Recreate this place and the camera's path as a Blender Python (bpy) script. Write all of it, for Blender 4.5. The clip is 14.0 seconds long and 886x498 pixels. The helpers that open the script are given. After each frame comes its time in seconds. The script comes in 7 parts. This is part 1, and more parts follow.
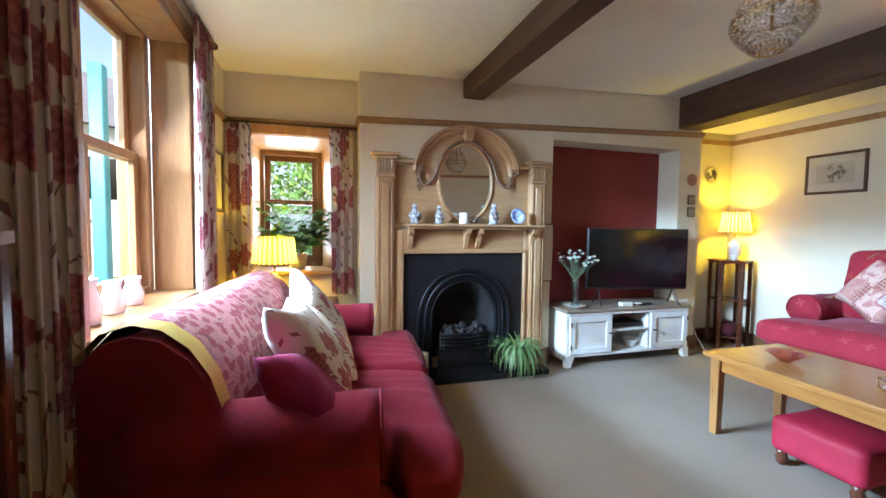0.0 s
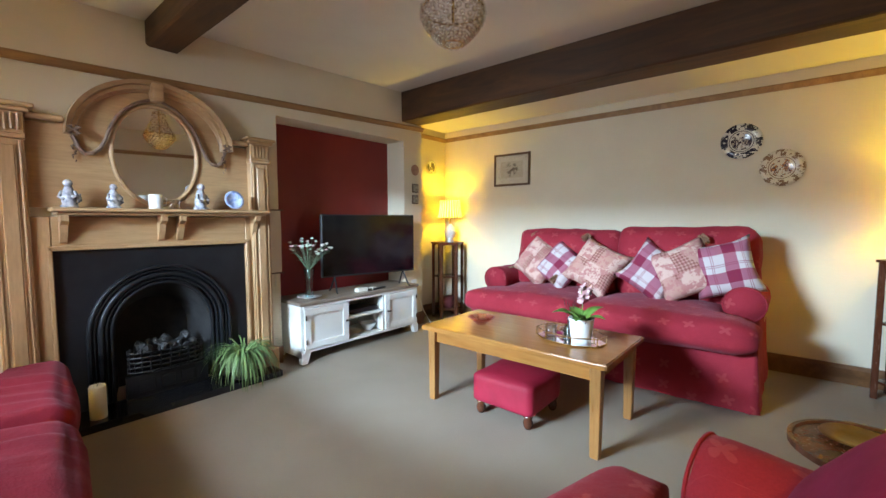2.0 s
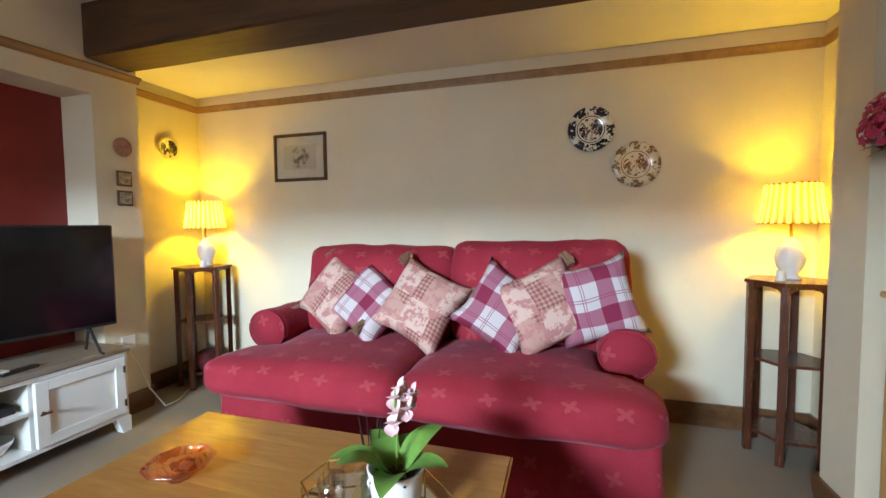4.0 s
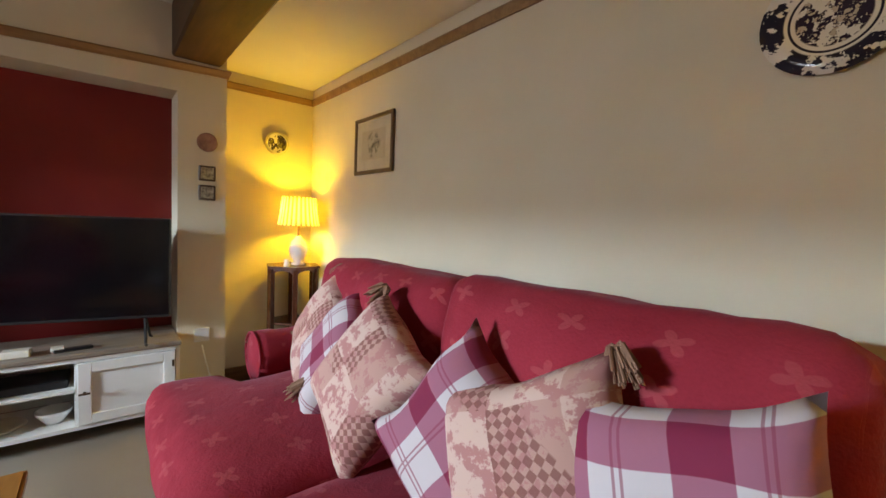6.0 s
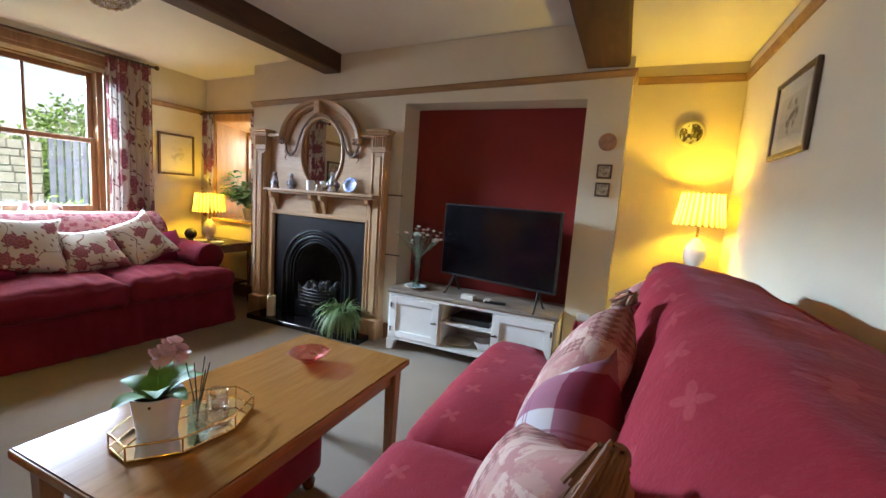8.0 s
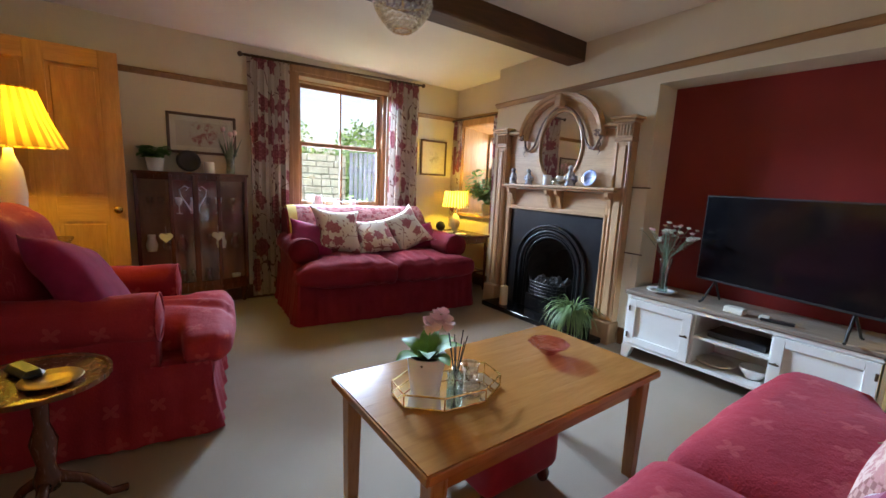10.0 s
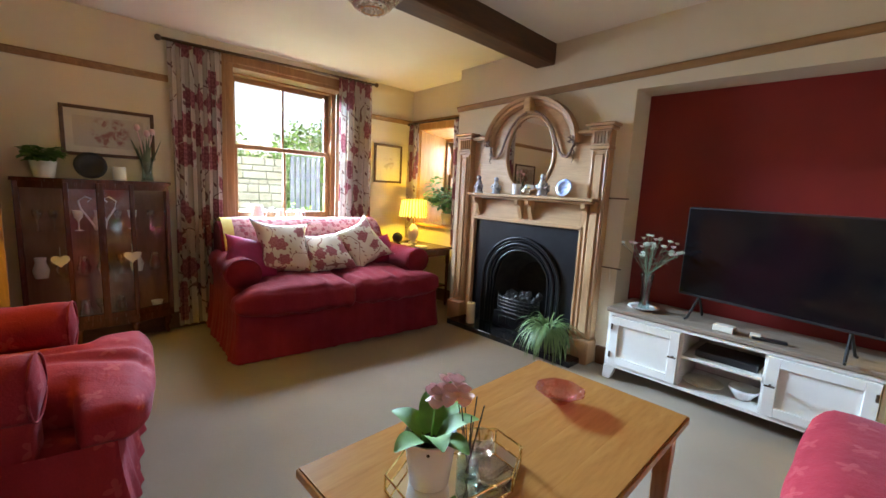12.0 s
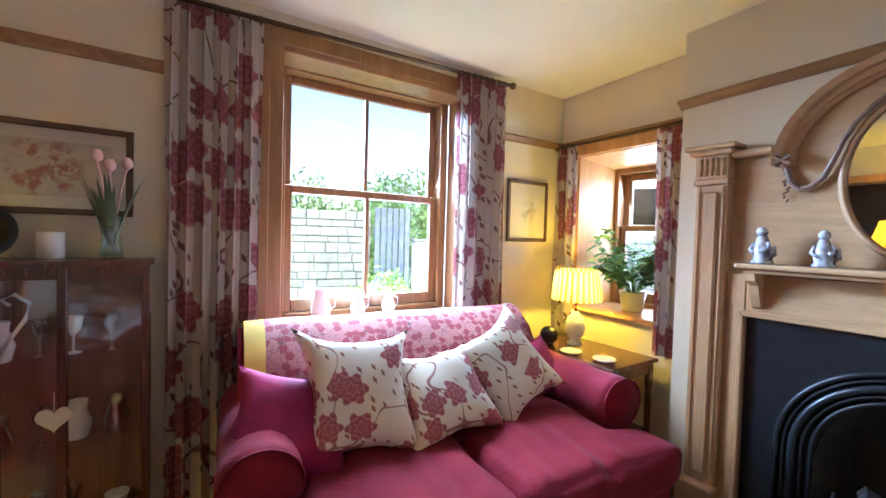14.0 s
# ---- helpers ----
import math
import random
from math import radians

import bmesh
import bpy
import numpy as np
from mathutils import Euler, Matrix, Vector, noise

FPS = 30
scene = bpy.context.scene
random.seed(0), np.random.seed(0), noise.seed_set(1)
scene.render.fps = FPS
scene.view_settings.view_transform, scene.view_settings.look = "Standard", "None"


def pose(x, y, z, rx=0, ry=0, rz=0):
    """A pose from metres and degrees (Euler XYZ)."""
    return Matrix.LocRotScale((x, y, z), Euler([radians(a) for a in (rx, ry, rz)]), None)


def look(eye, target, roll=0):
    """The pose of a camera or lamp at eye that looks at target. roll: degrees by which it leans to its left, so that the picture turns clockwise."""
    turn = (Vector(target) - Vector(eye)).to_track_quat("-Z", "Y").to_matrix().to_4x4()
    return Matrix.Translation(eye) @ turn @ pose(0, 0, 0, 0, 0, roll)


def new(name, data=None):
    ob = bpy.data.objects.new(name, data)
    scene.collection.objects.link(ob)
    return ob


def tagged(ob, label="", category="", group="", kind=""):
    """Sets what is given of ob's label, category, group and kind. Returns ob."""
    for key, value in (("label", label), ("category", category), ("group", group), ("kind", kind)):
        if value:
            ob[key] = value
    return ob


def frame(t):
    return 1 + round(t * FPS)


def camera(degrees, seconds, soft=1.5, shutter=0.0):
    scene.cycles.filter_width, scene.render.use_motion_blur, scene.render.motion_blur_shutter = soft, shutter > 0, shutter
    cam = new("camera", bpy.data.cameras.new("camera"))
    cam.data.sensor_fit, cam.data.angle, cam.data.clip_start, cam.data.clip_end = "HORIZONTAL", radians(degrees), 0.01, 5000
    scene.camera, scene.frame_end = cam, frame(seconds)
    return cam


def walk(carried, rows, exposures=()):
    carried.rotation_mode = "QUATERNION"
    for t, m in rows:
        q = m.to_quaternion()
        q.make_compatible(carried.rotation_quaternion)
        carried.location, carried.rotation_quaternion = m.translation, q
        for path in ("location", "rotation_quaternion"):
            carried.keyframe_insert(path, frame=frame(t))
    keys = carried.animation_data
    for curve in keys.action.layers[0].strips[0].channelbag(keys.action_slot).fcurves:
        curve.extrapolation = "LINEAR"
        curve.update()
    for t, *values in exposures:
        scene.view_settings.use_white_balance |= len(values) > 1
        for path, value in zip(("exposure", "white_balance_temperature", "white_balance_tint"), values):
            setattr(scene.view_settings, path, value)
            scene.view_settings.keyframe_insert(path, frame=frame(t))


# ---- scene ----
from mathutils.bvhtree import BVHTree

cam = camera(94.2, 14.0)
METRES, EYE, TILT, LEAN, TURN = 8.0, 1.5, 0.0, 0.0, -16.2
PATH = [
    (0, (1.077, 0.649, 1.144), (1.652, 2.562, 1.036), 0.7),
    (0.5, (0.994, 0.724, 1.159), (1.357, 2.687, 1.031), 0.1),
    (1, (1.165, 0.634, 1.155), (2.089, 2.403, 1.017), 0.9),
    (1.5, (1.265, 0.626, 1.142), (2.602, 2.106, 0.994), 0.7),
    (2, (1.361, 0.733, 1.097), (2.883, 2.023, 0.958), -0.1),
    (2.5, (1.49, 1.077, 1.148), (3.252, 2.014, 1.02), -0.6),
    (3, (1.807, 1.269, 1.117), (3.732, 1.801, 1.005), -0.7),
    (5.3, (3.59, 0.987, 1.193), (5.33, 1.962, 1.089), 1.3),
    (5.5, (3.715, 0.96, 1.205), (5.341, 2.12, 1.084), 1.6),
    (6, (3.92, 0.868, 1.19), (5.203, 2.396, 1.062), 2.4),
    (6.5, (4.182, 0.898, 1.18), (4.979, 2.726, 1.034), 3.0),
    (7, (4.363, 0.975, 1.188), (4.604, 2.954, 1.025), 3.6),
    (7.5, (4.508, 0.93, 1.19), (4.149, 2.883, 0.984), 3.9),
    (8, (4.567, 0.845, 1.193), (3.787, 2.669, 0.942), 4.1),
    (8.5, (4.586, 0.838, 1.169), (3.455, 2.465, 0.894), 3.9),
    (9, (4.53, 0.807, 1.162), (3.063, 2.133, 0.862), 3.3),
    (9.2, (4.493, 0.805, 1.148), (2.916, 2.0, 0.855), 2.9),
    (11.3, (4.436, 0.849, 1.143), (2.852, 2.023, 0.807), 2.6),
    (11.5, (4.349, 0.814, 1.154), (2.838, 2.078, 0.811), 3.1),
    (12, (4.087, 0.903, 1.177), (2.676, 2.291, 0.892), 2.9),
    (12.5, (3.742, 1.089, 1.178), (2.366, 2.525, 0.963), 2.1),
    (13, (3.314, 1.281, 1.129), (1.911, 2.7, 0.996), 1.6),
    (13.5, (2.822, 1.421, 1.177), (1.371, 2.794, 1.076), 1.0),
    (14, (2.409, 1.639, 1.241), (0.742, 2.743, 1.179), 1.6),
]
EXPOSURES = [(0.0, 2.26, 6300, 16), (1.5, 2.15, 7150, 18), (3.0, 2.15, 7200, 17), (5.5, 1.72, 8400, 25), (7.5, 2.0, 7400, 21), (9.0, 2.09, 6600, 24), (11.5, 2.32, 7100, 19), (12.5, 2.5, 6800, 19), (14.0, 2.54, 5750, 20)]
walk(cam, [(t, look(eye, target, roll)) for t, eye, target, roll in PATH], EXPOSURES)

# ---- light ----
world = bpy.data.worlds.new("world")
scene.world = world
world.use_nodes = True
wn = world.node_tree.nodes
sky = wn.new("ShaderNodeTexSky")
sky.sky_type, sky.sun_disc = "NISHITA", False
sky.sun_elevation, sky.sun_rotation = radians(48), radians(125)
sky.air_density, sky.dust_density = 1.2, 2.5
wn["Background"].inputs[1].default_value = 0.07
world.node_tree.links.new(sky.outputs[0], wn["Background"].inputs[0])

sun = new("sun", bpy.data.lights.new("sun", "SUN"))
sun.data.energy, sun.data.angle, sun.data.color = 2.0, radians(0.6), (1.0, 0.95, 0.88)
sun.matrix_world = look((0, 0, 0), (-math.sin(radians(125)) * math.cos(radians(48)), -math.cos(radians(125)) * math.cos(radians(48)), -math.sin(radians(48))))


def area_lamp(name, eye, target, w, h, power, colour):
    ob = new(name, bpy.data.lights.new(name, "AREA"))
    ob.data.shape, ob.data.size, ob.data.size_y = "RECTANGLE", w, h
    ob.data.energy, ob.data.color = power, colour
    ob.matrix_world = look(eye, target)
    return ob


def bulb(name, at, power, colour, size=0.03):
    ob = new(name, bpy.data.lights.new(name, "POINT"))
    ob.data.energy, ob.data.color, ob.data.shadow_soft_size = power, colour, size
    ob.location = at
    return ob


SKYLIGHT = (0.60, 0.80, 1.0)
w_lamp = area_lamp("window_light_west", (0.10, 2.56, 1.44), (1.9, 2.50, 0.10), 0.9, 1.15, 21, SKYLIGHT)
w_lamp.data.spread = radians(120)
# Added strip lamp outside, unseen; stands in for low sky on the east wall.
area_lamp("sky_standin_lamp_west", (-2.9, 2.6, 2.60), (5.1, 2.3, 0.9), 3.6, 0.30, 700, (0.42, 0.70, 1.0))
area_lamp("window_light_alcove", (0.86, 4.42, 1.28), (0.86, 3.0, 0.9), 0.4, 0.8, 4.5, SKYLIGHT)
WARM = (1.0, 0.74, 0.06)
LAMPS = {"ne": (4.99, 3.70), "se": (5.02, 0.10), "nw": (0.80, 3.70), "sw": (1.58, 0.32)}
bulb("bulb_ne", (4.99, 3.70, 1.24), 5.2, WARM)
bulb("bulb_se", (5.02, 0.10, 1.22), 5.0, WARM)
bulb("bulb_nw", (0.78, 3.70, 0.97), 3.6, WARM)
bulb("bulb_sw", (1.58, 0.32, 1.34), 4.3, WARM)


# ---- materials ----
def srgb(r, g, b):
    return tuple(((c / 255) / 12.92 if c <= 10 else ((c / 255 + 0.055) / 1.055) ** 2.4) for c in (r, g, b)) + (1,)


class Mat:
    """A node material under construction."""

    def __init__(self, name, rough=0.6, metal=0.0):
        self.m = bpy.data.materials.new(name)
        self.m.use_nodes = True
        self.n, self.l = self.m.node_tree.nodes, self.m.node_tree.links
        self.b = self.n["Principled BSDF"]
        self.b.inputs["Roughness"].default_value = rough
        self.b.inputs["Metallic"].default_value = metal
        self._obj = None

    def node(self, kind, **inputs):
        nd = self.n.new("ShaderNode" + kind)
        for k, v in inputs.items():
            self.put(nd.inputs[k.replace("_", " ")], v)
        return nd

    def put(self, socket, v):
        if hasattr(v, "is_output") or isinstance(v, bpy.types.NodeSocket):
            self.l.new(v, socket)
        else:
            socket.default_value = v

    def coords(self, which="Object", scale=(1, 1, 1), rot=(0, 0, 0)):
        if self._obj is None:
            self._obj = self.n.new("ShaderNodeTexCoord")
        mp = self.n.new("ShaderNodeMapping")
        self.l.new(self._obj.outputs[which], mp.inputs["Vector"])
        mp.inputs["Scale"].default_value, mp.inputs["Rotation"].default_value = scale, rot
        return mp.outputs[0]

    def noise(self, vec, scale, detail=4, rough=0.55, dist=0.0):
        nd = self.n.new("ShaderNodeTexNoise")
        self.l.new(vec, nd.inputs["Vector"])
        for k, v in (("Scale", scale), ("Detail", detail), ("Roughness", rough), ("Distortion", dist)):
            nd.inputs[k].default_value = v
        return nd.outputs["Fac"]

    def math(self, op, a, b=0.0, c=0.0, clamp=False):
        nd = self.n.new("ShaderNodeMath")
        nd.operation, nd.use_clamp = op, clamp
        for i, v in enumerate((a, b, c)):
            self.put(nd.inputs[i], v)
        return nd.outputs[0]

    def ramp(self, fac, *stops):
        nd = self.n.new("ShaderNodeValToRGB")
        self.l.new(fac, nd.inputs[0])
        el = nd.color_ramp.elements
        while len(el) < len(stops):
            el.new(0.5)
        for e, (p, c) in zip(el, stops):
            e.position, e.color = p, c if len(c) == 4 else (*c, 1)
        return nd.outputs[0]

    def step(self, v, edge, soft=0.02):
        """0 below edge, 1 above."""
        nd = self.n.new("ShaderNodeMapRange")
        nd.interpolation_type = "SMOOTHSTEP"
        self.put(nd.inputs["Value"], v)
        nd.inputs["From Min"].default_value, nd.inputs["From Max"].default_value = edge - soft, edge + soft
        return nd.outputs[0]

    def mix(self, fac, a, b, mode="MIX"):
        nd = self.n.new("ShaderNodeMix")
        nd.data_type, nd.blend_type = "RGBA", mode
        self.put(nd.inputs[0], fac)
        self.put(nd.inputs[6], a)
        self.put(nd.inputs[7], b)
        return nd.outputs[2]

    def colour(self, v):
        self.put(self.b.inputs["Base Color"], v)
        return self

    def bump(self, height, dist=0.002, strength=0.6):
        nd = self.n.new("ShaderNodeBump")
        nd.inputs["Strength"].default_value, nd.inputs["Distance"].default_value = strength, dist
        self.l.new(height, nd.inputs["Height"])
        self.l.new(nd.outputs[0], self.b.inputs["Normal"])
        return self

    def set(self, **kw):
        for k, v in kw.items():
            self.put(self.b.inputs[k.replace("_", " ")], v)
        return self

    def xyz(self, vec):
        nd = self.n.new("ShaderNodeSeparateXYZ")
        self.l.new(vec, nd.inputs[0])
        return nd.outputs

    def cell(self, vec, scale, rnd=1.0, dims="3D"):
        """Voronoi cells: (distance, vector from the cell's point, random colour)."""
        sc = self.n.new("ShaderNodeVectorMath")
        sc.operation = "SCALE"
        self.l.new(vec, sc.inputs[0])
        sc.inputs["Scale"].default_value = scale
        nd = self.n.new("ShaderNodeTexVoronoi")
        nd.voronoi_dimensions = dims
        self.l.new(sc.outputs[0], nd.inputs["Vector"])
        nd.inputs["Scale"].default_value, nd.inputs["Randomness"].default_value = 1.0, rnd
        d = self.n.new("ShaderNodeVectorMath")
        d.operation = "SUBTRACT"
        self.l.new(sc.outputs[0], d.inputs[0])
        self.l.new(nd.outputs["Position"], d.inputs[1])
        return nd.outputs["Distance"], d.outputs[0], nd.outputs["Color"]


def surface(name, c1, c2, scale=6, rough=0.6, bump=0.0, bscale=80, metal=0.0, stretch=(1, 1, 1), fine=0.0):
    """A plain surface: two tones in coarse noise, fine grain, and relief."""
    m = Mat(name, rough, metal)
    v = m.coords(scale=stretch)
    base = m.ramp(m.noise(v, scale, 5), (0.3, c1), (0.7, c2))
    if fine:
        g = m.noise(v, bscale, 3)
        base = m.mix(fine, base, m.ramp(g, (0.35, (0.15, 0.15, 0.15)), (0.65, (1, 1, 1))), "MULTIPLY")
    m.colour(base)
    r = m.noise(v, scale * 2.7, 3)
    m.set(Roughness=m.math("MULTIPLY_ADD", r, 0.2, max(rough - 0.1, 0.02)))
    if bump:
        m.bump(m.noise(v, bscale, 4), bump)
    return m.m


def wood(name, dark, light, axis="x", rough=0.35, ring=14, scale=1.0, bump=0.0004):
    m = Mat(name, rough)
    st = {"x": (0.12, 1, 1), "y": (1, 0.12, 1), "z": (1, 1, 0.12)}[axis]
    v = m.coords(scale=tuple(s * scale for s in st))
    a = m.noise(v, ring, 6, 0.6, 1.2)
    fine = m.noise(v, ring * 9, 3, 0.6)
    base = m.ramp(a, (0.28, dark), (0.5, tuple((p + q) / 2 for p, q in zip(dark, light))), (0.68, light))
    base = m.mix(0.25, base, m.ramp(fine, (0.3, (0.45, 0.4, 0.35)), (0.6, (1, 1, 1))), "MULTIPLY")
    m.colour(base)
    m.set(Roughness=m.math("MULTIPLY_ADD", fine, 0.10, rough - 0.04))
    m.bump(fine, bump)
    return m.m


def flowers(m, vec, scale, ground, petals, heart, leaf, size=0.42):
    """Blooms with scalloped petals, leaf sprigs and thin stems on a plain ground, in the plane of vec's x and y."""
    d, dv, col = m.cell(vec, scale, 0.8, "2D")
    x, y, _ = m.xyz(dv)
    ang = m.math("ARCTAN2", y, x)
    r = m.math("POWER", m.math("ADD", m.math("MULTIPLY", x, x), m.math("MULTIPLY", y, y)), 0.5)
    rag = m.noise(vec, scale * 7, 2)
    pet = m.math("MULTIPLY_ADD", m.math("COSINE", m.math("MULTIPLY", ang, 6.0)), 0.07 * size / 0.42, m.math("MULTIPLY_ADD", rag, 0.12, size - 0.06))
    bloom = m.math("SUBTRACT", 1.0, m.step(m.math("SUBTRACT", r, pet), 0.0, 0.02))
    rings = m.math("SINE", m.math("ADD", m.math("MULTIPLY", r, 34.0), m.math("MULTIPLY", m.math("COSINE", m.math("MULTIPLY", ang, 6.0)), 1.6)))
    c1 = m.n.new("ShaderNodeSeparateColor")
    m.l.new(col, c1.inputs[0])
    bloom = m.math("MULTIPLY", bloom, m.step(c1.outputs[1], 0.42, 0.01))
    fill = m.mix(m.math("MULTIPLY_ADD", rings, 0.5, 0.5, True), heart, petals)
    d2, dv2, col2 = m.cell(vec, scale * 2.6, 1.0, "2D")
    x2, y2, _ = m.xyz(dv2)
    lf = m.math("ADD", m.math("ABSOLUTE", m.math("ADD", m.math("MULTIPLY", x2, 2.1), m.math("MULTIPLY", y2, 1.2))), m.math("ABSOLUTE", m.math("SUBTRACT", m.math("MULTIPLY", y2, 0.9), m.math("MULTIPLY", x2, 0.5))))
    leaves = m.math("SUBTRACT", 1.0, m.step(lf, 0.36, 0.04))
    ch = m.n.new("ShaderNodeSeparateColor")
    m.l.new(col2, ch.inputs[0])
    leaves = m.math("MULTIPLY", leaves, m.step(ch.outputs[0], 0.5, 0.01))
    st = m.noise(vec, scale * 0.55, 1, 0.3)
    stem = m.math("SUBTRACT", 1.0, m.step(m.math("ABSOLUTE", m.math("SUBTRACT", st, 0.5)), 0.006, 0.003))
    out = m.mix(stem, ground, leaf)
    out = m.mix(leaves, out, leaf)
    return m.mix(bloom, out, fill)


def weave(m, dist=0.0006, scale=900):
    m.bump(m.noise(m.coords(), scale, 2), dist, 0.5)


def plaster(name, c1, c2):
    return surface(name, c1, c2, 2.2, 0.75, 0.0012, 45)


wall_paint = plaster("cream_wall_paint", (0.655, 0.57, 0.415), (0.70, 0.615, 0.46))
ceiling_paint = plaster("ceiling_paint", (0.74, 0.69, 0.60), (0.78, 0.74, 0.65))
red_paint = surface("red_wall_paint", (0.19, 0.010, 0.009), (0.225, 0.014, 0.012), 3, 0.4, 0.0006, 60)
beam_wood = wood("dark_beam_wood", (0.036, 0.013, 0.003), (0.105, 0.040, 0.010), "y", 0.6, 10, 1.0, 0.0015)
pine = wood("pine", (0.41, 0.225, 0.105), (0.53, 0.325, 0.165), "z", 0.42, 12)
pine_flat = wood("pine_flat", (0.42, 0.24, 0.115), (0.52, 0.325, 0.165), "x", 0.42, 12)
pine_warm = wood("orange_pine", (0.46, 0.22, 0.065), (0.64, 0.35, 0.12), "z", 0.4, 10)
pine_warm_x = wood("orange_pine_flat", (0.46, 0.22, 0.065), (0.64, 0.35, 0.12), "x", 0.4, 10)
rail_wood = wood("picture_rail_wood", (0.22, 0.11, 0.04), (0.36, 0.20, 0.08), "x", 0.45, 10)
oak = wood("honey_oak", (0.33, 0.135, 0.034), (0.45, 0.205, 0.058), "y", 0.16, 9)
oak_leg = wood("honey_oak_upright", (0.28, 0.12, 0.035), (0.46, 0.23, 0.08), "z", 0.28, 11)
mahogany = wood("mahogany", (0.06, 0.018, 0.009), (0.14, 0.042, 0.020), "z", 0.25, 12)
stand_top_wood = wood("greyed_oak_top", (0.20, 0.15, 0.11), (0.33, 0.26, 0.20), "x", 0.45, 12)
stand_paint = surface("cream_furniture_paint", (0.76, 0.75, 0.70), (0.81, 0.80, 0.75), 8, 0.4, 0.0003, 200)
cast_iron = surface("black_cast_iron", (0.012, 0.013, 0.016), (0.022, 0.024, 0.028), 9, 0.35, 0.0004, 150, 0.3)
slate = surface("black_hearth_stone", (0.010, 0.011, 0.013), (0.02, 0.021, 0.024), 6, 0.12, 0.0002, 90)
carpet_mat = surface("beige_carpet", (0.30, 0.238, 0.178), (0.355, 0.287, 0.218), 1.6, 0.95, 0.006, 420, fine=0.28)
brass = surface("brass", (0.62, 0.42, 0.14), (0.75, 0.53, 0.2), 20, 0.25, 0, 80, 1.0)
iron_rod = surface("bronze_rod", (0.08, 0.05, 0.03), (0.13, 0.08, 0.05), 20, 0.4, 0, 80, 0.8)
steel = surface("brushed_steel", (0.45, 0.44, 0.42), (0.55, 0.54, 0.52), 30, 0.3, 0, 80, 1.0)
black_plastic = surface("black_plastic", (0.01, 0.01, 0.011), (0.016, 0.016, 0.017), 12, 0.35)
screen_mat = surface("dark_screen", (0.003, 0.003, 0.004), (0.004, 0.004, 0.005), 3, 0.10)
white_ceramic = surface("white_ceramic", (0.72, 0.71, 0.68), (0.78, 0.77, 0.74), 9, 0.18)
cream_ceramic = surface("cream_ceramic", (0.62, 0.57, 0.46), (0.70, 0.65, 0.54), 9, 0.3)
soil = surface("soil", (0.03, 0.02, 0.012), (0.06, 0.04, 0.025), 60, 0.95, 0.004, 120)
leaf_pale = surface("leaf_pale", (0.08, 0.16, 0.05), (0.20, 0.30, 0.11), 14, 0.5)
leaf_green = surface("leaf_green", (0.06, 0.16, 0.024), (0.16, 0.33, 0.055), 14, 0.68)
leaf_grey = surface("grey_green_leaf", (0.07, 0.11, 0.06), (0.15, 0.20, 0.11), 14, 0.5)
candle_wax = surface("candle_wax", (0.72, 0.62, 0.40), (0.8, 0.7, 0.48), 9, 0.45)
paper = surface("paper", (0.55, 0.50, 0.40), (0.62, 0.57, 0.46), 12, 0.8)
dark_frame = surface("dark_frame_wood", (0.06, 0.03, 0.015), (0.12, 0.06, 0.03), 20, 0.35)
yellow_trim = surface("yellow_velvet_trim", (0.55, 0.38, 0.06), (0.66, 0.48, 0.1), 12, 0.7, 0.001, 300)
plum = surface("plum_velvet", (0.20, 0.005, 0.042), (0.29, 0.009, 0.066), 10, 0.95, 0.0015, 260)
hall_dark = surface("hall_dim_plaster", (0.35, 0.3, 0.24), (0.42, 0.36, 0.3), 2, 0.8)


def star_fabric(name, base1, base2, star, density=6.2):
    m = Mat(name, 0.85)
    v = m.coords()
    base = m.ramp(m.noise(v, 5, 4), (0.3, base1), (0.7, base2))
    x, y, z = m.xyz(v)
    nx, _, _ = m.xyz(m.coords("Normal"))
    side = m.step(m.math("ABSOLUTE", nx), 0.72, 0.04)
    flat = m.n.new("ShaderNodeCombineXYZ")
    m.put(flat.inputs[0], m.math("ADD", m.math("MULTIPLY", x, m.math("SUBTRACT", 1.0, side)), m.math("MULTIPLY", y, side)))
    m.put(flat.inputs[1], m.math("ADD", z, m.math("MULTIPLY", y, m.math("SUBTRACT", 1.0, side))))
    d, dv, tone = m.cell(flat.outputs[0], density, 0.35, "2D")
    x, y, _ = m.xyz(dv)
    r = m.math("POWER", m.math("ADD", m.math("MULTIPLY", x, x), m.math("MULTIPLY", y, y)), 0.5)
    spin = m.math("MULTIPLY", m.xyz(tone)[0], 1.3)
    arm = m.math("POWER", m.math("ABSOLUTE", m.math("COSINE", m.math("MULTIPLY", m.math("ADD", m.math("ARCTAN2", y, x), spin), 2.0))), 1.6)
    edge = m.math("ADD", m.math("MULTIPLY_ADD", arm, 0.155, 0.065), m.math("MULTIPLY_ADD", m.noise(v, 60, 2), 0.07, -0.035))
    star_mask = m.math("SUBTRACT", 1.0, m.step(m.math("SUBTRACT", r, edge), 0.0, 0.014))
    fine = m.noise(v, 160, 3)
    base = m.mix(0.2, base, m.ramp(fine, (0.3, (0.5, 0.5, 0.5)), (0.7, (1, 1, 1))), "MULTIPLY")
    m.colour(m.mix(m.math("MULTIPLY", star_mask, 0.4), base, star))
    m.set(Sheen_Weight=0.08, Sheen_Roughness=0.4, Sheen_Tint=(1, 0.72, 0.86, 1), Specular_IOR_Level=0.12)
    m.bump(m.math("ADD", m.math("MULTIPLY", fine, 0.4), m.noise(v, 26, 3)), 0.006)
    return m.m


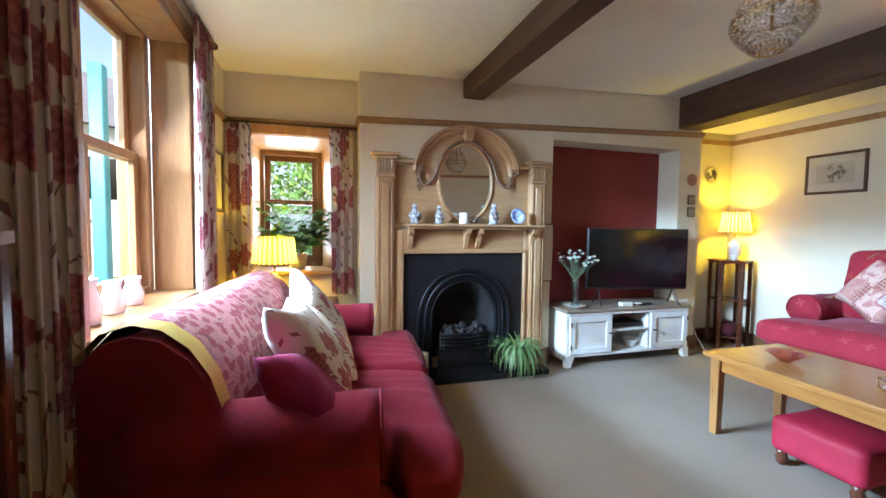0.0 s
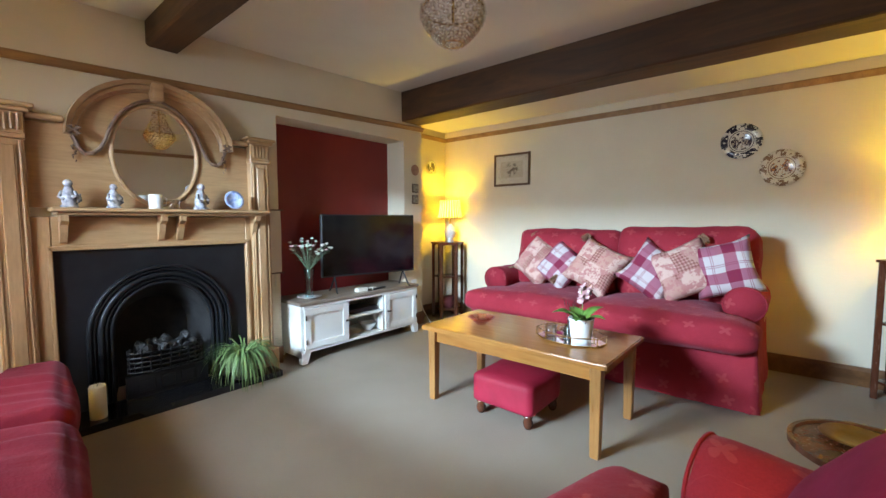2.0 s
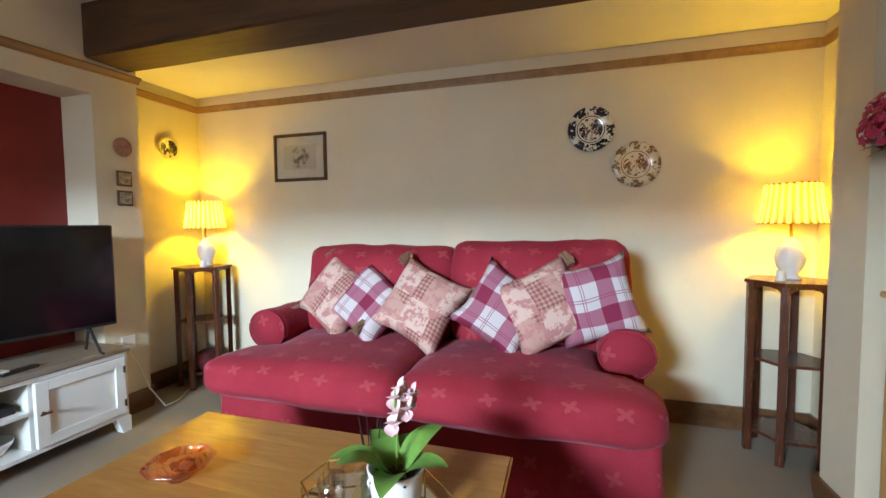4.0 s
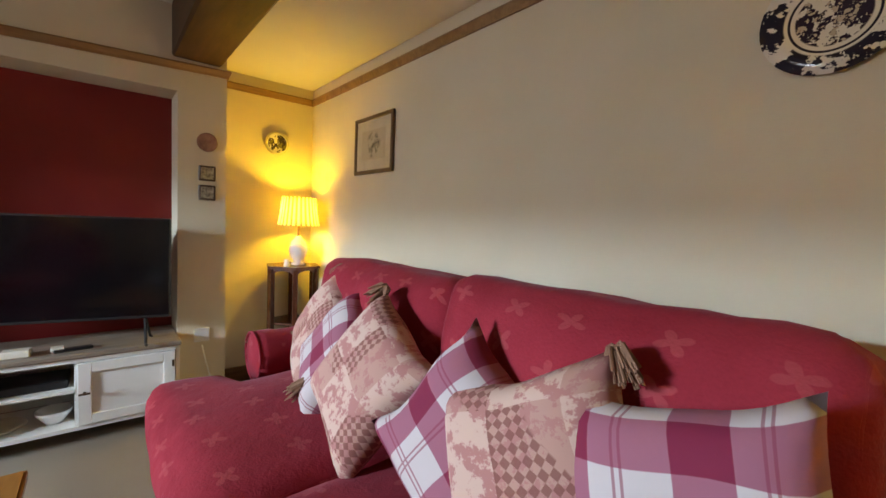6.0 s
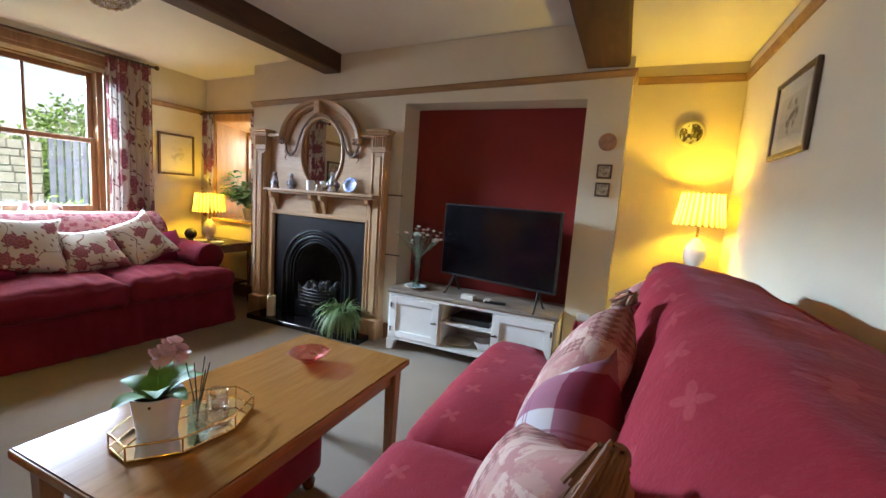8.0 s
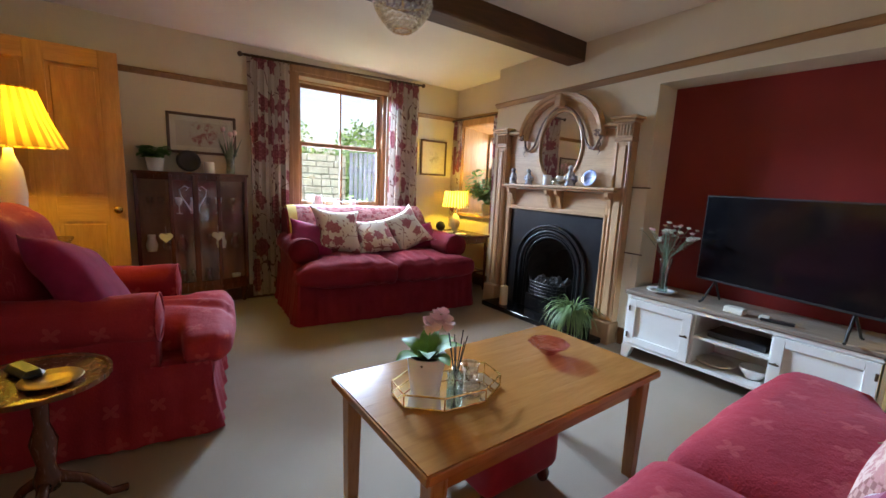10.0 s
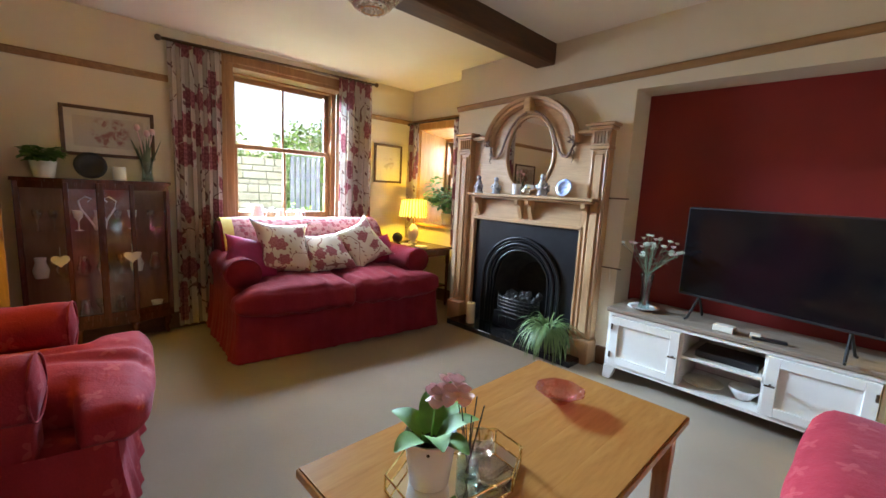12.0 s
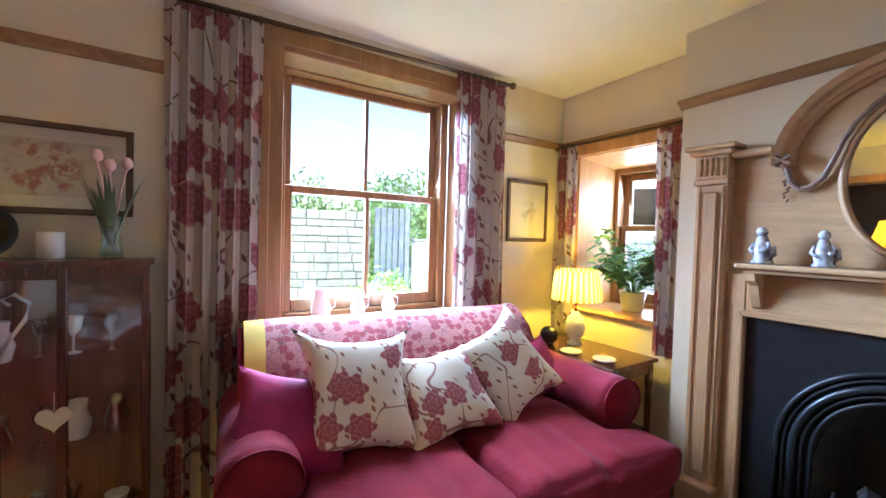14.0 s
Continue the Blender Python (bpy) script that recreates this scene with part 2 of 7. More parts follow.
sofa_red = star_fabric("red_star_fabric", (0.27, 0.019, 0.030), (0.35, 0.029, 0.043), (0.45, 0.085, 0.085, 1))
cover_red = star_fabric("crimson_cover", (0.165, 0.011, 0.022), (0.23, 0.018, 0.032), (0.215, 0.017, 0.031, 1))
stool_red = surface("crimson_velvet", (0.27, 0.005, 0.022), (0.37, 0.008, 0.034), 8, 0.7, 0.001, 300)


def plaid_fabric():
    m = Mat("plaid_fabric", 0.85)
    x, y, _ = m.xyz(m.coords("UV"))
    tx, ty = m.math("FRACT", m.math("MULTIPLY", x, 2.7)), m.math("FRACT", m.math("MULTIPLY", y, 2.7))
    white, pink, wine = (0.50, 0.43, 0.42, 1), (0.32, 0.10, 0.14, 1), (0.20, 0.008, 0.036, 1)

    def band(t):
        a = m.math("MULTIPLY", m.step(t, 0.1, 0.005), m.math("SUBTRACT", 1.0, m.step(t, 0.5, 0.005)))
        s = m.math("SUBTRACT", 1.0, m.step(m.math("ABSOLUTE", m.math("SUBTRACT", t, 0.7)), 0.012, 0.004))
        s2 = m.math("SUBTRACT", 1.0, m.step(m.math("ABSOLUTE", m.math("SUBTRACT", t, 0.76)), 0.012, 0.004))
        return a, m.math("MAXIMUM", s, s2)

    ax, sx = band(tx)
    ay, sy = band(ty)
    both = m.math("MULTIPLY", ax, ay)
    any_ = m.math("MAXIMUM", ax, ay)
    c = m.mix(any_, white, pink)
    c = m.mix(both, c, wine)
    c = m.mix(m.math("MULTIPLY", m.math("MAXIMUM", sx, sy), 0.7), c, (0.25, 0.03, 0.06, 1))
    m.colour(c)
    weave(m)
    return m.m


def patch_fabric():
    m = Mat("patchwork_tapestry", 0.88)
    uv = m.coords("UV")
    x, y, _ = m.xyz(uv)
    ch = m.node("TexChecker")
    m.l.new(uv, ch.inputs["Vector"])
    ch.inputs["Scale"].default_value = 3.4
    ch.inputs["Color1"].default_value, ch.inputs["Color2"].default_value = (0.46, 0.24, 0.19, 1), (0.56, 0.36, 0.29, 1)
    n = m.noise(uv, 9, 5, 0.7)
    c = m.mix(m.step(n, 0.52, 0.03), ch.outputs[0], (0.42, 0.17, 0.15, 1))
    lat = m.math("MULTIPLY", m.math("SINE", m.math("MULTIPLY", m.math("ADD", x, y), 75.0)), m.math("SINE", m.math("MULTIPLY", m.math("SUBTRACT", x, y), 75.0)))
    sel = m.math("MULTIPLY", ch.outputs[1], m.step(m.noise(uv, 2.2, 0), 0.5, 0.01))
    c = m.mix(m.math("MULTIPLY", m.math("MULTIPLY", m.step(lat, 0.0, 0.1), sel), 0.8), c, (0.20, 0.06, 0.045, 1))
    m.colour(c)
    weave(m, 0.001)
    return m.m


def floral_fabric(name, scale, size=0.42, ground=(0.66, 0.60, 0.50, 1), thin=False, petals=(0.17, 0.030, 0.050, 1), heart=(0.27, 0.085, 0.10, 1), leaf=(0.13, 0.06, 0.06, 1)):
    m = Mat(name, 0.85)
    c = flowers(m, m.coords("UV"), scale, ground, petals, heart, leaf, size)
    m.colour(c)
    weave(m)
    if thin:
        tr = m.node("BsdfTranslucent")
        m.put(tr.inputs["Color"], c)
        mx = m.node("MixShader")
        mx.inputs[0].default_value = 0.35
        m.l.new(m.b.outputs[0], mx.inputs[1])
        m.l.new(tr.outputs[0], mx.inputs[2])
        m.l.new(mx.outputs[0], m.n["Material Output"].inputs[0])
    return m.m


plaid = plaid_fabric()
patchwork = patch_fabric()
curtain_fabric = floral_fabric("floral_curtain_fabric", 3.1, 0.44, (0.50, 0.42, 0.36, 1), thin=True, petals=(0.22, 0.058, 0.07, 1), heart=(0.32, 0.12, 0.13, 1), leaf=(0.17, 0.08, 0.07, 1))
cushion_floral = floral_fabric("floral_cushion_fabric", 4.0, 0.40, (0.70, 0.64, 0.54, 1), petals=(0.30, 0.075, 0.095, 1), heart=(0.44, 0.17, 0.18, 1), leaf=(0.30, 0.14, 0.11, 1))
throw_fabric = floral_fabric("tapestry_throw_fabric", 30.0, 0.5, (0.40, 0.17, 0.17, 1), petals=(0.20, 0.03, 0.045, 1), heart=(0.30, 0.06, 0.07, 1))
tassel_mat = surface("tassel_yarn", (0.20, 0.09, 0.05), (0.30, 0.15, 0.09), 90, 0.9, 0.003, 200, stretch=(1, 1, 0.2))


def shade_fabric(name, colour, dim_fold, power=0.45, pleats=26):
    """Pleated lampshade cloth: thin panels; dimmer glow of doubled, darker folds painted into colour."""
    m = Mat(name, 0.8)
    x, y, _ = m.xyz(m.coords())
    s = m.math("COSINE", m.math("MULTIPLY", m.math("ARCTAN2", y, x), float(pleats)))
    c = m.mix(m.step(s, -0.1, 0.35), dim_fold, colour)
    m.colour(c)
    tr = m.node("BsdfTranslucent")
    m.put(tr.inputs["Color"], c)
    mx = m.node("MixShader")
    mx.inputs[0].default_value = power
    m.l.new(m.b.outputs[0], mx.inputs[1])
    m.l.new(tr.outputs[0], mx.inputs[2])
    m.l.new(mx.outputs[0], m.n["Material Output"].inputs[0])
    return m.m


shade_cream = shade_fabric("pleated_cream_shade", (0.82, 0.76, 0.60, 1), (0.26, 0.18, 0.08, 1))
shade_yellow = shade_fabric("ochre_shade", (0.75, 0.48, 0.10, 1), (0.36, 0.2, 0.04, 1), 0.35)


def pane_glass(name="window_glass", gloss=0.05, tint=(1, 1, 1, 1)):
    m = Mat(name)
    tr = m.node("BsdfTransparent", Color=tint)
    gl = m.node("BsdfGlossy", Roughness=0.02)
    mx = m.node("MixShader")
    mx.inputs[0].default_value = gloss
    m.l.new(tr.outputs[0], mx.inputs[1])
    m.l.new(gl.outputs[0], mx.inputs[2])
    m.l.new(mx.outputs[0], m.n["Material Output"].inputs[0])
    return m.m


window_glass = pane_glass()
clear_glass = pane_glass("clear_glass", 0.14, (0.80, 0.90, 0.90, 1))
crystal = pane_glass("crystal_glass", 0.28, (0.95, 0.93, 0.89, 1))
mirror_mat = Mat("mirror_silver", 0.02, 1.0).colour((0.86, 0.86, 0.84, 1)).m


def plate_mat(name, ring, flower, heart, ground=(0.72, 0.69, 0.60, 1), cells=26.0, panels=6, spare=0.0):
    """A printed plate: a banded rim and a figured middle, in the plane of the object's x and y."""
    m = Mat(name, 0.15)
    v = m.coords()
    x, y, _ = m.xyz(v)
    r = m.math("POWER", m.math("ADD", m.math("MULTIPLY", x, x), m.math("MULTIPLY", y, y)), 0.5)
    n = m.noise(v, cells, 3, 0.6)
    ang = m.math("ARCTAN2", y, x)
    wave = m.math("ADD", m.math("MULTIPLY", m.math("COSINE", m.math("MULTIPLY", ang, float(panels))), 0.35), m.math("MULTIPLY_ADD", n, 4.0, -1.9 - spare))
    rim = m.math("MULTIPLY", m.step(r, 0.084, 0.002), m.step(wave, 0.0, 0.08))
    blot = m.math("ADD", m.math("MULTIPLY", m.math("SINE", m.math("MULTIPLY_ADD", ang, 2.0, 0.7)), 0.4), m.math("MULTIPLY_ADD", m.noise(v, cells * 1.1, 3, 0.6), 4.0, -1.9 - spare))
    mid = m.math("MULTIPLY", m.math("SUBTRACT", 1.0, m.step(r, 0.064, 0.002)), m.step(blot, 0.0, 0.08))
    line = m.math("SUBTRACT", 1.0, m.step(m.math("ABSOLUTE", m.math("SUBTRACT", r, 0.075)), 0.0025, 0.001))
    c = m.mix(rim, ground, ring)
    c = m.mix(mid, c, flower)
    c = m.mix(m.math("MULTIPLY", mid, m.step(m.noise(v, cells * 2.0, 2), 0.58, 0.02)), c, heart)
    c = m.mix(line, c, ring)
    m.colour(c)
    return m.m


plate_dark = plate_mat("dark_printed_plate", (0.02, 0.018, 0.03, 1), (0.03, 0.02, 0.035, 1), (0.50, 0.42, 0.32, 1), cells=44)
plate_imari = plate_mat("orange_printed_plate", (0.24, 0.14, 0.08, 1), (0.14, 0.07, 0.06, 1), (0.60, 0.24, 0.06, 1), (0.70, 0.62, 0.47, 1), cells=52, panels=8, spare=0.18)
plate_bird = plate_mat("yellow_printed_plate", (0.55, 0.48, 0.2, 1), (0.06, 0.05, 0.03, 1), (0.2, 0.18, 0.05, 1), (0.7, 0.66, 0.45, 1))
plate_blue = surface("blue_white_ware", (0.12, 0.22, 0.55), (0.62, 0.68, 0.78), 45, 0.15)
figurine_blue = surface("blue_white_figurine", (0.05, 0.06, 0.12), (0.66, 0.65, 0.64), 45, 0.2)
leaf_print = surface("sprig_print", (0.45, 0.40, 0.32), (0.12, 0.09, 0.06), 30, 0.8)


# ---- shaping ----
def part(name, bm, material, parent=None, label="", smooth=False, kind=""):
    me = bpy.data.meshes.new(name)
    bm.normal_update()
    bm.to_mesh(me)
    bm.free()
    me.materials.append(material)
    if smooth:
        me.shade_smooth()
    ob = new(name, me)
    if parent is not None:
        ob.parent = parent
    return tagged(ob, label=label, kind=kind)


def thing(name, label, category, at=(0, 0, 0), rz=0.0, group=""):
    ob = new(name)
    ob.empty_display_size = 0.1
    ob.matrix_world = pose(*at, 0, 0, rz)
    return tagged(ob, label, category, group)


def box(bm, x0, x1, y0, y1, z0, z1, bevel=0.0, seg=1):
    r = bmesh.ops.create_cube(bm, size=1)["verts"]
    for v in r:
        v.co = ((x0 + x1) / 2 + v.co.x * (x1 - x0), (y0 + y1) / 2 + v.co.y * (y1 - y0), (z0 + z1) / 2 + v.co.z * (z1 - z0))
    if bevel:
        es = list({e for v in r for e in v.link_edges})
        bmesh.ops.bevel(bm, geom=es, offset=bevel, segments=seg, affect="EDGES", profile=0.5)
    return r


def bm_box(*a, **k):
    bm = bmesh.new()
    box(bm, *a, **k)
    return bm


def lathe(bm, profile, n=24, at=(0, 0, 0), m=None, pleat=0.0, pleats=0):
    """Turns (radius, z) rows about z."""
    rings = []
    for r, z in profile:
        ring = []
        for i in range(n):
            a = 2 * math.pi * i / n
            rr = r * (1 + pleat * math.cos(pleats * a)) if pleats else r
            co = Vector((rr * math.cos(a), rr * math.sin(a), z))
            ring.append(bm.verts.new((m @ co if m else co) + Vector(at)))
        rings.append(ring)
    for a, b in zip(rings, rings[1:]):
        for i in range(n):
            bm.faces.new((a[i], a[(i + 1) % n], b[(i + 1) % n], b[i]))
    if profile[0][0] > 1e-4:
        bm.faces.new(rings[0][::-1])
    if profile[-1][0] > 1e-4:
        bm.faces.new(rings[-1])
    return rings


def open_lathe(bm, profile, n=24, **k):
    before = set(bm.faces)
    rings = lathe(bm, profile, n, **k)
    for f in [f for f in bm.faces if f not in before and len(f.verts) == n and n > 4]:
        bm.faces.remove(f)
    return rings


def tube(bm, pts, r, n=8, closed=False):
    """A round rod along points; r may be a list."""
    pts = [Vector(p) for p in pts]
    rs = r if isinstance(r, (list, tuple)) else [r] * len(pts)
    rings, up = [], Vector((0.0123, 0.02, 1)).normalized()
    for i, p in enumerate(pts):
        if closed:
            d = pts[(i + 1) % len(pts)] - pts[i - 1]
        else:
            d = pts[min(i + 1, len(pts) - 1)] - pts[max(i - 1, 0)]
        d.normalize()
        u = up if abs(d.dot(up)) < 0.95 else Vector((1, 0, 0))
        a = d.cross(u).normalized()
        b = d.cross(a)
        rings.append([bm.verts.new(p + (a * math.cos(2 * math.pi * k / n) + b * math.sin(2 * math.pi * k / n)) * rs[i]) for k in range(n)])
    pairs = list(zip(rings, rings[1:])) + ([(rings[-1], rings[0])] if closed else [])
    for a, b in pairs:
        for k in range(n):
            bm.faces.new((a[k], a[(k + 1) % n], b[(k + 1) % n], b[k]))
    if not closed:
        bm.faces.new(rings[0][::-1])
        bm.faces.new(rings[-1])


def soft_box(bm, cx, cy, cz, sx, sy, sz, r=0.05, cuts=9, puff=(0, 0, 0), rough=0.0, seed=0.0, m=None, freq=5.0):
    """A stuffed box: rounded edges, faces that swell by puff, and uneven skin."""
    start = len(bm.verts)
    tmp = bmesh.new()
    bmesh.ops.create_cube(tmp, size=2)
    bmesh.ops.subdivide_edges(tmp, edges=tmp.edges[:], cuts=cuts, use_grid_fill=True)
    hx, hy, hz = sx / 2, sy / 2, sz / 2
    vs = []
    for v in tmp.verts:
        u = v.co.copy()
        p = Vector((u.x * hx, u.y * hy, u.z * hz))
        q = Vector((max(-hx + r, min(hx - r, p.x)), max(-hy + r, min(hy - r, p.y)), max(-hz + r, min(hz - r, p.z))))
        d = p - q
        if d.length > 1e-6:
            p = q + d.normalized() * r
        p.x += puff[0] * u.x * (1 - u.y * u.y) * (1 - u.z * u.z)
        p.y += puff[1] * u.y * (1 - u.x * u.x) * (1 - u.z * u.z)
        p.z += puff[2] * u.z * (1 - u.x * u.x) * (1 - u.y * u.y)
        p += Vector((cx, cy, cz))
        if rough:
            p += noise.noise_vector((p + Vector((seed, seed * 2.3, 0))) * freq) * rough
        vs.append(bm.verts.new(m @ p if m else p))
    tmp.verts.ensure_lookup_table()
    for f in tmp.faces:
        bm.faces.new([vs[v.index] for v in f.verts])
    tmp.free()


def pillow(bm, w, h, t, n=16, horns=0.12, rough=0.012, seed=0.0, m=None):
    """A scatter cushion in the xz plane, standing on its lower edge's middle at the origin, with a UV in half metres."""
    uv = bm.loops.layers.uv.verify()
    grid = {}
    for side in (-1, 1):
        for i in range(n + 1):
            for j in range(n + 1):
                if side == 1 and (i in (0, n) or j in (0, n)):
                    grid[side, i, j] = grid[-1, i, j]
                    continue
                u, v = 2 * i / n - 1, 2 * j / n - 1
                pin = 1 - horns * ((1 - u * u) * (v * v) if abs(v) > abs(u) else (1 - v * v) * (u * u))
                x, z = u * w / 2 * (1 - horns * (1 - v * v) * abs(u) ** 3), v * h / 2 * (1 - horns * (1 - u * u) * abs(v) ** 3)
                th = t / 2 * (max(0, (1 - u ** 4) * (1 - v ** 4))) ** 0.6
                p = Vector((x, side * th, z + h / 2))
                p += noise.noise_vector(p * 7 + Vector((seed, seed, 0))) * rough
                grid[side, i, j] = (bm.verts.new(m @ p if m else p))
    for side in (-1, 1):
        for i in range(n):
            for j in range(n):
                q = [(i, j), (i + 1, j), (i + 1, j + 1), (i, j + 1)]
                if side == 1:
                    q = q[::-1]
                f = bm.faces.new([grid[side, a, b] for a, b in q])
                for lp, (a, b) in zip(f.loops, q):
                    lp[uv].uv = (a / n * w / 0.5 + seed, b / n * h / 0.5 + seed * 0.7)


def prism(bm, outline, d0, d1, to):
    """Extrudes a closed 2D outline between depths d0 and d1; to(u, v, d) gives the place."""
    a = [bm.verts.new(to(u, v, d0)) for u, v in outline]
    b = [bm.verts.new(to(u, v, d1)) for u, v in outline]
    n = len(a)
    bm.faces.new(a)
    bm.faces.new(b[::-1])
    for i in range(n):
        bm.faces.new((a[i], b[i], b[(i + 1) % n], a[(i + 1) % n]))
    bmesh.ops.recalc_face_normals(bm, faces=bm.faces[:])


def wall_with_holes(name, material, axis, d0, d1, u0, u1, z0, z1, holes, top=None):
    """A wall between depths d0 and d1 along the other axis, with rectangular openings (ua, ub, za, zb)."""
    bm = bmesh.new()
    us = sorted({u0, u1, *[h[0] for h in holes], *[h[1] for h in holes]})
    zs = sorted({z0, z1, *[h[2] for h in holes], *[h[3] for h in holes]})
    cell = {}
    for i in range(len(us) - 1):
        for j in range(len(zs) - 1):
            mu, mz = (us[i] + us[i + 1]) / 2, (zs[j] + zs[j + 1]) / 2
            cell[i, j] = not any(h[0] < mu < h[1] and h[2] < mz < h[3] for h in holes)
    verts = {}

    def V(u, d, z):
        k = (u, d, z)
        if k not in verts:
            verts[k] = bm.verts.new((u, d, z) if axis == "x" else (d, u, z))
        return verts[k]

    nu, nz = len(us) - 1, len(zs) - 1
    for (i, j), full in cell.items():
        if not full:
            continue
        a, b, c, e = us[i], us[i + 1], zs[j], zs[j + 1]
        for d in (d0, d1):
            bm.faces.new((V(a, d, c), V(b, d, c), V(b, d, e), V(a, d, e)))
        if not cell.get((i - 1, j)):
            bm.faces.new((V(a, d0, c), V(a, d1, c), V(a, d1, e), V(a, d0, e)))
        if not cell.get((i + 1, j)):
            bm.faces.new((V(b, d0, c), V(b, d1, c), V(b, d1, e), V(b, d0, e)))
        if not cell.get((i, j - 1)):
            bm.faces.new((V(a, d0, c), V(b, d0, c), V(b, d1, c), V(a, d1, c)))
        if not cell.get((i, j + 1)):
            bm.faces.new((V(a, d0, e), V(b, d0, e), V(b, d1, e), V(a, d1, e)))
    bmesh.ops.recalc_face_normals(bm, faces=bm.faces[:])
    return part(name, bm, material, kind="structure")


def setting(name, bm, material, label="", smooth=False):
    return part(name, bm, material, None, label, smooth, "structure")


# ---- structure ----
NORTH, WEST, EAST, SOUTH = 3.71, 0.435, 5.16, -0.05
floor = setting("floor", bm_box(-0.1, 5.4, -1.8, 4.6, -0.12, 0), carpet_mat, "fitted beige carpet with short pile")
wall_with_holes("wall_west", wall_paint, "y", 0.12, WEST, -0.3, 4.5, 0, 2.6, [(1.98, 3.12, 0.80, 2.09)])
wall_with_holes("wall_alcove", wall_paint, "x", 3.93, 4.50, WEST, 1.36, 0, 2.6, [(0.575, 1.20, 0.80, 1.81)])
wall_with_holes("wall_chimney", wall_paint, "x", NORTH, 3.97, 1.36, 4.53, 0, 2.6, [(2.945, 4.275, 0, 1.88), (1.86, 2.48, 0.04, 0.78)])
setting("wall_chimney_back", bm_box(1.36, 4.53, 3.985, 4.50, 0, 2.6), wall_paint)
setting("wall_recess", bm_box(2.945, 4.275, 3.955, 3.983, 0, 1.88), red_paint, "recess wall painted deep red")
setting("wall_north_east", bm_box(4.533, EAST, 3.92, 4.5, 0, 2.6), wall_paint)
setting("wall_east", bm_box(EAST, 5.4, -0.3, 4.5, 0, 2.6), wall_paint)
wall_with_holes("wall_south", wall_paint, "x", -0.30, SOUTH, WEST, EAST, 0, 2.6, [(0.90, 1.68, 0, 1.90)])
setting("wall_pier", bm_box(4.32, 4.52, SOUTH, 0.22, 0, 2.12), wall_paint)
# Unseen box added to close the doorway, in plaster darkened for a dim hall.
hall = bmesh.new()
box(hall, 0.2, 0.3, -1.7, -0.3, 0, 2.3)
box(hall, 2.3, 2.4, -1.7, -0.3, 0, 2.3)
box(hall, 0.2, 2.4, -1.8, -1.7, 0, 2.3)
setting("wall_hall_closure", hall, hall_dark)
setting("ceiling_hall_closure", bm_box(0.2, 2.4, -1.8, -0.3, 2.3, 2.4), ceiling_paint)

bm = bmesh.new()
r = box(bm, WEST - 0.1, 4.45, -0.2, 4.2, 2.2, 2.6)
for v in r:
    if v.co.z < 2.4:
        v.co.z = 2.205 + 0.034 * v.co.x
setting("ceiling", bm, ceiling_paint)
setting("ceiling_east", bm_box(4.46, 5.3, -0.2, 4.2, 2.125, 2.5), ceiling_paint)


def beam(name, x0, x1, y0, y1, z0, z1):
    bm = bmesh.new()
    n = 26
    rows = []
    for i in range(n + 1):
        y = y0 + (y1 - y0) * i / n
        w = [noise.noise(Vector((k * 3.1 + x0, y * 1.3, 0))) * 0.006 for k in range(4)]
        rows.append([bm.verts.new(p) for p in ((x0 + w[0], y, z1), (x0 + w[0], y, z0 + 0.012), (x0 + 0.012, y, z0 + w[1]), (x1 - 0.012, y, z0 + w[2]), (x1 + w[3], y, z0 + 0.012), (x1 + w[3], y, z1))])
    for a, b in zip(rows, rows[1:]):
        for k in range(6):
            bm.faces.new((a[k], a[(k + 1) % 6], b[(k + 1) % 6], b[k]))
    bm.faces.new(rows[0])
    bm.faces.new(rows[-1])
    bmesh.ops.recalc_face_normals(bm, faces=bm.faces[:])
    return setting(name, bm, beam_wood, "dark-stained timber ceiling beam")


beam("beam_1", 2.147, 2.322, SOUTH, NORTH, 2.135, 2.4)
beam("beam_2", 4.245, 4.50, 0.225, NORTH, 2.068, 2.45)
setting("beam_2_end", bm_box(4.245, 4.45, SOUTH, 0.223, 2.10, 2.45), beam_wood)


def rail(name, pts, material=rail_wood, h=0.045, d=0.022):
    """A picture rail along points on the wall; each point (x, y, z of its top) with the wall on the left of the way."""
    bm = bmesh.new()
    prof = [(0, 0), (0, -h), (d * 0.45, -h), (d * 0.55, -h * 0.7), (d * 0.9, -h * 0.35), (d, -h * 0.2), (d * 0.8, 0)]
    rows = []
    for i, p in enumerate(pts):
        p = Vector(p)
        ds = []
        if i > 0:
            ds.append((p - Vector(pts[i - 1])).to_2d().normalized())
        if i < len(pts) - 1:
            ds.append((Vector(pts[i + 1]) - p).to_2d().normalized())
        ns = [Vector((q.y, -q.x)) for q in ds]
        nrm = ns[0] if len(ns) == 1 else (ns[0] + ns[1]) / (1 + ns[0].dot(ns[1]))
        rows.append([bm.verts.new((p.x + nrm.x * u, p.y + nrm.y * u, p.z + v)) for u, v in prof])
    for a, b in zip(rows, rows[1:]):
        for k in range(len(prof)):
            bm.faces.new((a[k], a[(k + 1) % len(prof)], b[(k + 1) % len(prof)], b[k]))
    bm.faces.new(rows[0])
    bm.faces.new(rows[-1])
    bmesh.ops.recalc_face_normals(bm, faces=bm.faces[:])
    return setting(name, bm, material)


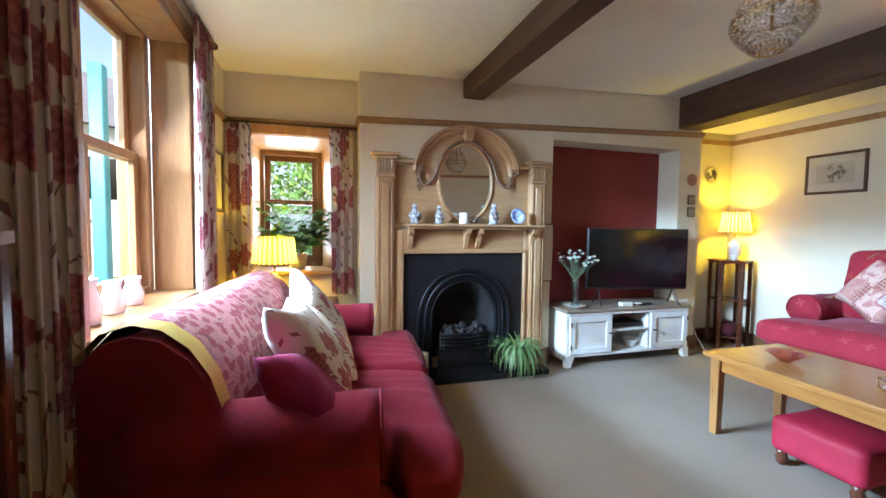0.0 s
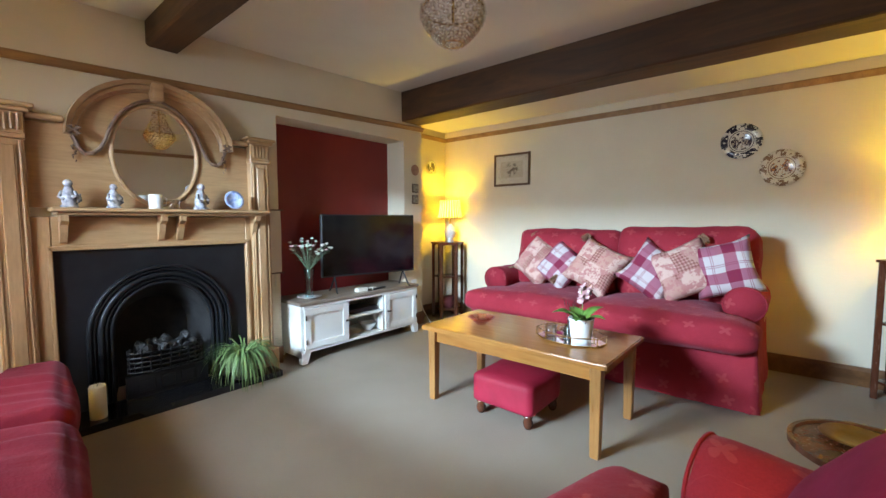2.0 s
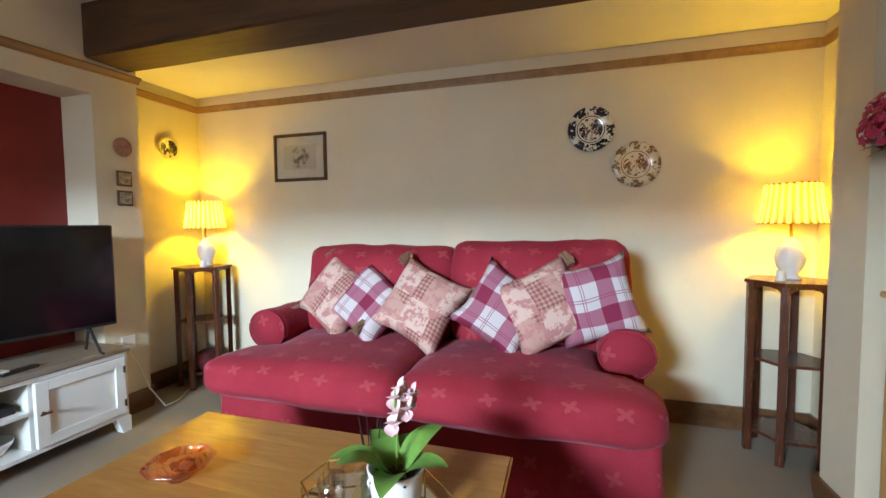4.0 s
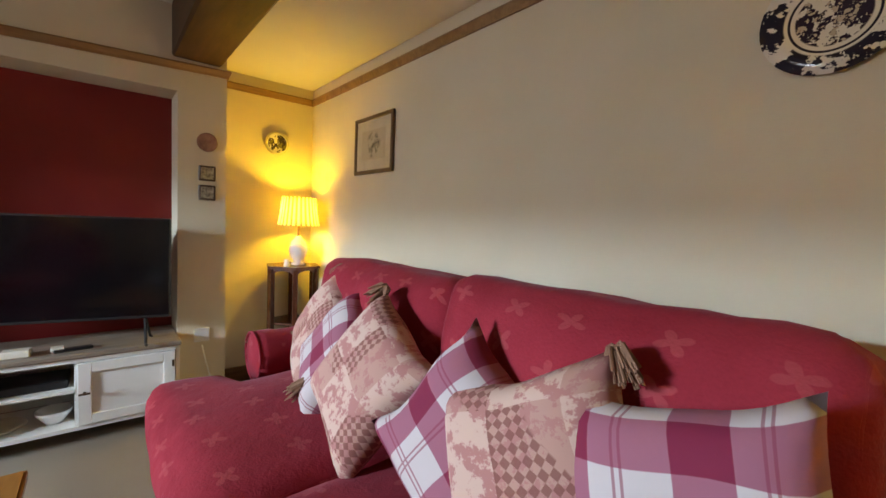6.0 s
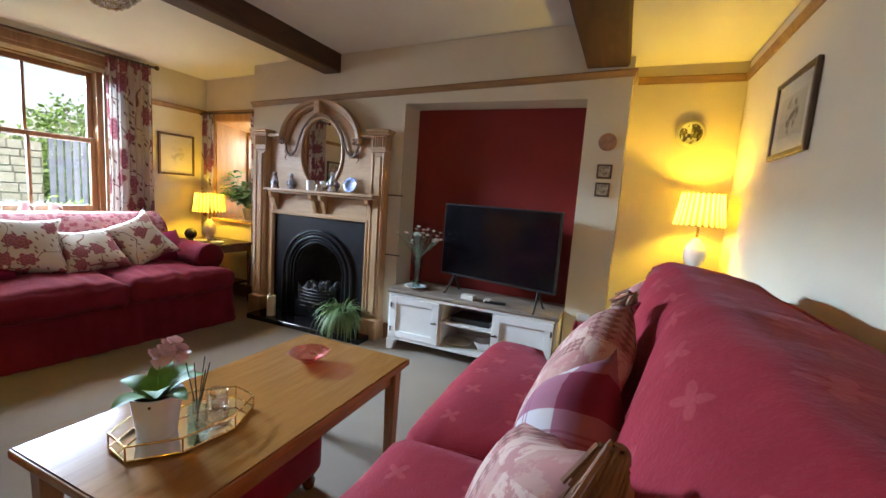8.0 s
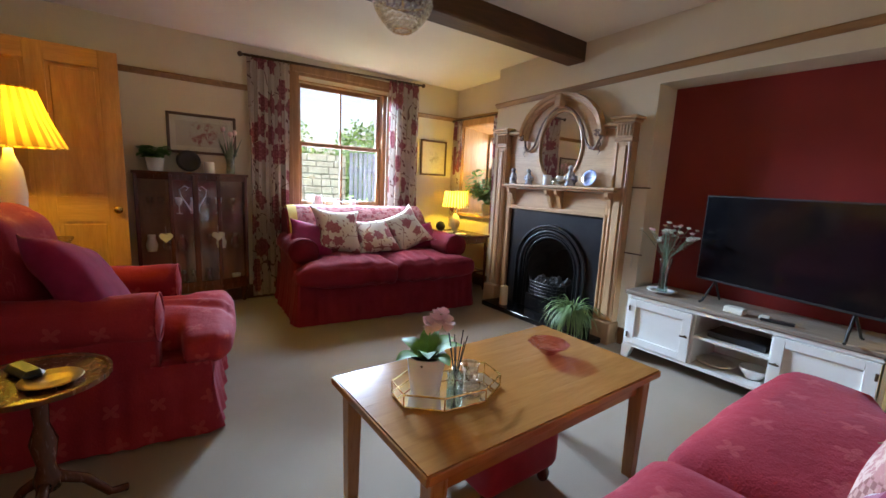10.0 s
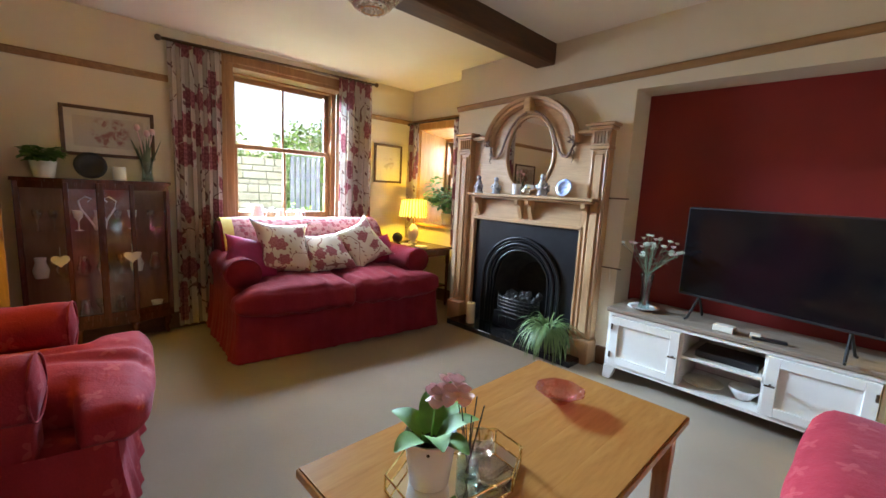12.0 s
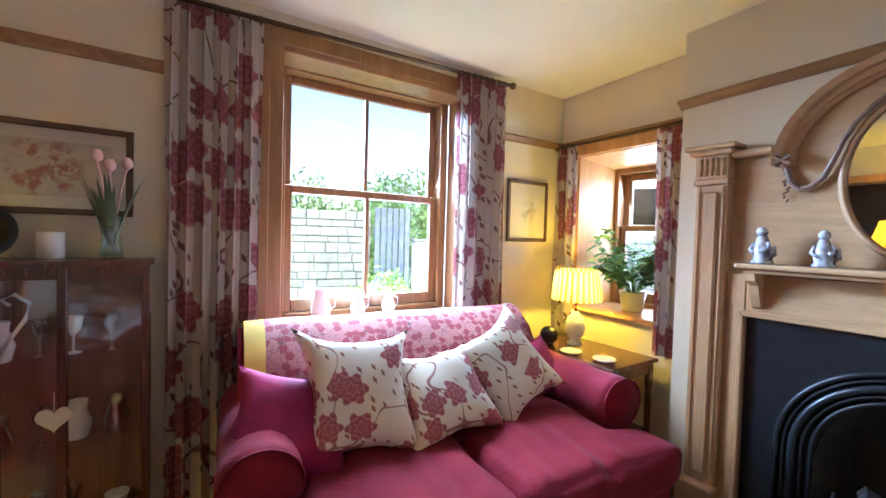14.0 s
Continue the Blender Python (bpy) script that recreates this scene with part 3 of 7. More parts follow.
rail("picture_rail_west_1", [(WEST, SOUTH, 1.89), (WEST, 1.66, 1.89)])
rail("picture_rail_west_2", [(WEST, 3.36, 1.90), (WEST, 3.93, 1.905), (1.36, 3.93, 1.915)])
rail("picture_rail_chimney", [(1.36, 3.90, 1.93), (1.36, NORTH, 1.93), (4.53, NORTH, 2.052), (4.53, 3.90, 2.052)])
rail("picture_rail_east", [(4.56, 3.92, 2.055), (EAST, 3.92, 2.055), (EAST, SOUTH, 2.045), (4.54, SOUTH, 2.04)])
rail("picture_rail_pier", [(4.52, 0.16, 2.06), (4.52, 0.22, 2.06), (4.32, 0.22, 2.06), (4.32, SOUTH, 2.06), (1.75, SOUTH, 1.99)])


def skirting(name, pts, h=0.13, d=0.02):
    return rail(name, [(x, y, h) for x, y in pts], skirting_wood, h, d)


skirting_wood = wood("brown_skirting_wood", (0.11, 0.045, 0.015), (0.2, 0.09, 0.035), "x", 0.4, 9)
skirting("baseboard_west", [(WEST, SOUTH), (WEST, 3.93), (1.36, 3.93), (1.36, NORTH), (1.47, NORTH)])
skirting("baseboard_chimney", [(2.86, NORTH), (2.945, NORTH)])
skirting("baseboard_east", [(4.275, NORTH), (4.53, NORTH), (4.53, 3.92), (EAST, 3.92), (EAST, SOUTH), (4.52, SOUTH), (4.52, 0.22), (4.32, 0.22), (4.32, SOUTH), (1.75, SOUTH)])


# windows
def sash_window(name, axis, face, u0, u1, z0, z1, mid, bars, material, jamb=0.05):
    """A sliding sash in an opening, glass near depth face; axis: the way along the wall."""
    win = thing(name, "", "", (0, 0, 0))
    tagged(win, kind="structure")

    def B(nm, ua, ub, da, db, za, zb, mat=material, bevel=0.004):
        bm = bmesh.new()
        if axis == "y":
            box(bm, da, db, ua, ub, za, zb, bevel)
        else:
            box(bm, ua, ub, da, db, za, zb, bevel)
        return part(nm, bm, mat, win)

    s = 1 if axis == "y" else -1  # the room lies on the + side for axis y
    f = face

    def D(a, b):
        lo, hi = f + s * a, f + s * b
        return min(lo, hi), max(lo, hi)

    B("window_frame", u0, u0 + jamb, *D(-0.04, 0.09), z0, z1)
    B("window_frame", u1 - jamb, u1, *D(-0.04, 0.09), z0, z1)
    B("window_frame", u0 + jamb, u1 - jamb, *D(-0.04, 0.09), z1 - jamb, z1)
    B("window_frame", u0 + jamb, u1 - jamb, *D(-0.04, 0.09), z0, z0 + 0.03)
    a, b = u0 + jamb, u1 - jamb
    for nm, lo, hi, off in (("upper_sash", mid - 0.02, z1 - jamb, 0.0), ("lower_sash", z0 + 0.03, mid + 0.022, 0.035)):
        w = 0.042
        dd = D(off - 0.016, off + 0.016)
        B(nm, a, a + w, *dd, lo, hi)
        B(nm, b - w, b, *dd, lo, hi)
        B(nm, a + w, b - w, *dd, hi - 0.04, hi)
        B(nm, a + w, b - w, *dd, lo, lo + (0.065 if "lower" in nm else 0.04))
        for k in range(bars):
            c = a + (b - a) * (k + 1) / (bars + 1)
            B("glazing_bar", c - 0.011, c + 0.011, *D(off - 0.012, off + 0.012), lo + 0.04, hi - 0.04, material, 0.002)
        g = B("pane", a + w * 0.5, b - w * 0.5, *D(off - 0.002, off + 0.002), lo + 0.03, hi - 0.03, window_glass, 0)
        g.visible_shadow = False
    return win


window_pine = wood("window_pine", (0.22, 0.10, 0.035), (0.36, 0.18, 0.07), "z", 0.35, 10)
w1 = sash_window("window_1", "y", 0.18, 2.06, 3.07, 0.80, 2.09, 1.46, 1, window_pine)
w2 = sash_window("window_2", "x", 4.37, 0.61, 1.10, 0.80, 1.75, 1.33, 0, window_pine, 0.04)
# pine linings and sills of the two openings
bm = bmesh.new()
box(bm, 0.27, WEST + 0.012, 1.98, 2.06, 0.80, 2.09, 0.004)
box(bm, 0.27, WEST + 0.012, 3.07, 3.12, 0.80, 2.09, 0.004)
box(bm, 0.27, WEST + 0.012, 2.06, 3.07, 2.05, 2.09, 0.004)
box(bm, WEST, WEST + 0.02, 1.93, 2.0, 0.80, 2.15, 0.004)
box(bm, WEST, WEST + 0.02, 3.10, 3.17, 0.80, 2.15, 0.004)
box(bm, WEST, WEST + 0.02, 2.0, 3.10, 2.08, 2.15, 0.004)
part("window_lining", bm, window_pine, w1)
part("window_sill", bm_box(0.14, WEST + 0.05, 1.94, 3.16, 0.775, 0.802, bevel=0.006), window_pine, w1)
bm = bmesh.new()
prism(bm, [(0.575, 3.93), (0.59, 3.93), (0.625, 4.33), (0.575, 4.33)], 0.80, 1.81, lambda u, v, d: (u, v, d))
prism(bm, [(1.20, 3.93), (1.185, 3.93), (1.09, 4.33), (1.20, 4.33)], 0.80, 1.81, lambda u, v, d: (u, v, d))
prism(bm, [(3.93, 1.81), (3.93, 1.795), (4.33, 1.74), (4.33, 1.81)], 0.59, 1.185, lambda u, v, d: (d, u, v))
box(bm, 0.52, 0.578, 3.905, 3.93, 0.80, 1.87, 0.004)
box(bm, 1.197, 1.255, 3.905, 3.93, 0.80, 1.87, 0.004)
box(bm, 0.578, 1.197, 3.905, 3.93, 1.80, 1.87, 0.004)
part("window_lining", bm, pine_warm, w2)
part("window_sill", bm_box(0.50, 1.275, 3.88, 4.40, 0.775, 0.802, bevel=0.006), pine_warm_x, w2)


# ---- sofas and armchair ----
def rolled_arm(bm, x0, x1, y, z, r, side):
    """A roll-topped arm running along x, its roll leaning out to the side."""
    n, ring = 14, []
    for i in range(n + 1):
        x = x0 + (x1 - x0) * i / n
        puffy = 1 + 0.03 * math.sin(i * 1.3)
        row = []
        for k in range(20):
            a = 2 * math.pi * k / 20
            row.append(bm.verts.new((x + 0.004 * math.sin(k + i), y + side * 0.02 + r * puffy * math.cos(a), z + r * 0.92 * puffy * math.sin(a))))
        ring.append(row)
    for a, b in zip(ring, ring[1:]):
        for k in range(20):
            bm.faces.new((a[k], a[(k + 1) % 20], b[(k + 1) % 20], b[k]))
    for row, dx in ((ring[0], -0.014), (ring[-1], 0.014)):
        c = bm.verts.new(sum((v.co for v in row), Vector()) / 20 + Vector((dx, 0, 0)))
        for k in range(20):
            bm.faces.new((row[k], row[(k + 1) % 20], c))
    bmesh.ops.recalc_face_normals(bm, faces=bm.faces[:])


def skirt(bm, outline, z0, z1, folds=0.012, freq=40, flare=0.02):
    """A hanging valance round an outline, with folds."""
    pts = []
    for (ax, ay), (bx, by) in zip(outline, outline[1:]):
        L = math.hypot(bx - ax, by - ay)
        k = max(2, int(L / 0.02))
        nx, ny = (by - ay) / L, -(bx - ax) / L
        for i in range(k + (1 if (bx, by) == outline[-1] else 0)):
            t = i / k
            pts.append((ax + (bx - ax) * t, ay + (by - ay) * t, nx, ny))
    rows = []
    for j in range(7):
        z = z1 + (z0 - z1) * j / 6
        f = j / 6
        row = []
        for i, (x, y, nx, ny) in enumerate(pts):
            w = (noise.noise(Vector((x * 9, y * 9, 0.3))) * 1.0) * folds * f + (0.55 * abs(math.sin((x + y) * 34 + 1.5 * noise.noise(Vector((x * 5, y * 5, 2.0))))) ** 3) * folds * (0.3 + 0.7 * f) + flare * f * f
            row.append(bm.verts.new((x + nx * w, y + ny * w, z)))
        rows.append(row)
    for a, b in zip(rows, rows[1:]):
        for i in range(len(a) - 1):
            bm.faces.new((a[i], a[i + 1], b[i + 1], b[i]))


def sofa(name, label, category, at, rz, width, depth, seat_h, arm_h, back_h, fabric, seats=2, arm=0.2, back_lean=0.16, group="", over=0.06, set_back=0.14, ruched=0.0, plump=0.0, wide=0.0):
    """Faces -y; the front edge of the seat lies at y = 0, the back at y = depth."""
    s = thing(name, label, category, at, rz, group)
    hw = width / 2
    bm = bmesh.new()
    soft_box(bm, 0, depth / 2 + 0.02, 0.17, width - 0.06, depth - 0.06, 0.30, 0.04, 7, rough=0.004)
    part("base", bm, fabric, s, smooth=True)
    bm = bmesh.new()
    skirt(bm, [(-hw + 0.02, depth), (-hw + 0.02, 0.0), (hw - 0.02, 0.0), (hw - 0.02, depth)], 0.008, seat_h - 0.13, 0.012 + 0.4 * ruched, 40, 0.02 + 0.6 * ruched)
    part("skirt", bm, fabric, s, smooth=True)
    cw = (width - 2 * arm) / seats
    for i in range(seats):
        bm = bmesh.new()
        cx = -hw + arm + cw * (i + 0.5)
        soft_box(bm, cx, (depth - 0.28 - over) / 2 - 0.01, seat_h - 0.09, cw + 0.015, depth - 0.24 + over, 0.18, 0.065, 39 if ruched else 15, (0, 0.02, 0.035), 0.011, i + 3.0)
        for v in bm.verts:
            v.co.z += ruched * noise.noise(Vector((v.co.x * 15, v.co.y * 2.2, i * 5.0)))
        for v in bm.verts:
            k = max(0.0, min(1.0, (0.13 - v.co.y) / 0.04))
            u = (v.co.x - cx) / (cw / 2)
            if i == 0 and u < 0 or i == seats - 1 and u > 0:
                v.co.x += math.copysign(abs(u) ** 3, u) * (arm - 0.03) * k * k * (3 - 2 * k)
        part("seat_cushion", bm, fabric, s, smooth=True)
    for i in range(seats):
        bm = bmesh.new()
        cx = -hw + arm * (0.8 - wide / 2) + (width - (1.6 - wide) * arm) / seats * (i + 0.5)
        m = Matrix.Translation((cx, depth - 0.26 - plump / 2, seat_h)) @ Matrix.Rotation(-back_lean, 4, "X")
        soft_box(bm, 0, 0, (back_h - seat_h) / 2, (width - (1.5 - wide) * arm) / seats, 0.24 + plump, back_h - seat_h + 0.05, 0.10 - 0.03 * wide, 13, (0.01, 0.05, 0.02 - 0.015 * wide), 0.014, i * 2 + 7.0, m)
        for v in bm.verts:
            v.co += noise.noise_vector(v.co * 11) * 0.006
        part("back_cushion", bm, fabric, s, smooth=True)
    bm = bmesh.new()
    m = Matrix.Translation((0, depth - 0.10, 0.1)) @ Matrix.Rotation(-0.06, 4, "X")
    soft_box(bm, 0, 0, (back_h - 0.16) / 2, width - 0.12, 0.16, back_h - 0.18, 0.06, 11, (0, 0.01, 0.02), 0.006, 1.0, m)
    part("back_frame", bm, fabric, s, smooth=True)
    for side in (-1, 1):
        bm = bmesh.new()
        soft_box(bm, side * (hw - arm / 2), depth / 2 + set_back / 2 - 0.02, (arm_h - 0.06) / 2 + 0.03, arm - 0.05, depth - 0.1 - set_back, arm_h - 0.10, 0.04, 8, (0.0, 0, 0), 0.004)
        rolled = bmesh.new()
        part("arm_panel", bm, fabric, s, smooth=True)
        # the roll runs along y: build along x, then turn
        rolled_arm(rolled, 0.03 + set_back, depth - 0.16, side * 0.0, 0, arm * 0.56, 0)
        bmesh.ops.transform(rolled, matrix=Matrix.Translation((side * (hw - arm / 2 - 0.005), 0, arm_h - arm * 0.5)) @ Matrix.Rotation(radians(90), 4, "Z"), verts=rolled.verts)
        part("arm_roll", rolled, fabric, s, smooth=True)
        bm = bmesh.new()
        ax, az, ar = side * (hw - arm / 2 - 0.005), arm_h - arm * 0.5, arm * 0.56
        tube(bm, [(ax + ar * 0.99 * math.cos(a), 0.03 + set_back - 0.002, az + ar * 0.92 * math.sin(a)) for a in [2 * math.pi * k / 28 for k in range(28)]], 0.0045, 6, True)
        part("arm_piping", bm, fabric, s, smooth=True)
    return s


sofa_e = sofa("sofa", "red two seater sofa in star patterned fabric", "sofa", (4.20, 1.83, 0), -90, 2.0, 0.91, 0.53, 0.68, 0.995, sofa_red, group="red sofas", over=0.12, set_back=0.20, plump=0.07, wide=0.85)
sofa_w = sofa("sofa", "crimson two seater sofa with a pleated skirt under the sash window", "sofa", (1.49, 2.53, 0), 90 - 6.0, 1.62, 0.97, 0.48, 0.65, 0.77, cover_red, group="red sofas", ruched=0.02, plump=-0.08)
chair = sofa("armchair", "faded red upholstered armchair with rolled arms beside the round table", "armchair", (2.12, 1.10, 0), 170, 0.84, 1.0, 0.46, 0.62, 0.93, sofa_red, seats=1, over=0.05, set_back=0.16, ruched=0.022)


def piping(name, src, parent, fabric, y, hw, hh, cz, m, label=""):
    """A corded seam that follows the outline of a back cushion, laid on its skin."""
    tree = BVHTree.FromPolygons([v.co for v in src.data.vertices], [p.vertices for p in src.data.polygons])
    loop = []
    for k in range(56):
        a = 2 * math.pi * k / 56
        c, q = math.cos(a), math.sin(a)
        r = (abs(c) ** 6 + abs(q) ** 6) ** (-1 / 6)
        near = tree.find_nearest(m @ Vector((hw * r * c, y, cz + hh * r * q)))
        loop.append(near[0] + near[1] * 0.001)
    bm = bmesh.new()
    tube(bm, loop, 0.0055, 6, True)
    return part(name, bm, fabric, parent, label, smooth=True)


i = 0
for ob in list(sofa_e.children):
    if ob.name.startswith("back_cushion"):
        cx = 0.50 if i else -0.39
        for v in ob.data.vertices:
            v.co.z += (-0.008 + 0.026 * i) * max(0.0, min(1.0, (v.co.z - 0.6) / 0.3))
            v.co.y -= 0.04 + 0.025 * i
            v.co.x = 0.075 + (v.co.x - 0.93) * 0.93 + 0.87 if i else 0.075 + v.co.x
            if not i:
                v.co.x = 0.05 + (v.co.x - 0.05) * 0.96
        back = Matrix.Translation((cx, 0.91 - 0.26 - 0.035 - 0.04 - 0.025 * i, 0.53)) @ Matrix.Rotation(-0.16, 4, "X")
        piping("piping", ob, sofa_e, sofa_red, 0.13, 0.45, 0.27, 0.235, back)
        i += 1


def put_pillow(label, at, rz, rx, ry, w, h, t, fabric, seed, group="", name="cushion", piping=None, tassels=False):
    """Stands on its lower edge at the place, leaning back by rx, leaning sideways by ry, facing rz."""
    p = thing(name, label, "cushion", at, rz, group)
    p.matrix_world = pose(*at, 0, 0, rz) @ pose(0, 0, 0, rx, 0, 0) @ pose(0, 0, h / 2, 0, ry, 0) @ pose(0, 0, -h / 2)
    bm = bmesh.new()
    pillow(bm, w, h, t, horns=0.3 if fabric is cushion_floral else 0.13, seed=seed)
    part("cover", bm, fabric, p, smooth=True)
    if tassels:
        for sx, sz in ((-1, 0), (1, 0), (-1, 1), (1, 1)):
            bm = bmesh.new()
            d = Vector((sx, 0, 1 if sz else -1)).normalized()
            base = Vector((sx * w / 2 * 0.93, 0, h * (0.965 if sz else 0.035)))
            rr = random.Random(seed * 10 + sx + sz)
            tube(bm, [base - d * 0.01, base + d * 0.012, base + d * 0.022], [0.006, 0.013, 0.008], 8)
            for k in range(44):
                o = Vector((rr.uniform(-1, 1), rr.uniform(-1, 1), rr.uniform(-1, 1))) * 0.013
                tube(bm, [base + d * 0.018, base + d * 0.030 + o * 0.9 - Vector((0, 0.006, 0.014)), base + d * rr.uniform(0.034, 0.042) + o * 1.5 - Vector((0, 0.014, rr.uniform(0.055, 0.07)))], 0.0026, 4)
            part("tassel", bm, tassel_mat, p)
    return p


# cushions on the sofa at the east wall (facing west)
PL, PA = "plum and cream plaid cushion leaning on the red sofa", "pink patchwork tapestry cushion with tassels on the red sofa"
for lab, y, x, rx, ry, rz, fab, seed, w in (
    (PA, 2.40, 4.52, -24, 30, -95, patchwork, 1.1, 0.39), (PL, 2.17, 4.46, -28, 34, -92, plaid, 2.3, 0.36), (PA, 1.86, 4.41, -27, 27, -86, patchwork, 3.2, 0.40),
    (PL, 1.45, 4.44, -20, 36, -76, plaid, 4.4, 0.37), (PA, 1.27, 4.44, -18, -25, -81, patchwork, 5.0, 0.375), (PL, 1.05, 4.50, -10, -15, -84, plaid, 6.7, 0.365)):
    put_pillow(lab, (x, y, 0.562 + (0.045 if y < 1.1 else 0.015 if y < 1.3 else 0)), rz, rx, ry, w, w, 0.15, fab, seed, "cushions on the red sofa", tassels=fab is patchwork)
# cushions on the sofa under the window (facing east)
W_ = "cream floral cushion on the crimson sofa"
for lab, x, y, rx, ry, rz, fab, seed, w, h in (
    ("plum velvet cushion on the crimson sofa", 1.17, 1.99, -42, 22, 98, plum, 1.0, 0.40, 0.36), ("plum velvet cushion on the crimson sofa", 1.06, 3.10, -40, -10, 80, plum, 2.0, 0.38, 0.30),
    (W_, 1.19, 2.19, -34, 6, 88, cushion_floral, 3.4, 0.46, 0.49), (W_, 1.23, 2.52, -44, -4, 88, cushion_floral, 5.1, 0.46, 0.41), (W_, 1.20, 2.85, -34, -27, 80, cushion_floral, 6.2, 0.46, 0.47)):
    put_pillow(lab, (x, y, 0.475), rz, rx, ry, w, h, 0.15, fab, seed, "cushions on the crimson sofa")
put_pillow("magenta textured cushion on the armchair", (2.16, 0.73, 0.465), 176, -34, 20, 0.47, 0.43, 0.17, plum, 8.0)

# throw over the back of the window sofa, with a yellow border
for ob in sofa_w.children:
    if ob.name.startswith("back_"):
        for v in ob.data.vertices:
            if v.co.x > 0.55 and v.co.z > 0.55:
                v.co.z -= min(1.0, (v.co.x - 0.55) * 3.5) * (v.co.z - 0.55) * 0.6
throw = thing("throw", "pink floral tapestry throw with a yellow border over the sofa back", "throw", (0, 0, 0))
M = sofa_w.matrix_world


def drape(bm, u0, u1, nu, lift, line):
    uv = bm.loops.layers.uv.verify()
    grid, arc = [], [0]
    for a, b in zip(line, line[1:]):
        arc.append(arc[-1] + math.hypot(b[0] - a[0], b[1] - a[1]))
    for i in range(nu + 1):
        u = u0 + (u1 - u0) * i / nu
        row = []
        for y, z in line:
            q = Vector((u, y, z)) + noise.noise_vector(Vector((u * 6, y * 6, z * 6))) * 0.006
            row.append((bm.verts.new(M @ (q + Vector((0, 0, lift)))), u))
        grid.append(row)
    for i in range(nu):
        for j in range(len(line) - 1):
            f = bm.faces.new((grid[i][j][0], grid[i + 1][j][0], grid[i + 1][j + 1][0], grid[i][j + 1][0]))
            for lp, (a, b) in zip(f.loops, ((i, j), (i + 1, j), (i + 1, j + 1), (i, j + 1))):
                lp[uv].uv = ((u0 + (u1 - u0) * a / nu), arc[b])


line = [(0.575, 0.48), (0.585, 0.60), (0.62, 0.72), (0.67, 0.80), (0.74, 0.852), (0.81, 0.866), (0.88, 0.845), (0.94, 0.78), (0.975, 0.66), (0.98, 0.45)]
bm = bmesh.new()
prism(bm, [(y * 0.985 + 0.006, z - 0.012) for y, z in line] + [(0.975, 0.12), (0.60, 0.12)], -0.755, 0.755, lambda u, v, d: (d, u, v))
for v in bm.verts:
    v.co.x = min(v.co.x, 0.60)
part("back_roll", bm, cover_red, sofa_w)
bm = bmesh.new()
drape(bm, -0.66, 0.585, 40, 0.014, line)
part("cloth", bm, throw_fabric, throw, smooth=True)
bm = bmesh.new()
drape(bm, -0.735, -0.66, 4, 0.016, line)
part("border", bm, yellow_trim, throw, "yellow velvet border", smooth=True)


# ---- fireplace ----
FX0, FX1 = 1.455, 2.855
FC = (FX0 + FX1) / 2 + 0.015
sur = thing("fireplace_surround", "carved pine fireplace surround with an arched overmantel and small shelf", "fireplace", (0, 0, 0))
YB = NORTH - 0.001
for x, in ((FX0 + 0.015,), (FX1 - 0.145,)):
    part("plinth", bm_box(x - 0.012, x + 0.142, YB - 0.13, YB, 0, 0.17, bevel=0.006), pine, sur)
    bm = bmesh.new()
    box(bm, x, x + 0.13, YB - 0.075, YB, 0.17, 1.50, 0.004)
    for k in range(2):
        tube(bm, [(x + 0.017 + 0.096 * k, YB - 0.077, 0.19), (x + 0.017 + 0.096 * k, YB - 0.077, 1.49)], 0.006, 8)
    box(bm, x + 0.034, x + 0.096, YB - 0.088, YB - 0.076, 0.21, 1.47, 0.008)
    part("pilaster", bm, pine, sur)
    bm = bmesh.new()
    box(bm, x - 0.006, x + 0.136, YB - 0.09, YB, 1.50, 1.525, 0.004)
    box(bm, x - 0.002, x + 0.132, YB - 0.083, YB, 1.525, 1.63, 0.004)
    for k in range(5):
        tube(bm, [(x + 0.02 + 0.0225 * k, YB - 0.088, 1.54), (x + 0.02 + 0.0225 * k, YB - 0.088, 1.615)], 0.007, 6)
    box(bm, x - 0.022, x + 0.152, YB - 0.105, YB, 1.63, 1.652, 0.006)
    box(bm, x - 0.038, x + 0.168, YB - 0.122, YB, 1.652, 1.672, 0.006)
    part("capital", bm, pine_flat, sur)
for q in ((1.60, 1.675, 0.05, 0.0, 1.12), (2.668, 2.71, 0.05, 0.0, 1.12), (1.655, 1.675, 0.062, 0.051, 0.96), (2.668, 2.688, 0.062, 0.051, 0.96)):
    part("jamb", bm_box(q[0], q[1], YB - q[2], YB - q[3], 0.045, q[4], bevel=0.004), pine, sur)
bm = bmesh.new()
box(bm, 1.675, 2.668, YB - 0.048, YB, 0.94, 1.12, 0.003)
box(bm, 1.655, 2.688, YB - 0.062, YB - 0.049, 0.94, 0.965, 0.004)
part("frieze", bm, pine_flat, sur)
bm = bmesh.new()
box(bm, 1.67, 2.80, YB - 0.17, YB, 1.146, 1.166, 0.007, 2)
box(bm, 1.69, 2.78, YB - 0.145, YB, 1.128, 1.145, 0.005)
part("mantel_shelf", bm, pine_flat, sur)
for x in (1.72, 2.16, 2.26, 2.72):
    bm = bmesh.new()
    prism(bm, [(0, 0), (0.13, 0), (0.12, -0.03), (0.07, -0.05), (0.055, -0.09), (0.02, -0.14), (0, -0.15)], x - 0.016, x + 0.016, lambda u, v, d: (d, YB - 0.05 - u * 0.75, 1.127 + v))
    part("bracket", bm, pine, sur)
rope_wood = surface("rope_wood", (0.13, 0.07, 0.045), (0.24, 0.14, 0.09), 30, 0.55, 0.0008, 120)
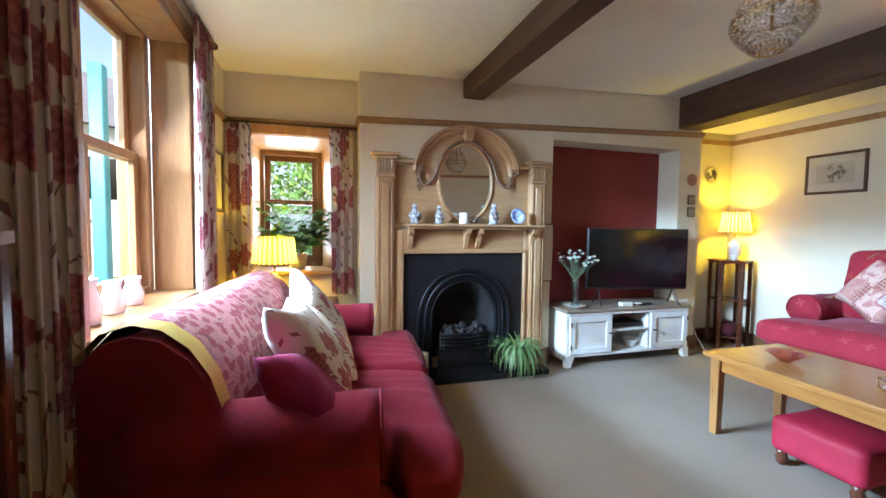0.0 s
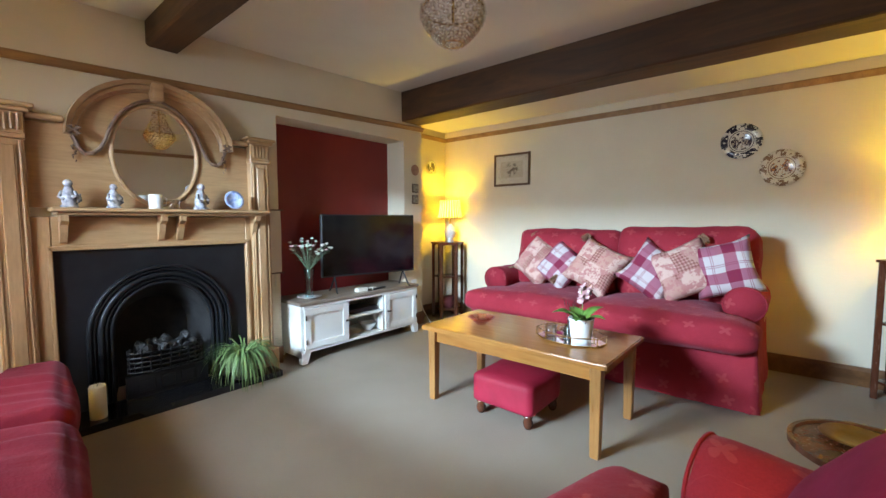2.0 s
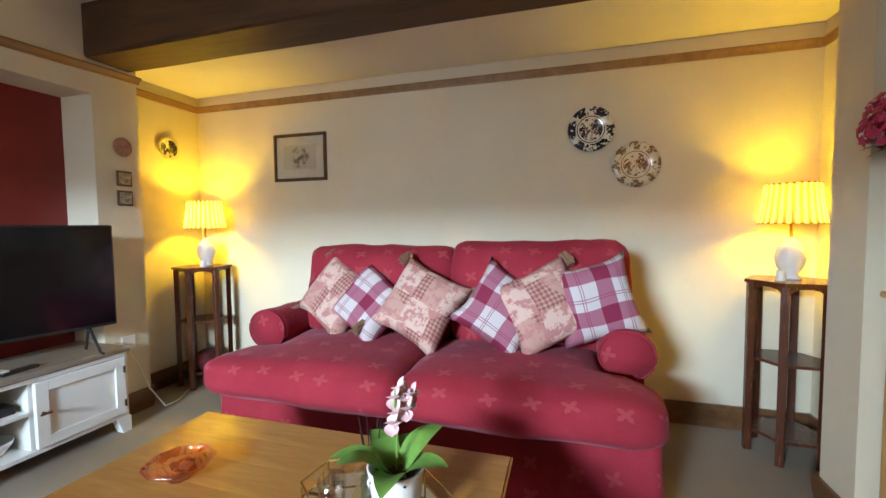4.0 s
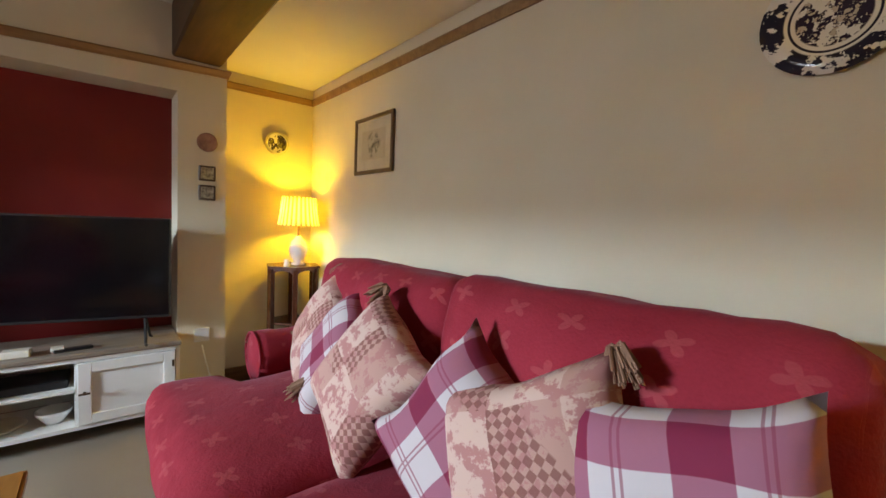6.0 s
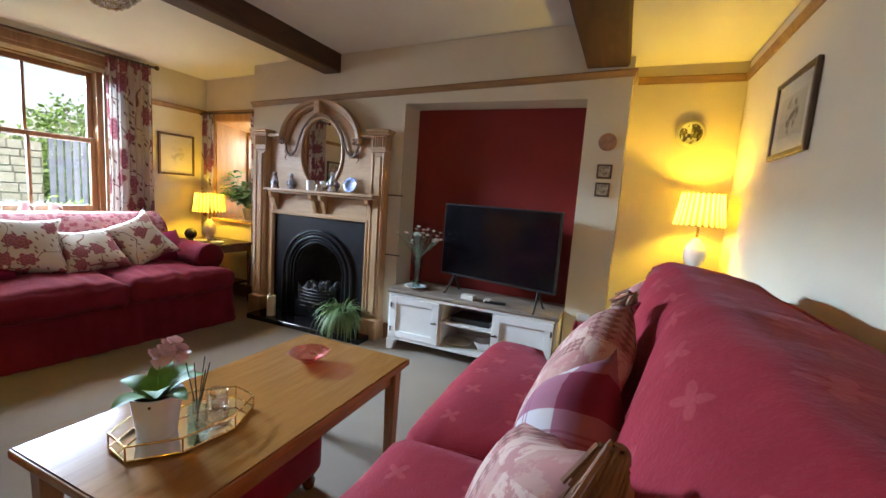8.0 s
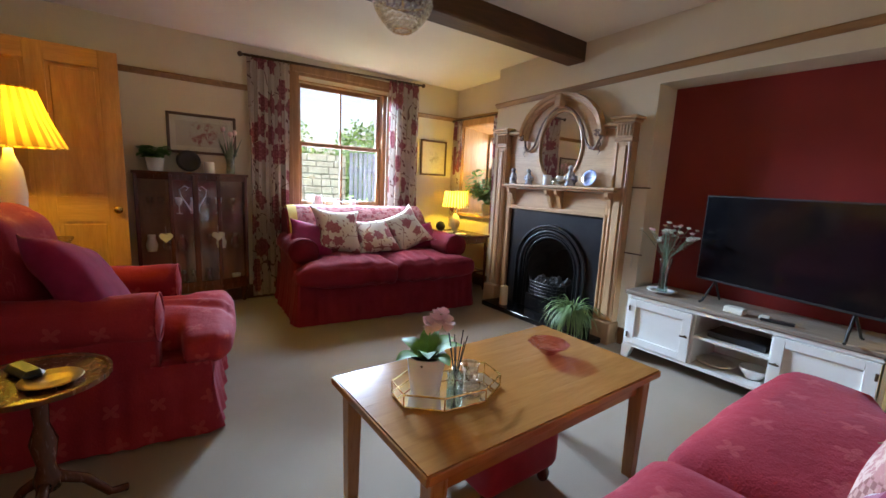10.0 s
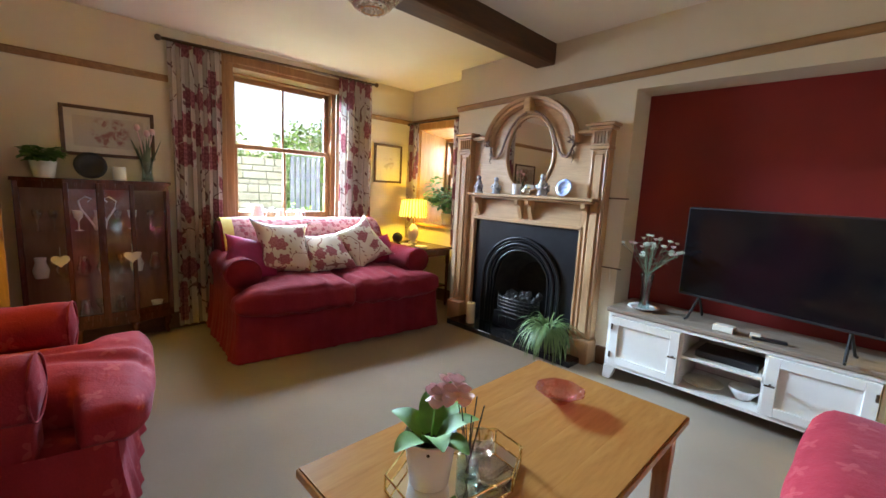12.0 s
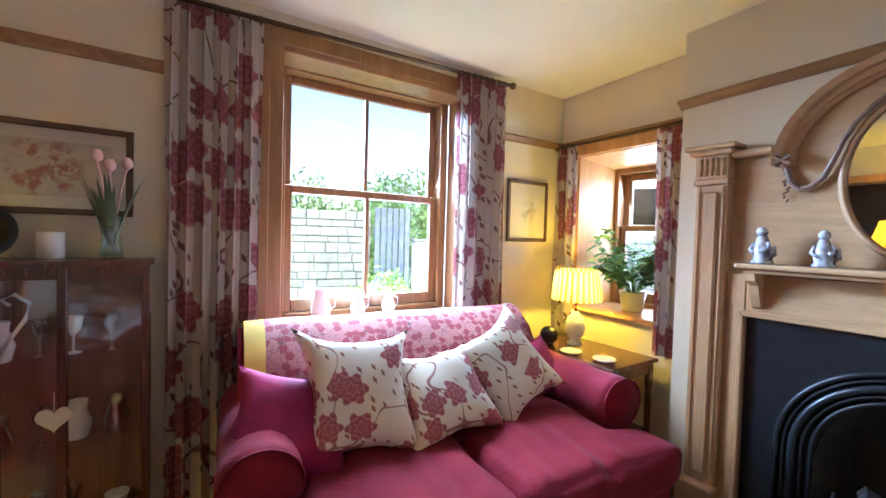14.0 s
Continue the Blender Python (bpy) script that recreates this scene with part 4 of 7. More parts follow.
# overmantel board with its round head, pierced by an oval
EZ, EXR, EZR = 1.487, 0.215, 0.288
outer = [(1.60, 1.168), (1.60, 1.60)]
arc_w = 0.385
arc0 = []
for i in range(31):
    a = math.pi * (1 - i / 30)
    arc0.append((FC + 0.385 * math.cos(a), 1.555 + 0.325 * math.sin(a)))
outer += [(1.70, 1.60)] + arc0[3:-3] + [(2.62, 1.60), (2.71, 1.60), (2.71, 1.168)]
bm = bmesh.new()
ov = [(FC + EXR * math.cos(2 * math.pi * i / 48), EZ + EZR * math.sin(2 * math.pi * i / 48)) for i in range(48)]
for y in (YB - 0.02,):
    a = [bm.verts.new((u, y, v)) for u, v in outer]
    b = [bm.verts.new((u, y, v)) for u, v in ov]
    ea = [bm.edges.new((a[i], a[(i + 1) % len(a)])) for i in range(len(a))]
    eb = [bm.edges.new((b[i], b[(i + 1) % 48])) for i in range(48)]
    bmesh.ops.triangle_fill(bm, use_beauty=True, use_dissolve=False, edges=ea + eb)
ex = bmesh.ops.extrude_face_region(bm, geom=bm.faces[:])
bmesh.ops.translate(bm, vec=(0, 0.018, 0), verts=[v for v in ex["geom"] if isinstance(v, bmesh.types.BMVert)])
bmesh.ops.recalc_face_normals(bm, faces=bm.faces[:])
part("overmantel", bm, pine_flat, sur)


def sweep(bm, path, profile, closed=False, y0=YB):
    """Moulding along a path in the wall's plane; profile rows (outwards, forwards)."""
    rows = []
    n = len(path)
    for i, (u, v) in enumerate(path):
        p0 = path[i - 1] if (i or closed) else path[i]
        p1 = path[(i + 1) % n] if (i < n - 1 or closed) else path[i]
        d = Vector((p1[0] - p0[0], p1[1] - p0[1])).normalized()
        nx, nz = -d.y, d.x
        rows.append([bm.verts.new((u + nx * o, y0 - f, v + nz * o)) for o, f in profile])
    k = len(profile)
    pairs = list(zip(rows, rows[1:])) + ([(rows[-1], rows[0])] if closed else [])
    for a, b in pairs:
        for j in range(k):
            bm.faces.new((a[j], a[(j + 1) % k], b[(j + 1) % k], b[j]))
    if not closed:
        bm.faces.new(rows[0])
        bm.faces.new(rows[-1])
    bmesh.ops.recalc_face_normals(bm, faces=bm.faces[:])


bm = bmesh.new()
sweep(bm, arc0, [(-0.026, 0.02), (-0.026, 0.034), (-0.016, 0.044), (-0.012, 0.056), (0.008, 0.062), (0.013, 0.078), (0.034, 0.090), (0.036, 0.02)])
for u0, u1 in ((1.602, FC - 0.418), (FC + 0.418, 2.708)):
    box(bm, u0, u1, YB - 0.07, YB - 0.02, 1.612, 1.642, 0.008)
part("arched_cornice", bm, pine_flat, sur, smooth=False)
bm = bmesh.new()
sweep(bm, ov, [(0.004, 0.016), (0.004, 0.028), (-0.004, 0.034), (-0.014, 0.030), (-0.02, 0.021)], True)
part("mirror_frame", bm, pine_flat, sur, smooth=True)
bm = bmesh.new()
c = [bm.verts.new((FC + 0.218 * math.cos(2 * math.pi * i / 48), YB - 0.012, EZ + 0.291 * math.sin(2 * math.pi * i / 48))) for i in range(48)]
bm.faces.new(c[::-1])
part("mirror", bm, mirror_mat, sur, "bevelled oval mirror glass")
for s in (-1, 1):
    bm = bmesh.new()
    x = FC + s * 0.385
    for k in range(9):
        t = k / 8
        tube(bm, [(x - s * 0.008 + s * 0.010 * math.sin(k * 2), YB - 0.03, 1.555 - 0.13 * t), (x + s * 0.008 * math.cos(k * 2), YB - 0.04, 1.543 - 0.13 * t)], 0.007 - 0.0005 * k, 6)
    for a0 in (40, 140, 220, 320):
        tube(bm, [(x, YB - 0.075, 1.575), (x + 0.034 * math.cos(radians(a0)), YB - 0.085, 1.575 + 0.028 * math.sin(radians(a0))), (x + 0.01 * math.cos(radians(a0)), YB - 0.078, 1.575 + 0.034 * math.sin(radians(a0)))], 0.008, 6)
    rope = [(0.385, 1.555), (0.365, 1.49), (0.338, 1.462), (0.305, 1.466), (0.27, 1.50), (0.244, 1.56), (0.222, 1.625), (0.19, 1.685), (0.15, 1.735), (0.105, 1.775), (0.055, 1.80), (0.02, 1.815)]
    tube(bm, [(FC + s * u, YB - 0.038 - 0.004 * (k % 2), v) for k, (u, v) in enumerate(rope)], [0.009, 0.012, 0.013, 0.012, 0.010, 0.009, 0.009, 0.009, 0.009, 0.009, 0.009, 0.008], 7)
    part("carved_swag", bm, rope_wood, sur)

part("keystone", bm_box(FC - 0.032, FC + 0.032, YB - 0.105, YB - 0.021, 1.80, 1.905, bevel=0.012, seg=2), pine_flat, sur, "carved keystone block")

soot = surface("soot", (0.010, 0.010, 0.011), (0.03, 0.028, 0.027), 14, 0.85, 0.001, 60)
grate = thing("fireplace_insert", "black cast iron arched fireplace insert with a coal grate", "fireplace", (0, 0, 0))
IX0, IX1, IZ = 1.678, 2.665, 0.937
IC = (IX0 + IX1) / 2


def arch(r, spring, n=28, base=0.045, sx=1.0):
    return [(IC - r * sx, base)] + [(IC + r * sx * math.cos(math.pi * (1 - i / n)), spring + r * math.sin(math.pi * (1 - i / n))) for i in range(n + 1)] + [(IC + r * sx, base)]


bm = bmesh.new()
a = [bm.verts.new((u, YB - 0.03, v)) for u, v in [(IX0, 0.045), (IX0, IZ), (IX1, IZ), (IX1, 0.045)]]
A = [bm.verts.new((u, YB - 0.03, v)) for u, v in arch(0.375, 0.45)]
loop = a[:3] + [a[3]] + A[::-1]
edges = [bm.edges.new((loop[i], loop[(i + 1) % len(loop)])) for i in range(len(loop))]
bmesh.ops.triangle_fill(bm, use_beauty=True, use_dissolve=False, edges=edges)
ex = bmesh.ops.extrude_face_region(bm, geom=bm.faces[:])
bmesh.ops.translate(bm, vec=(0, 0.029, 0), verts=[v for v in ex["geom"] if isinstance(v, bmesh.types.BMVert)])
bmesh.ops.recalc_face_normals(bm, faces=bm.faces[:])
part("slate_panel", bm, cast_iron, grate)
for r, f, w in ((0.372, 0.058, 0.020), (0.350, 0.048, 0.014), (0.322, 0.054, 0.026), (0.296, 0.042, 0.014), (0.27, 0.034, 0.018)):
    bm = bmesh.new()
    sweep(bm, arch(r, 0.45)[::-1], [(-w / 2, 0.01), (-w / 2, f - 0.008), (0, f), (w / 2, f - 0.008), (w / 2, 0.01)])
    part("arch_moulding", bm, cast_iron, grate, smooth=True)
bm = bmesh.new()
fr, bk = arch(0.368, 0.45), arch(0.20, 0.40)
ra = [bm.verts.new((u, YB - 0.02, v)) for u, v in fr]
rm = [bm.verts.new((IC + (u - IC) * 0.72, YB + 0.005, 0.045 + (v - 0.045) * 0.86)) for u, v in fr]
rb = [bm.verts.new((u, YB + 0.24, v)) for u, v in bk]
for p, q in ((ra, rm), (rm, rb)):
    for i in range(len(p) - 1):
        bm.faces.new((p[i], p[i + 1], q[i + 1], q[i]))
bm.faces.new(rb)
part("firebox", bm, soot, grate)
bm = bmesh.new()
for k in range(5):
    z = 0.20 + 0.028 * k
    pts = [(IC + 0.20 * math.cos(t), YB - 0.02 - 0.07 * math.sin(t), z) for t in [math.pi * i / 12 for i in range(13)]]
    tube(bm, pts, 0.006, 6)
for i in range(13):
    t = math.pi * i / 12
    tube(bm, [(IC + 0.20 * math.cos(t), YB - 0.02 - 0.07 * math.sin(t), 0.19), (IC + 0.20 * math.cos(t), YB - 0.02 - 0.07 * math.sin(t), 0.33 + 0.012 * (i % 2))], 0.005, 6)
part("grate", bm, cast_iron, grate)
bm = bmesh.new()
prism(bm, [(-0.22, 0.045), (-0.22, 0.18), (0.22, 0.18), (0.22, 0.045)], 0.0, 0.02, lambda u, v, d: (IC + u, YB - 0.055 + d, v))
for k in range(3):
    box(bm, IC - 0.16 + 0.11 * k, IC - 0.08 + 0.11 * k, YB - 0.062, YB - 0.056, 0.075, 0.15, 0.003)
part("ash_door", bm, cast_iron, grate)
rr = random.Random(4)
coal = surface("coal", (0.012, 0.012, 0.013), (0.05, 0.048, 0.046), 40, 0.6, 0.002, 90)
for i in range(34):
    bm = bmesh.new()
    bmesh.ops.create_icosphere(bm, subdivisions=1, radius=rr.uniform(0.02, 0.035))
    for v in bm.verts:
        v.co += noise.noise_vector(v.co * 60 + Vector((i, 0, 0))) * 0.012
    ob = part("coal", bm, coal, grate)
    ob.location = (IC + rr.uniform(-0.15, 0.15), YB + rr.uniform(-0.03, 0.12), 0.29 + rr.uniform(0, 0.055))
hearth = thing("hearth", "polished black stone hearth slab", "hearth", (0, 0, 0))
part("slab", bm_box(1.60, 2.80, 3.44, YB - 0.001, 0.0, 0.043, bevel=0.004), slate, hearth)
candle = thing("candle", "cream pillar candle standing on the black hearth", "candle", (1.80, 3.53, 0.043))
bm = bmesh.new()
lathe(bm, [(0.037, 0), (0.038, 0.01), (0.038, 0.17), (0.034, 0.178), (0.012, 0.172), (0.004, 0.171)], 20)
part("wax", bm, candle_wax, candle, smooth=True)
bm = bmesh.new()
tube(bm, [(0, 0, 0.17), (0.001, 0, 0.185)], 0.002, 6)
part("wick", bm, black_plastic, candle)


def leaf_blade(bm, base, dirv, length, width, droop, segs=7, twist=0.0):
    """A thin arching leaf."""
    p, d = Vector(base), Vector(dirv).normalized()
    rows = []
    for i in range(segs + 1):
        t = i / segs
        w = width * math.sin(math.pi * min(1, 0.12 + 0.88 * t) * 0.98) ** 0.8 if i else width * 0.3
        side = d.cross(Vector((0, 0, 1)))
        side = side.normalized() if side.length > 1e-3 else Vector((1, 0, 0))
        rows.append((bm.verts.new(p - side * w / 2), bm.verts.new(p + Vector((0, 0, -w * 0.15))), bm.verts.new(p + side * w / 2)))
        p = p + d * (length / segs)
        d = (d + Vector((0, 0, -droop / segs))).normalized()
    for a, b in zip(rows, rows[1:]):
        for k in range(2):
            bm.faces.new((a[k], a[k + 1], b[k + 1], b[k]))


def potted(name, label, at, pot_r, pot_h, pot_mat, kind, seed, n=60, L=0.3, group=""):
    p = thing(name, label, "plant", at)
    rr = random.Random(seed)
    bm = bmesh.new()
    lathe(bm, [(pot_r * 0.72, 0), (pot_r * 0.76, 0.006), (pot_r, pot_h), (pot_r * 0.93, pot_h), (pot_r * 0.9, pot_h - 0.012), (0.0001, pot_h - 0.014)], 24)
    part("pot", bm, pot_mat, p, smooth=True)
    bm = bmesh.new()
    for i in range(n):
        a = rr.uniform(0, 2 * math.pi)
        if kind == "spider":
            e = rr.uniform(0.5, 3.0)
            leaf_blade(bm, (0.2 * pot_r * math.cos(a), 0.2 * pot_r * math.sin(a), pot_h - 0.01), (math.cos(a), math.sin(a), e), rr.uniform(0.35, 1.0) * L, 0.010, rr.uniform(2.6, 5.6), 11)
        else:
            e = rr.uniform(0.5, 2.4)
            q = Vector((0.3 * pot_r * math.cos(a), 0.3 * pot_r * math.sin(a), pot_h - 0.01))
            top = q + Vector((math.cos(a), math.sin(a), e)).normalized() * rr.uniform(0.35, 1.0) * L
            tube(bm, [q, (q + top) / 2 + Vector((0, 0, 0.02)), top], 0.0018, 4)
            for k in range(6):
                b = rr.uniform(0, 6.28)
                leaf_blade(bm, q.lerp(top, rr.uniform(0.45, 1)), (math.cos(b), math.sin(b), rr.uniform(-0.2, 0.8)), rr.uniform(0.06, 0.10) * (0.6 + L), 0.045 * (0.6 + L), 1.0, 4)
    part("foliage", bm, leaf_pale if kind == "spider" else leaf_green, p, smooth=True)
    return p


potted("spider_plant", "arching spider plant in a black pot on the hearth", (2.57, 3.52, 0.043), 0.085, 0.14, black_plastic, "spider", 3, 330, 0.36)


# ---- mantel pieces ----
def ornament(name, label, at, build, mat, cat="ornament", rz=0, group=""):
    t = thing(name, label, cat, at, rz, group)
    bm = bmesh.new()
    build(bm)
    part("body", bm, mat, t, smooth=True)
    return t


def figurine(bm):
    lathe(bm, [(0.030, 0), (0.031, 0.008), (0.024, 0.014), (0.026, 0.04), (0.020, 0.07), (0.014, 0.088), (0.012, 0.092)], 14)
    bmesh.ops.create_icosphere(bm, subdivisions=2, radius=0.017, matrix=Matrix.Translation((0, -0.004, 0.105)))
    tube(bm, [(-0.02, -0.005, 0.07), (-0.03, -0.012, 0.045), (-0.012, -0.024, 0.035)], 0.007, 8)
    tube(bm, [(0.02, -0.005, 0.07), (0.03, -0.012, 0.05), (0.016, -0.026, 0.045)], 0.007, 8)
    tube(bm, [(0.02, 0.01, 0.01), (0.035, 0.0, 0.03), (0.032, 0.0, 0.06)], 0.009, 8)


MZ = 1.1665
for i, (x, s) in enumerate(((1.745, 1.2), (1.93, 1.1), (2.37, 1.35))):
    o = ornament("figurine", "blue and white china figurine on the mantel shelf", (x, 3.60, MZ), figurine, figurine_blue, "figurine", (-15, 10, 25)[i], "mantel ornaments")
    o.scale = (s, s, s)
ornament("mug", "white china mug on the mantel shelf", (2.13, 3.61, MZ), lambda bm: (lathe(bm, [(0.033, 0), (0.035, 0.004), (0.036, 0.085), (0.033, 0.085), (0.032, 0.008), (0.0001, 0.007)], 22), tube(bm, [(0.034, 0, 0.07), (0.055, 0, 0.062), (0.055, 0, 0.028), (0.034, 0, 0.02)], 0.004, 8)), white_ceramic, "mug")
ornament("glass_pot", "small glass pot on the mantel shelf", (2.225, 3.61, MZ), lambda bm: lathe(bm, [(0.034, 0), (0.036, 0.006), (0.032, 0.055), (0.028, 0.06), (0.024, 0.058), (0.026, 0.01), (0.0001, 0.009)], 20), crystal, "pot")


def plate_on(name, label, r, mat, place, group=""):
    """A dished plate lying in its own xy plane, front towards +z."""
    t = thing(name, label, "plate", (0, 0, 0), 0, group)
    t.matrix_world = place
    bm = bmesh.new()
    lathe(bm, [(r * 0.55, 0.0), (r * 0.6, 0.004), (r, 0.016), (r * 1.0, 0.019), (r * 0.66, 0.010), (r * 0.6, 0.006), (0.0001, 0.006)], 40)
    ob = part("dish", bm, mat, t, smooth=True)
    ob.scale = (1, 1, 1)
    return t


plate_on("plate", "small blue and white plate propped up on the mantel shelf", 0.062, plate_blue, pose(2.565, 3.585, MZ + 0.063, 75, 0, 0))

# ---- television, stand and what stands on it ----
stand = thing("tv_stand", "cream painted television stand with a greyed oak top and open shelves", "tv stand", (3.632, 3.52, 0))
W2, TOPZ, DD = 0.632, 0.477, 0.40
part("top", bm_box(-W2 - 0.012, W2 + 0.006, -0.012, DD, TOPZ - 0.028, TOPZ, bevel=0.006), stand_top_wood, stand, "greyed oak top")
for nm, q in (("side_panel", (-W2, -W2 + 0.02, 0.012, DD - 0.005, 0.05, TOPZ - 0.029)), ("side_panel", (W2 - 0.02, W2, 0.012, DD - 0.005, 0.05, TOPZ - 0.029)), ("divider", (-0.21, -0.19, 0.02, DD - 0.02, 0.106, TOPZ - 0.029)),
              ("divider", (0.19, 0.21, 0.02, DD - 0.02, 0.106, TOPZ - 0.029)), ("bottom_panel", (-W2 + 0.021, W2 - 0.021, 0.002, DD - 0.02, 0.085, 0.105)), ("back_panel", (-W2 + 0.021, W2 - 0.021, DD - 0.018, DD - 0.006, 0.106, TOPZ - 0.029)), ("top_rail", (-W2 + 0.021, W2 - 0.021, 0.0, 0.018, TOPZ - 0.05, TOPZ - 0.029))):
    part(nm, bm_box(*q, bevel=0.001), stand_paint, stand)
part("shelf", bm_box(-0.19, 0.19, 0.01, DD - 0.02, 0.275, 0.292, bevel=0.002), stand_paint, stand)
for s in (-1, 1):
    for y in (0.0, DD - 0.06):
        bm = bmesh.new()
        prism(bm, [(0, 0), (0.045, 0), (0.065, 0.06), (0.075, 0.085), (0, 0.085)], y, y + 0.05, lambda u, v, d: (s * (W2 - u), d, v))
        part("foot", bm, stand_paint, stand)
    x0, x1 = (-W2 + 0.022, -0.20) if s < 0 else (0.20, W2 - 0.022)
    door = part("door", bm_box(x0 + 0.003, x1 - 0.003, 0.002, 0.012, 0.11, TOPZ - 0.055, bevel=0.002), stand_paint, stand)
    for (a, b, c, d) in ((x0 + 0.003, x0 + 0.055, 0.11, TOPZ - 0.055), (x1 - 0.055, x1 - 0.003, 0.11, TOPZ - 0.055), (x0 + 0.055, x1 - 0.055, TOPZ - 0.105, TOPZ - 0.055), (x0 + 0.055, x1 - 0.055, 0.11, 0.16)):
        part("rail", bm_box(a, b, -0.010, 0.0015, c, d, bevel=0.002), stand_paint, door)
    bm = bmesh.new()
    hx = x1 - 0.028 if s < 0 else x0 + 0.028
    tube(bm, [(hx, -0.010, 0.275), (hx, -0.032, 0.275)], 0.006, 10)
    tube(bm, [(hx - 0.022, -0.034, 0.275), (hx + 0.022, -0.034, 0.275)], 0.005, 8)
    part("handle", bm, iron_rod, door, "dark metal handle")
    ox = x0 + 0.012 if s < 0 else x1 - 0.012
    for z in (0.17, TOPZ - 0.12):
        bm = bmesh.new()
        tube(bm, [(ox, -0.013, z - 0.018), (ox, -0.013, z + 0.018)], 0.006, 8)
        part("hinge", bm, iron_rod, door)

tv = thing("television", "black flat screen television, switched off, on the stand", "television", (3.777, 3.64, TOPZ), -13.0)
bm = bmesh.new()
box(bm, -0.458, 0.458, -0.012, 0.03, 0.135, 0.672, 0.006)
box(bm, -0.25, 0.25, 0.03, 0.055, 0.16, 0.45, 0.01)
part("casing", bm, black_plastic, tv)
part("screen", bm_box(-0.449, 0.449, -0.0135, -0.0125, 0.150, 0.663), screen_mat, tv, "dark glossy screen")
for s in (-1, 1):
    bm = bmesh.new()
    tube(bm, [(s * 0.34, 0.01, 0.14), (s * 0.355, -0.07, 0.012), (s * 0.36, -0.09, 0.007)], 0.007, 8)
    tube(bm, [(s * 0.34, 0.01, 0.14), (s * 0.35, 0.09, 0.012), (s * 0.355, 0.10, 0.007)], 0.007, 8)
    part("leg", bm, black_plastic, tv)


def vase_flowers(name, label, at, profile, glass_mat, n, L, spread, seed, blooms, leaf_mat, bloom_r, big=False):
    t = thing(name, label, "flowers", at)
    rr = random.Random(seed)
    bm = bmesh.new()
    inner = [(max(r - 0.003, 0.0001), z + 0.004) for r, z in profile]
    lathe(bm, [(profile[0][0], profile[0][1])] + profile[1:] + inner[::-1], 24)
    part("vase", bm, glass_mat, t, "clear glass vase", smooth=True)
    top = profile[-1][1]
    heads = []
    for i in range(n):
        bm = bmesh.new()
        a, e = rr.uniform(0, 6.283), rr.uniform(0.0, 1) ** 0.6 * spread
        foot = Vector((0.01 * math.cos(a + 3), 0.01 * math.sin(a + 3), 0.02))
        neck = Vector((0.3 * profile[-1][0] * math.cos(a), 0.3 * profile[-1][0] * math.sin(a), top))
        tip = neck + Vector((math.sin(e) * math.cos(a), math.sin(e) * math.sin(a), math.cos(e))) * L * rr.uniform(0.62, 1.0)
        tube(bm, [foot, neck, neck.lerp(tip, 0.6) + Vector((0, 0, 0.01)), tip], 0.0016 if not big else 0.003, 5)
        for k in range(7 if big else 3):
            b = rr.uniform(0, 6.28)
            leaf_blade(bm, neck.lerp(tip, rr.uniform(0.3, 0.95)), (math.cos(b), math.sin(b), rr.uniform(-0.1, 0.7)), rr.uniform(0.09, 0.15) if big else rr.uniform(0.03, 0.05), 0.045 if big else 0.008, 0.9, 5)
        heads.append(tip)
        part("stem", bm, leaf_mat, t, smooth=True)
    for i, h in enumerate(heads):
        bm = bmesh.new()
        r0 = bloom_r * rr.uniform(0.8, 1.15)
        if big:
            for k in range(46):
                z = 1 - 2 * (k + 0.5) / 46
                th = k * 2.4
                d = Vector((math.cos(th) * math.sqrt(1 - z * z), math.sin(th) * math.sqrt(1 - z * z), z))
                if d.z < -0.6:
                    continue
                c = h + d * r0
                u = d.cross(Vector((0.3, 0.2, 1))).normalized()
                w = d.cross(u)
                q = r0 * 0.30
                vs = [bm.verts.new(c + (u * math.cos(g) + w * math.sin(g)) * q * (1.0 if j % 2 == 0 else 0.55) + d * rr.uniform(-0.004, 0.006)) for j, g in enumerate([math.pi * 2 * j / 8 for j in range(8)])]
                cc = bm.verts.new(c + d * 0.004)
                for j in range(8):
                    bm.faces.new((vs[j], vs[(j + 1) % 8], cc))
        else:
            for k in range(9):
                g = 2.4 * k
                d = Vector((math.cos(g), math.sin(g), 0.4 + 0.15 * k))
                leaf_blade(bm, h, d, r0, r0 * 0.7, 0.6, 3)
        part("bloom", bm, blooms[i % len(blooms)], t, kind="stuff" if big else "")
    return t


white_petal = surface("white_petals", (0.62, 0.62, 0.52), (0.74, 0.74, 0.66), 40, 0.6)
pink_petal = surface("pale_pink_petals", (0.70, 0.42, 0.42), (0.80, 0.58, 0.57), 40, 0.6)
crimson_petal = surface("crimson_petals", (0.36, 0.015, 0.06), (0.52, 0.04, 0.12), 40, 0.6)
VP = [(0.034, 0), (0.036, 0.006), (0.028, 0.04), (0.030, 0.14), (0.044, 0.225)]
plate_on("saucer", "white saucer under the flower vase on the stand", 0.095, white_ceramic, pose(3.16, 3.66, TOPZ + 0.001))
vase_flowers("flower_vase", "small white carnations in a fluted glass vase", (3.16, 3.66, TOPZ + 0.009), VP, clear_glass, 30, 0.27, 0.85, 5, [white_petal, white_petal, pink_petal, white_petal], leaf_grey, 0.024)


def small_box(name, label, cat, at, size, mat, rz=0, bevel=0.004):
    t = thing(name, label, cat, at, rz)
    part("body", bm_box(-size[0] / 2, size[0] / 2, -size[1] / 2, size[1] / 2, 0, size[2], bevel=bevel), mat, t)
    return t


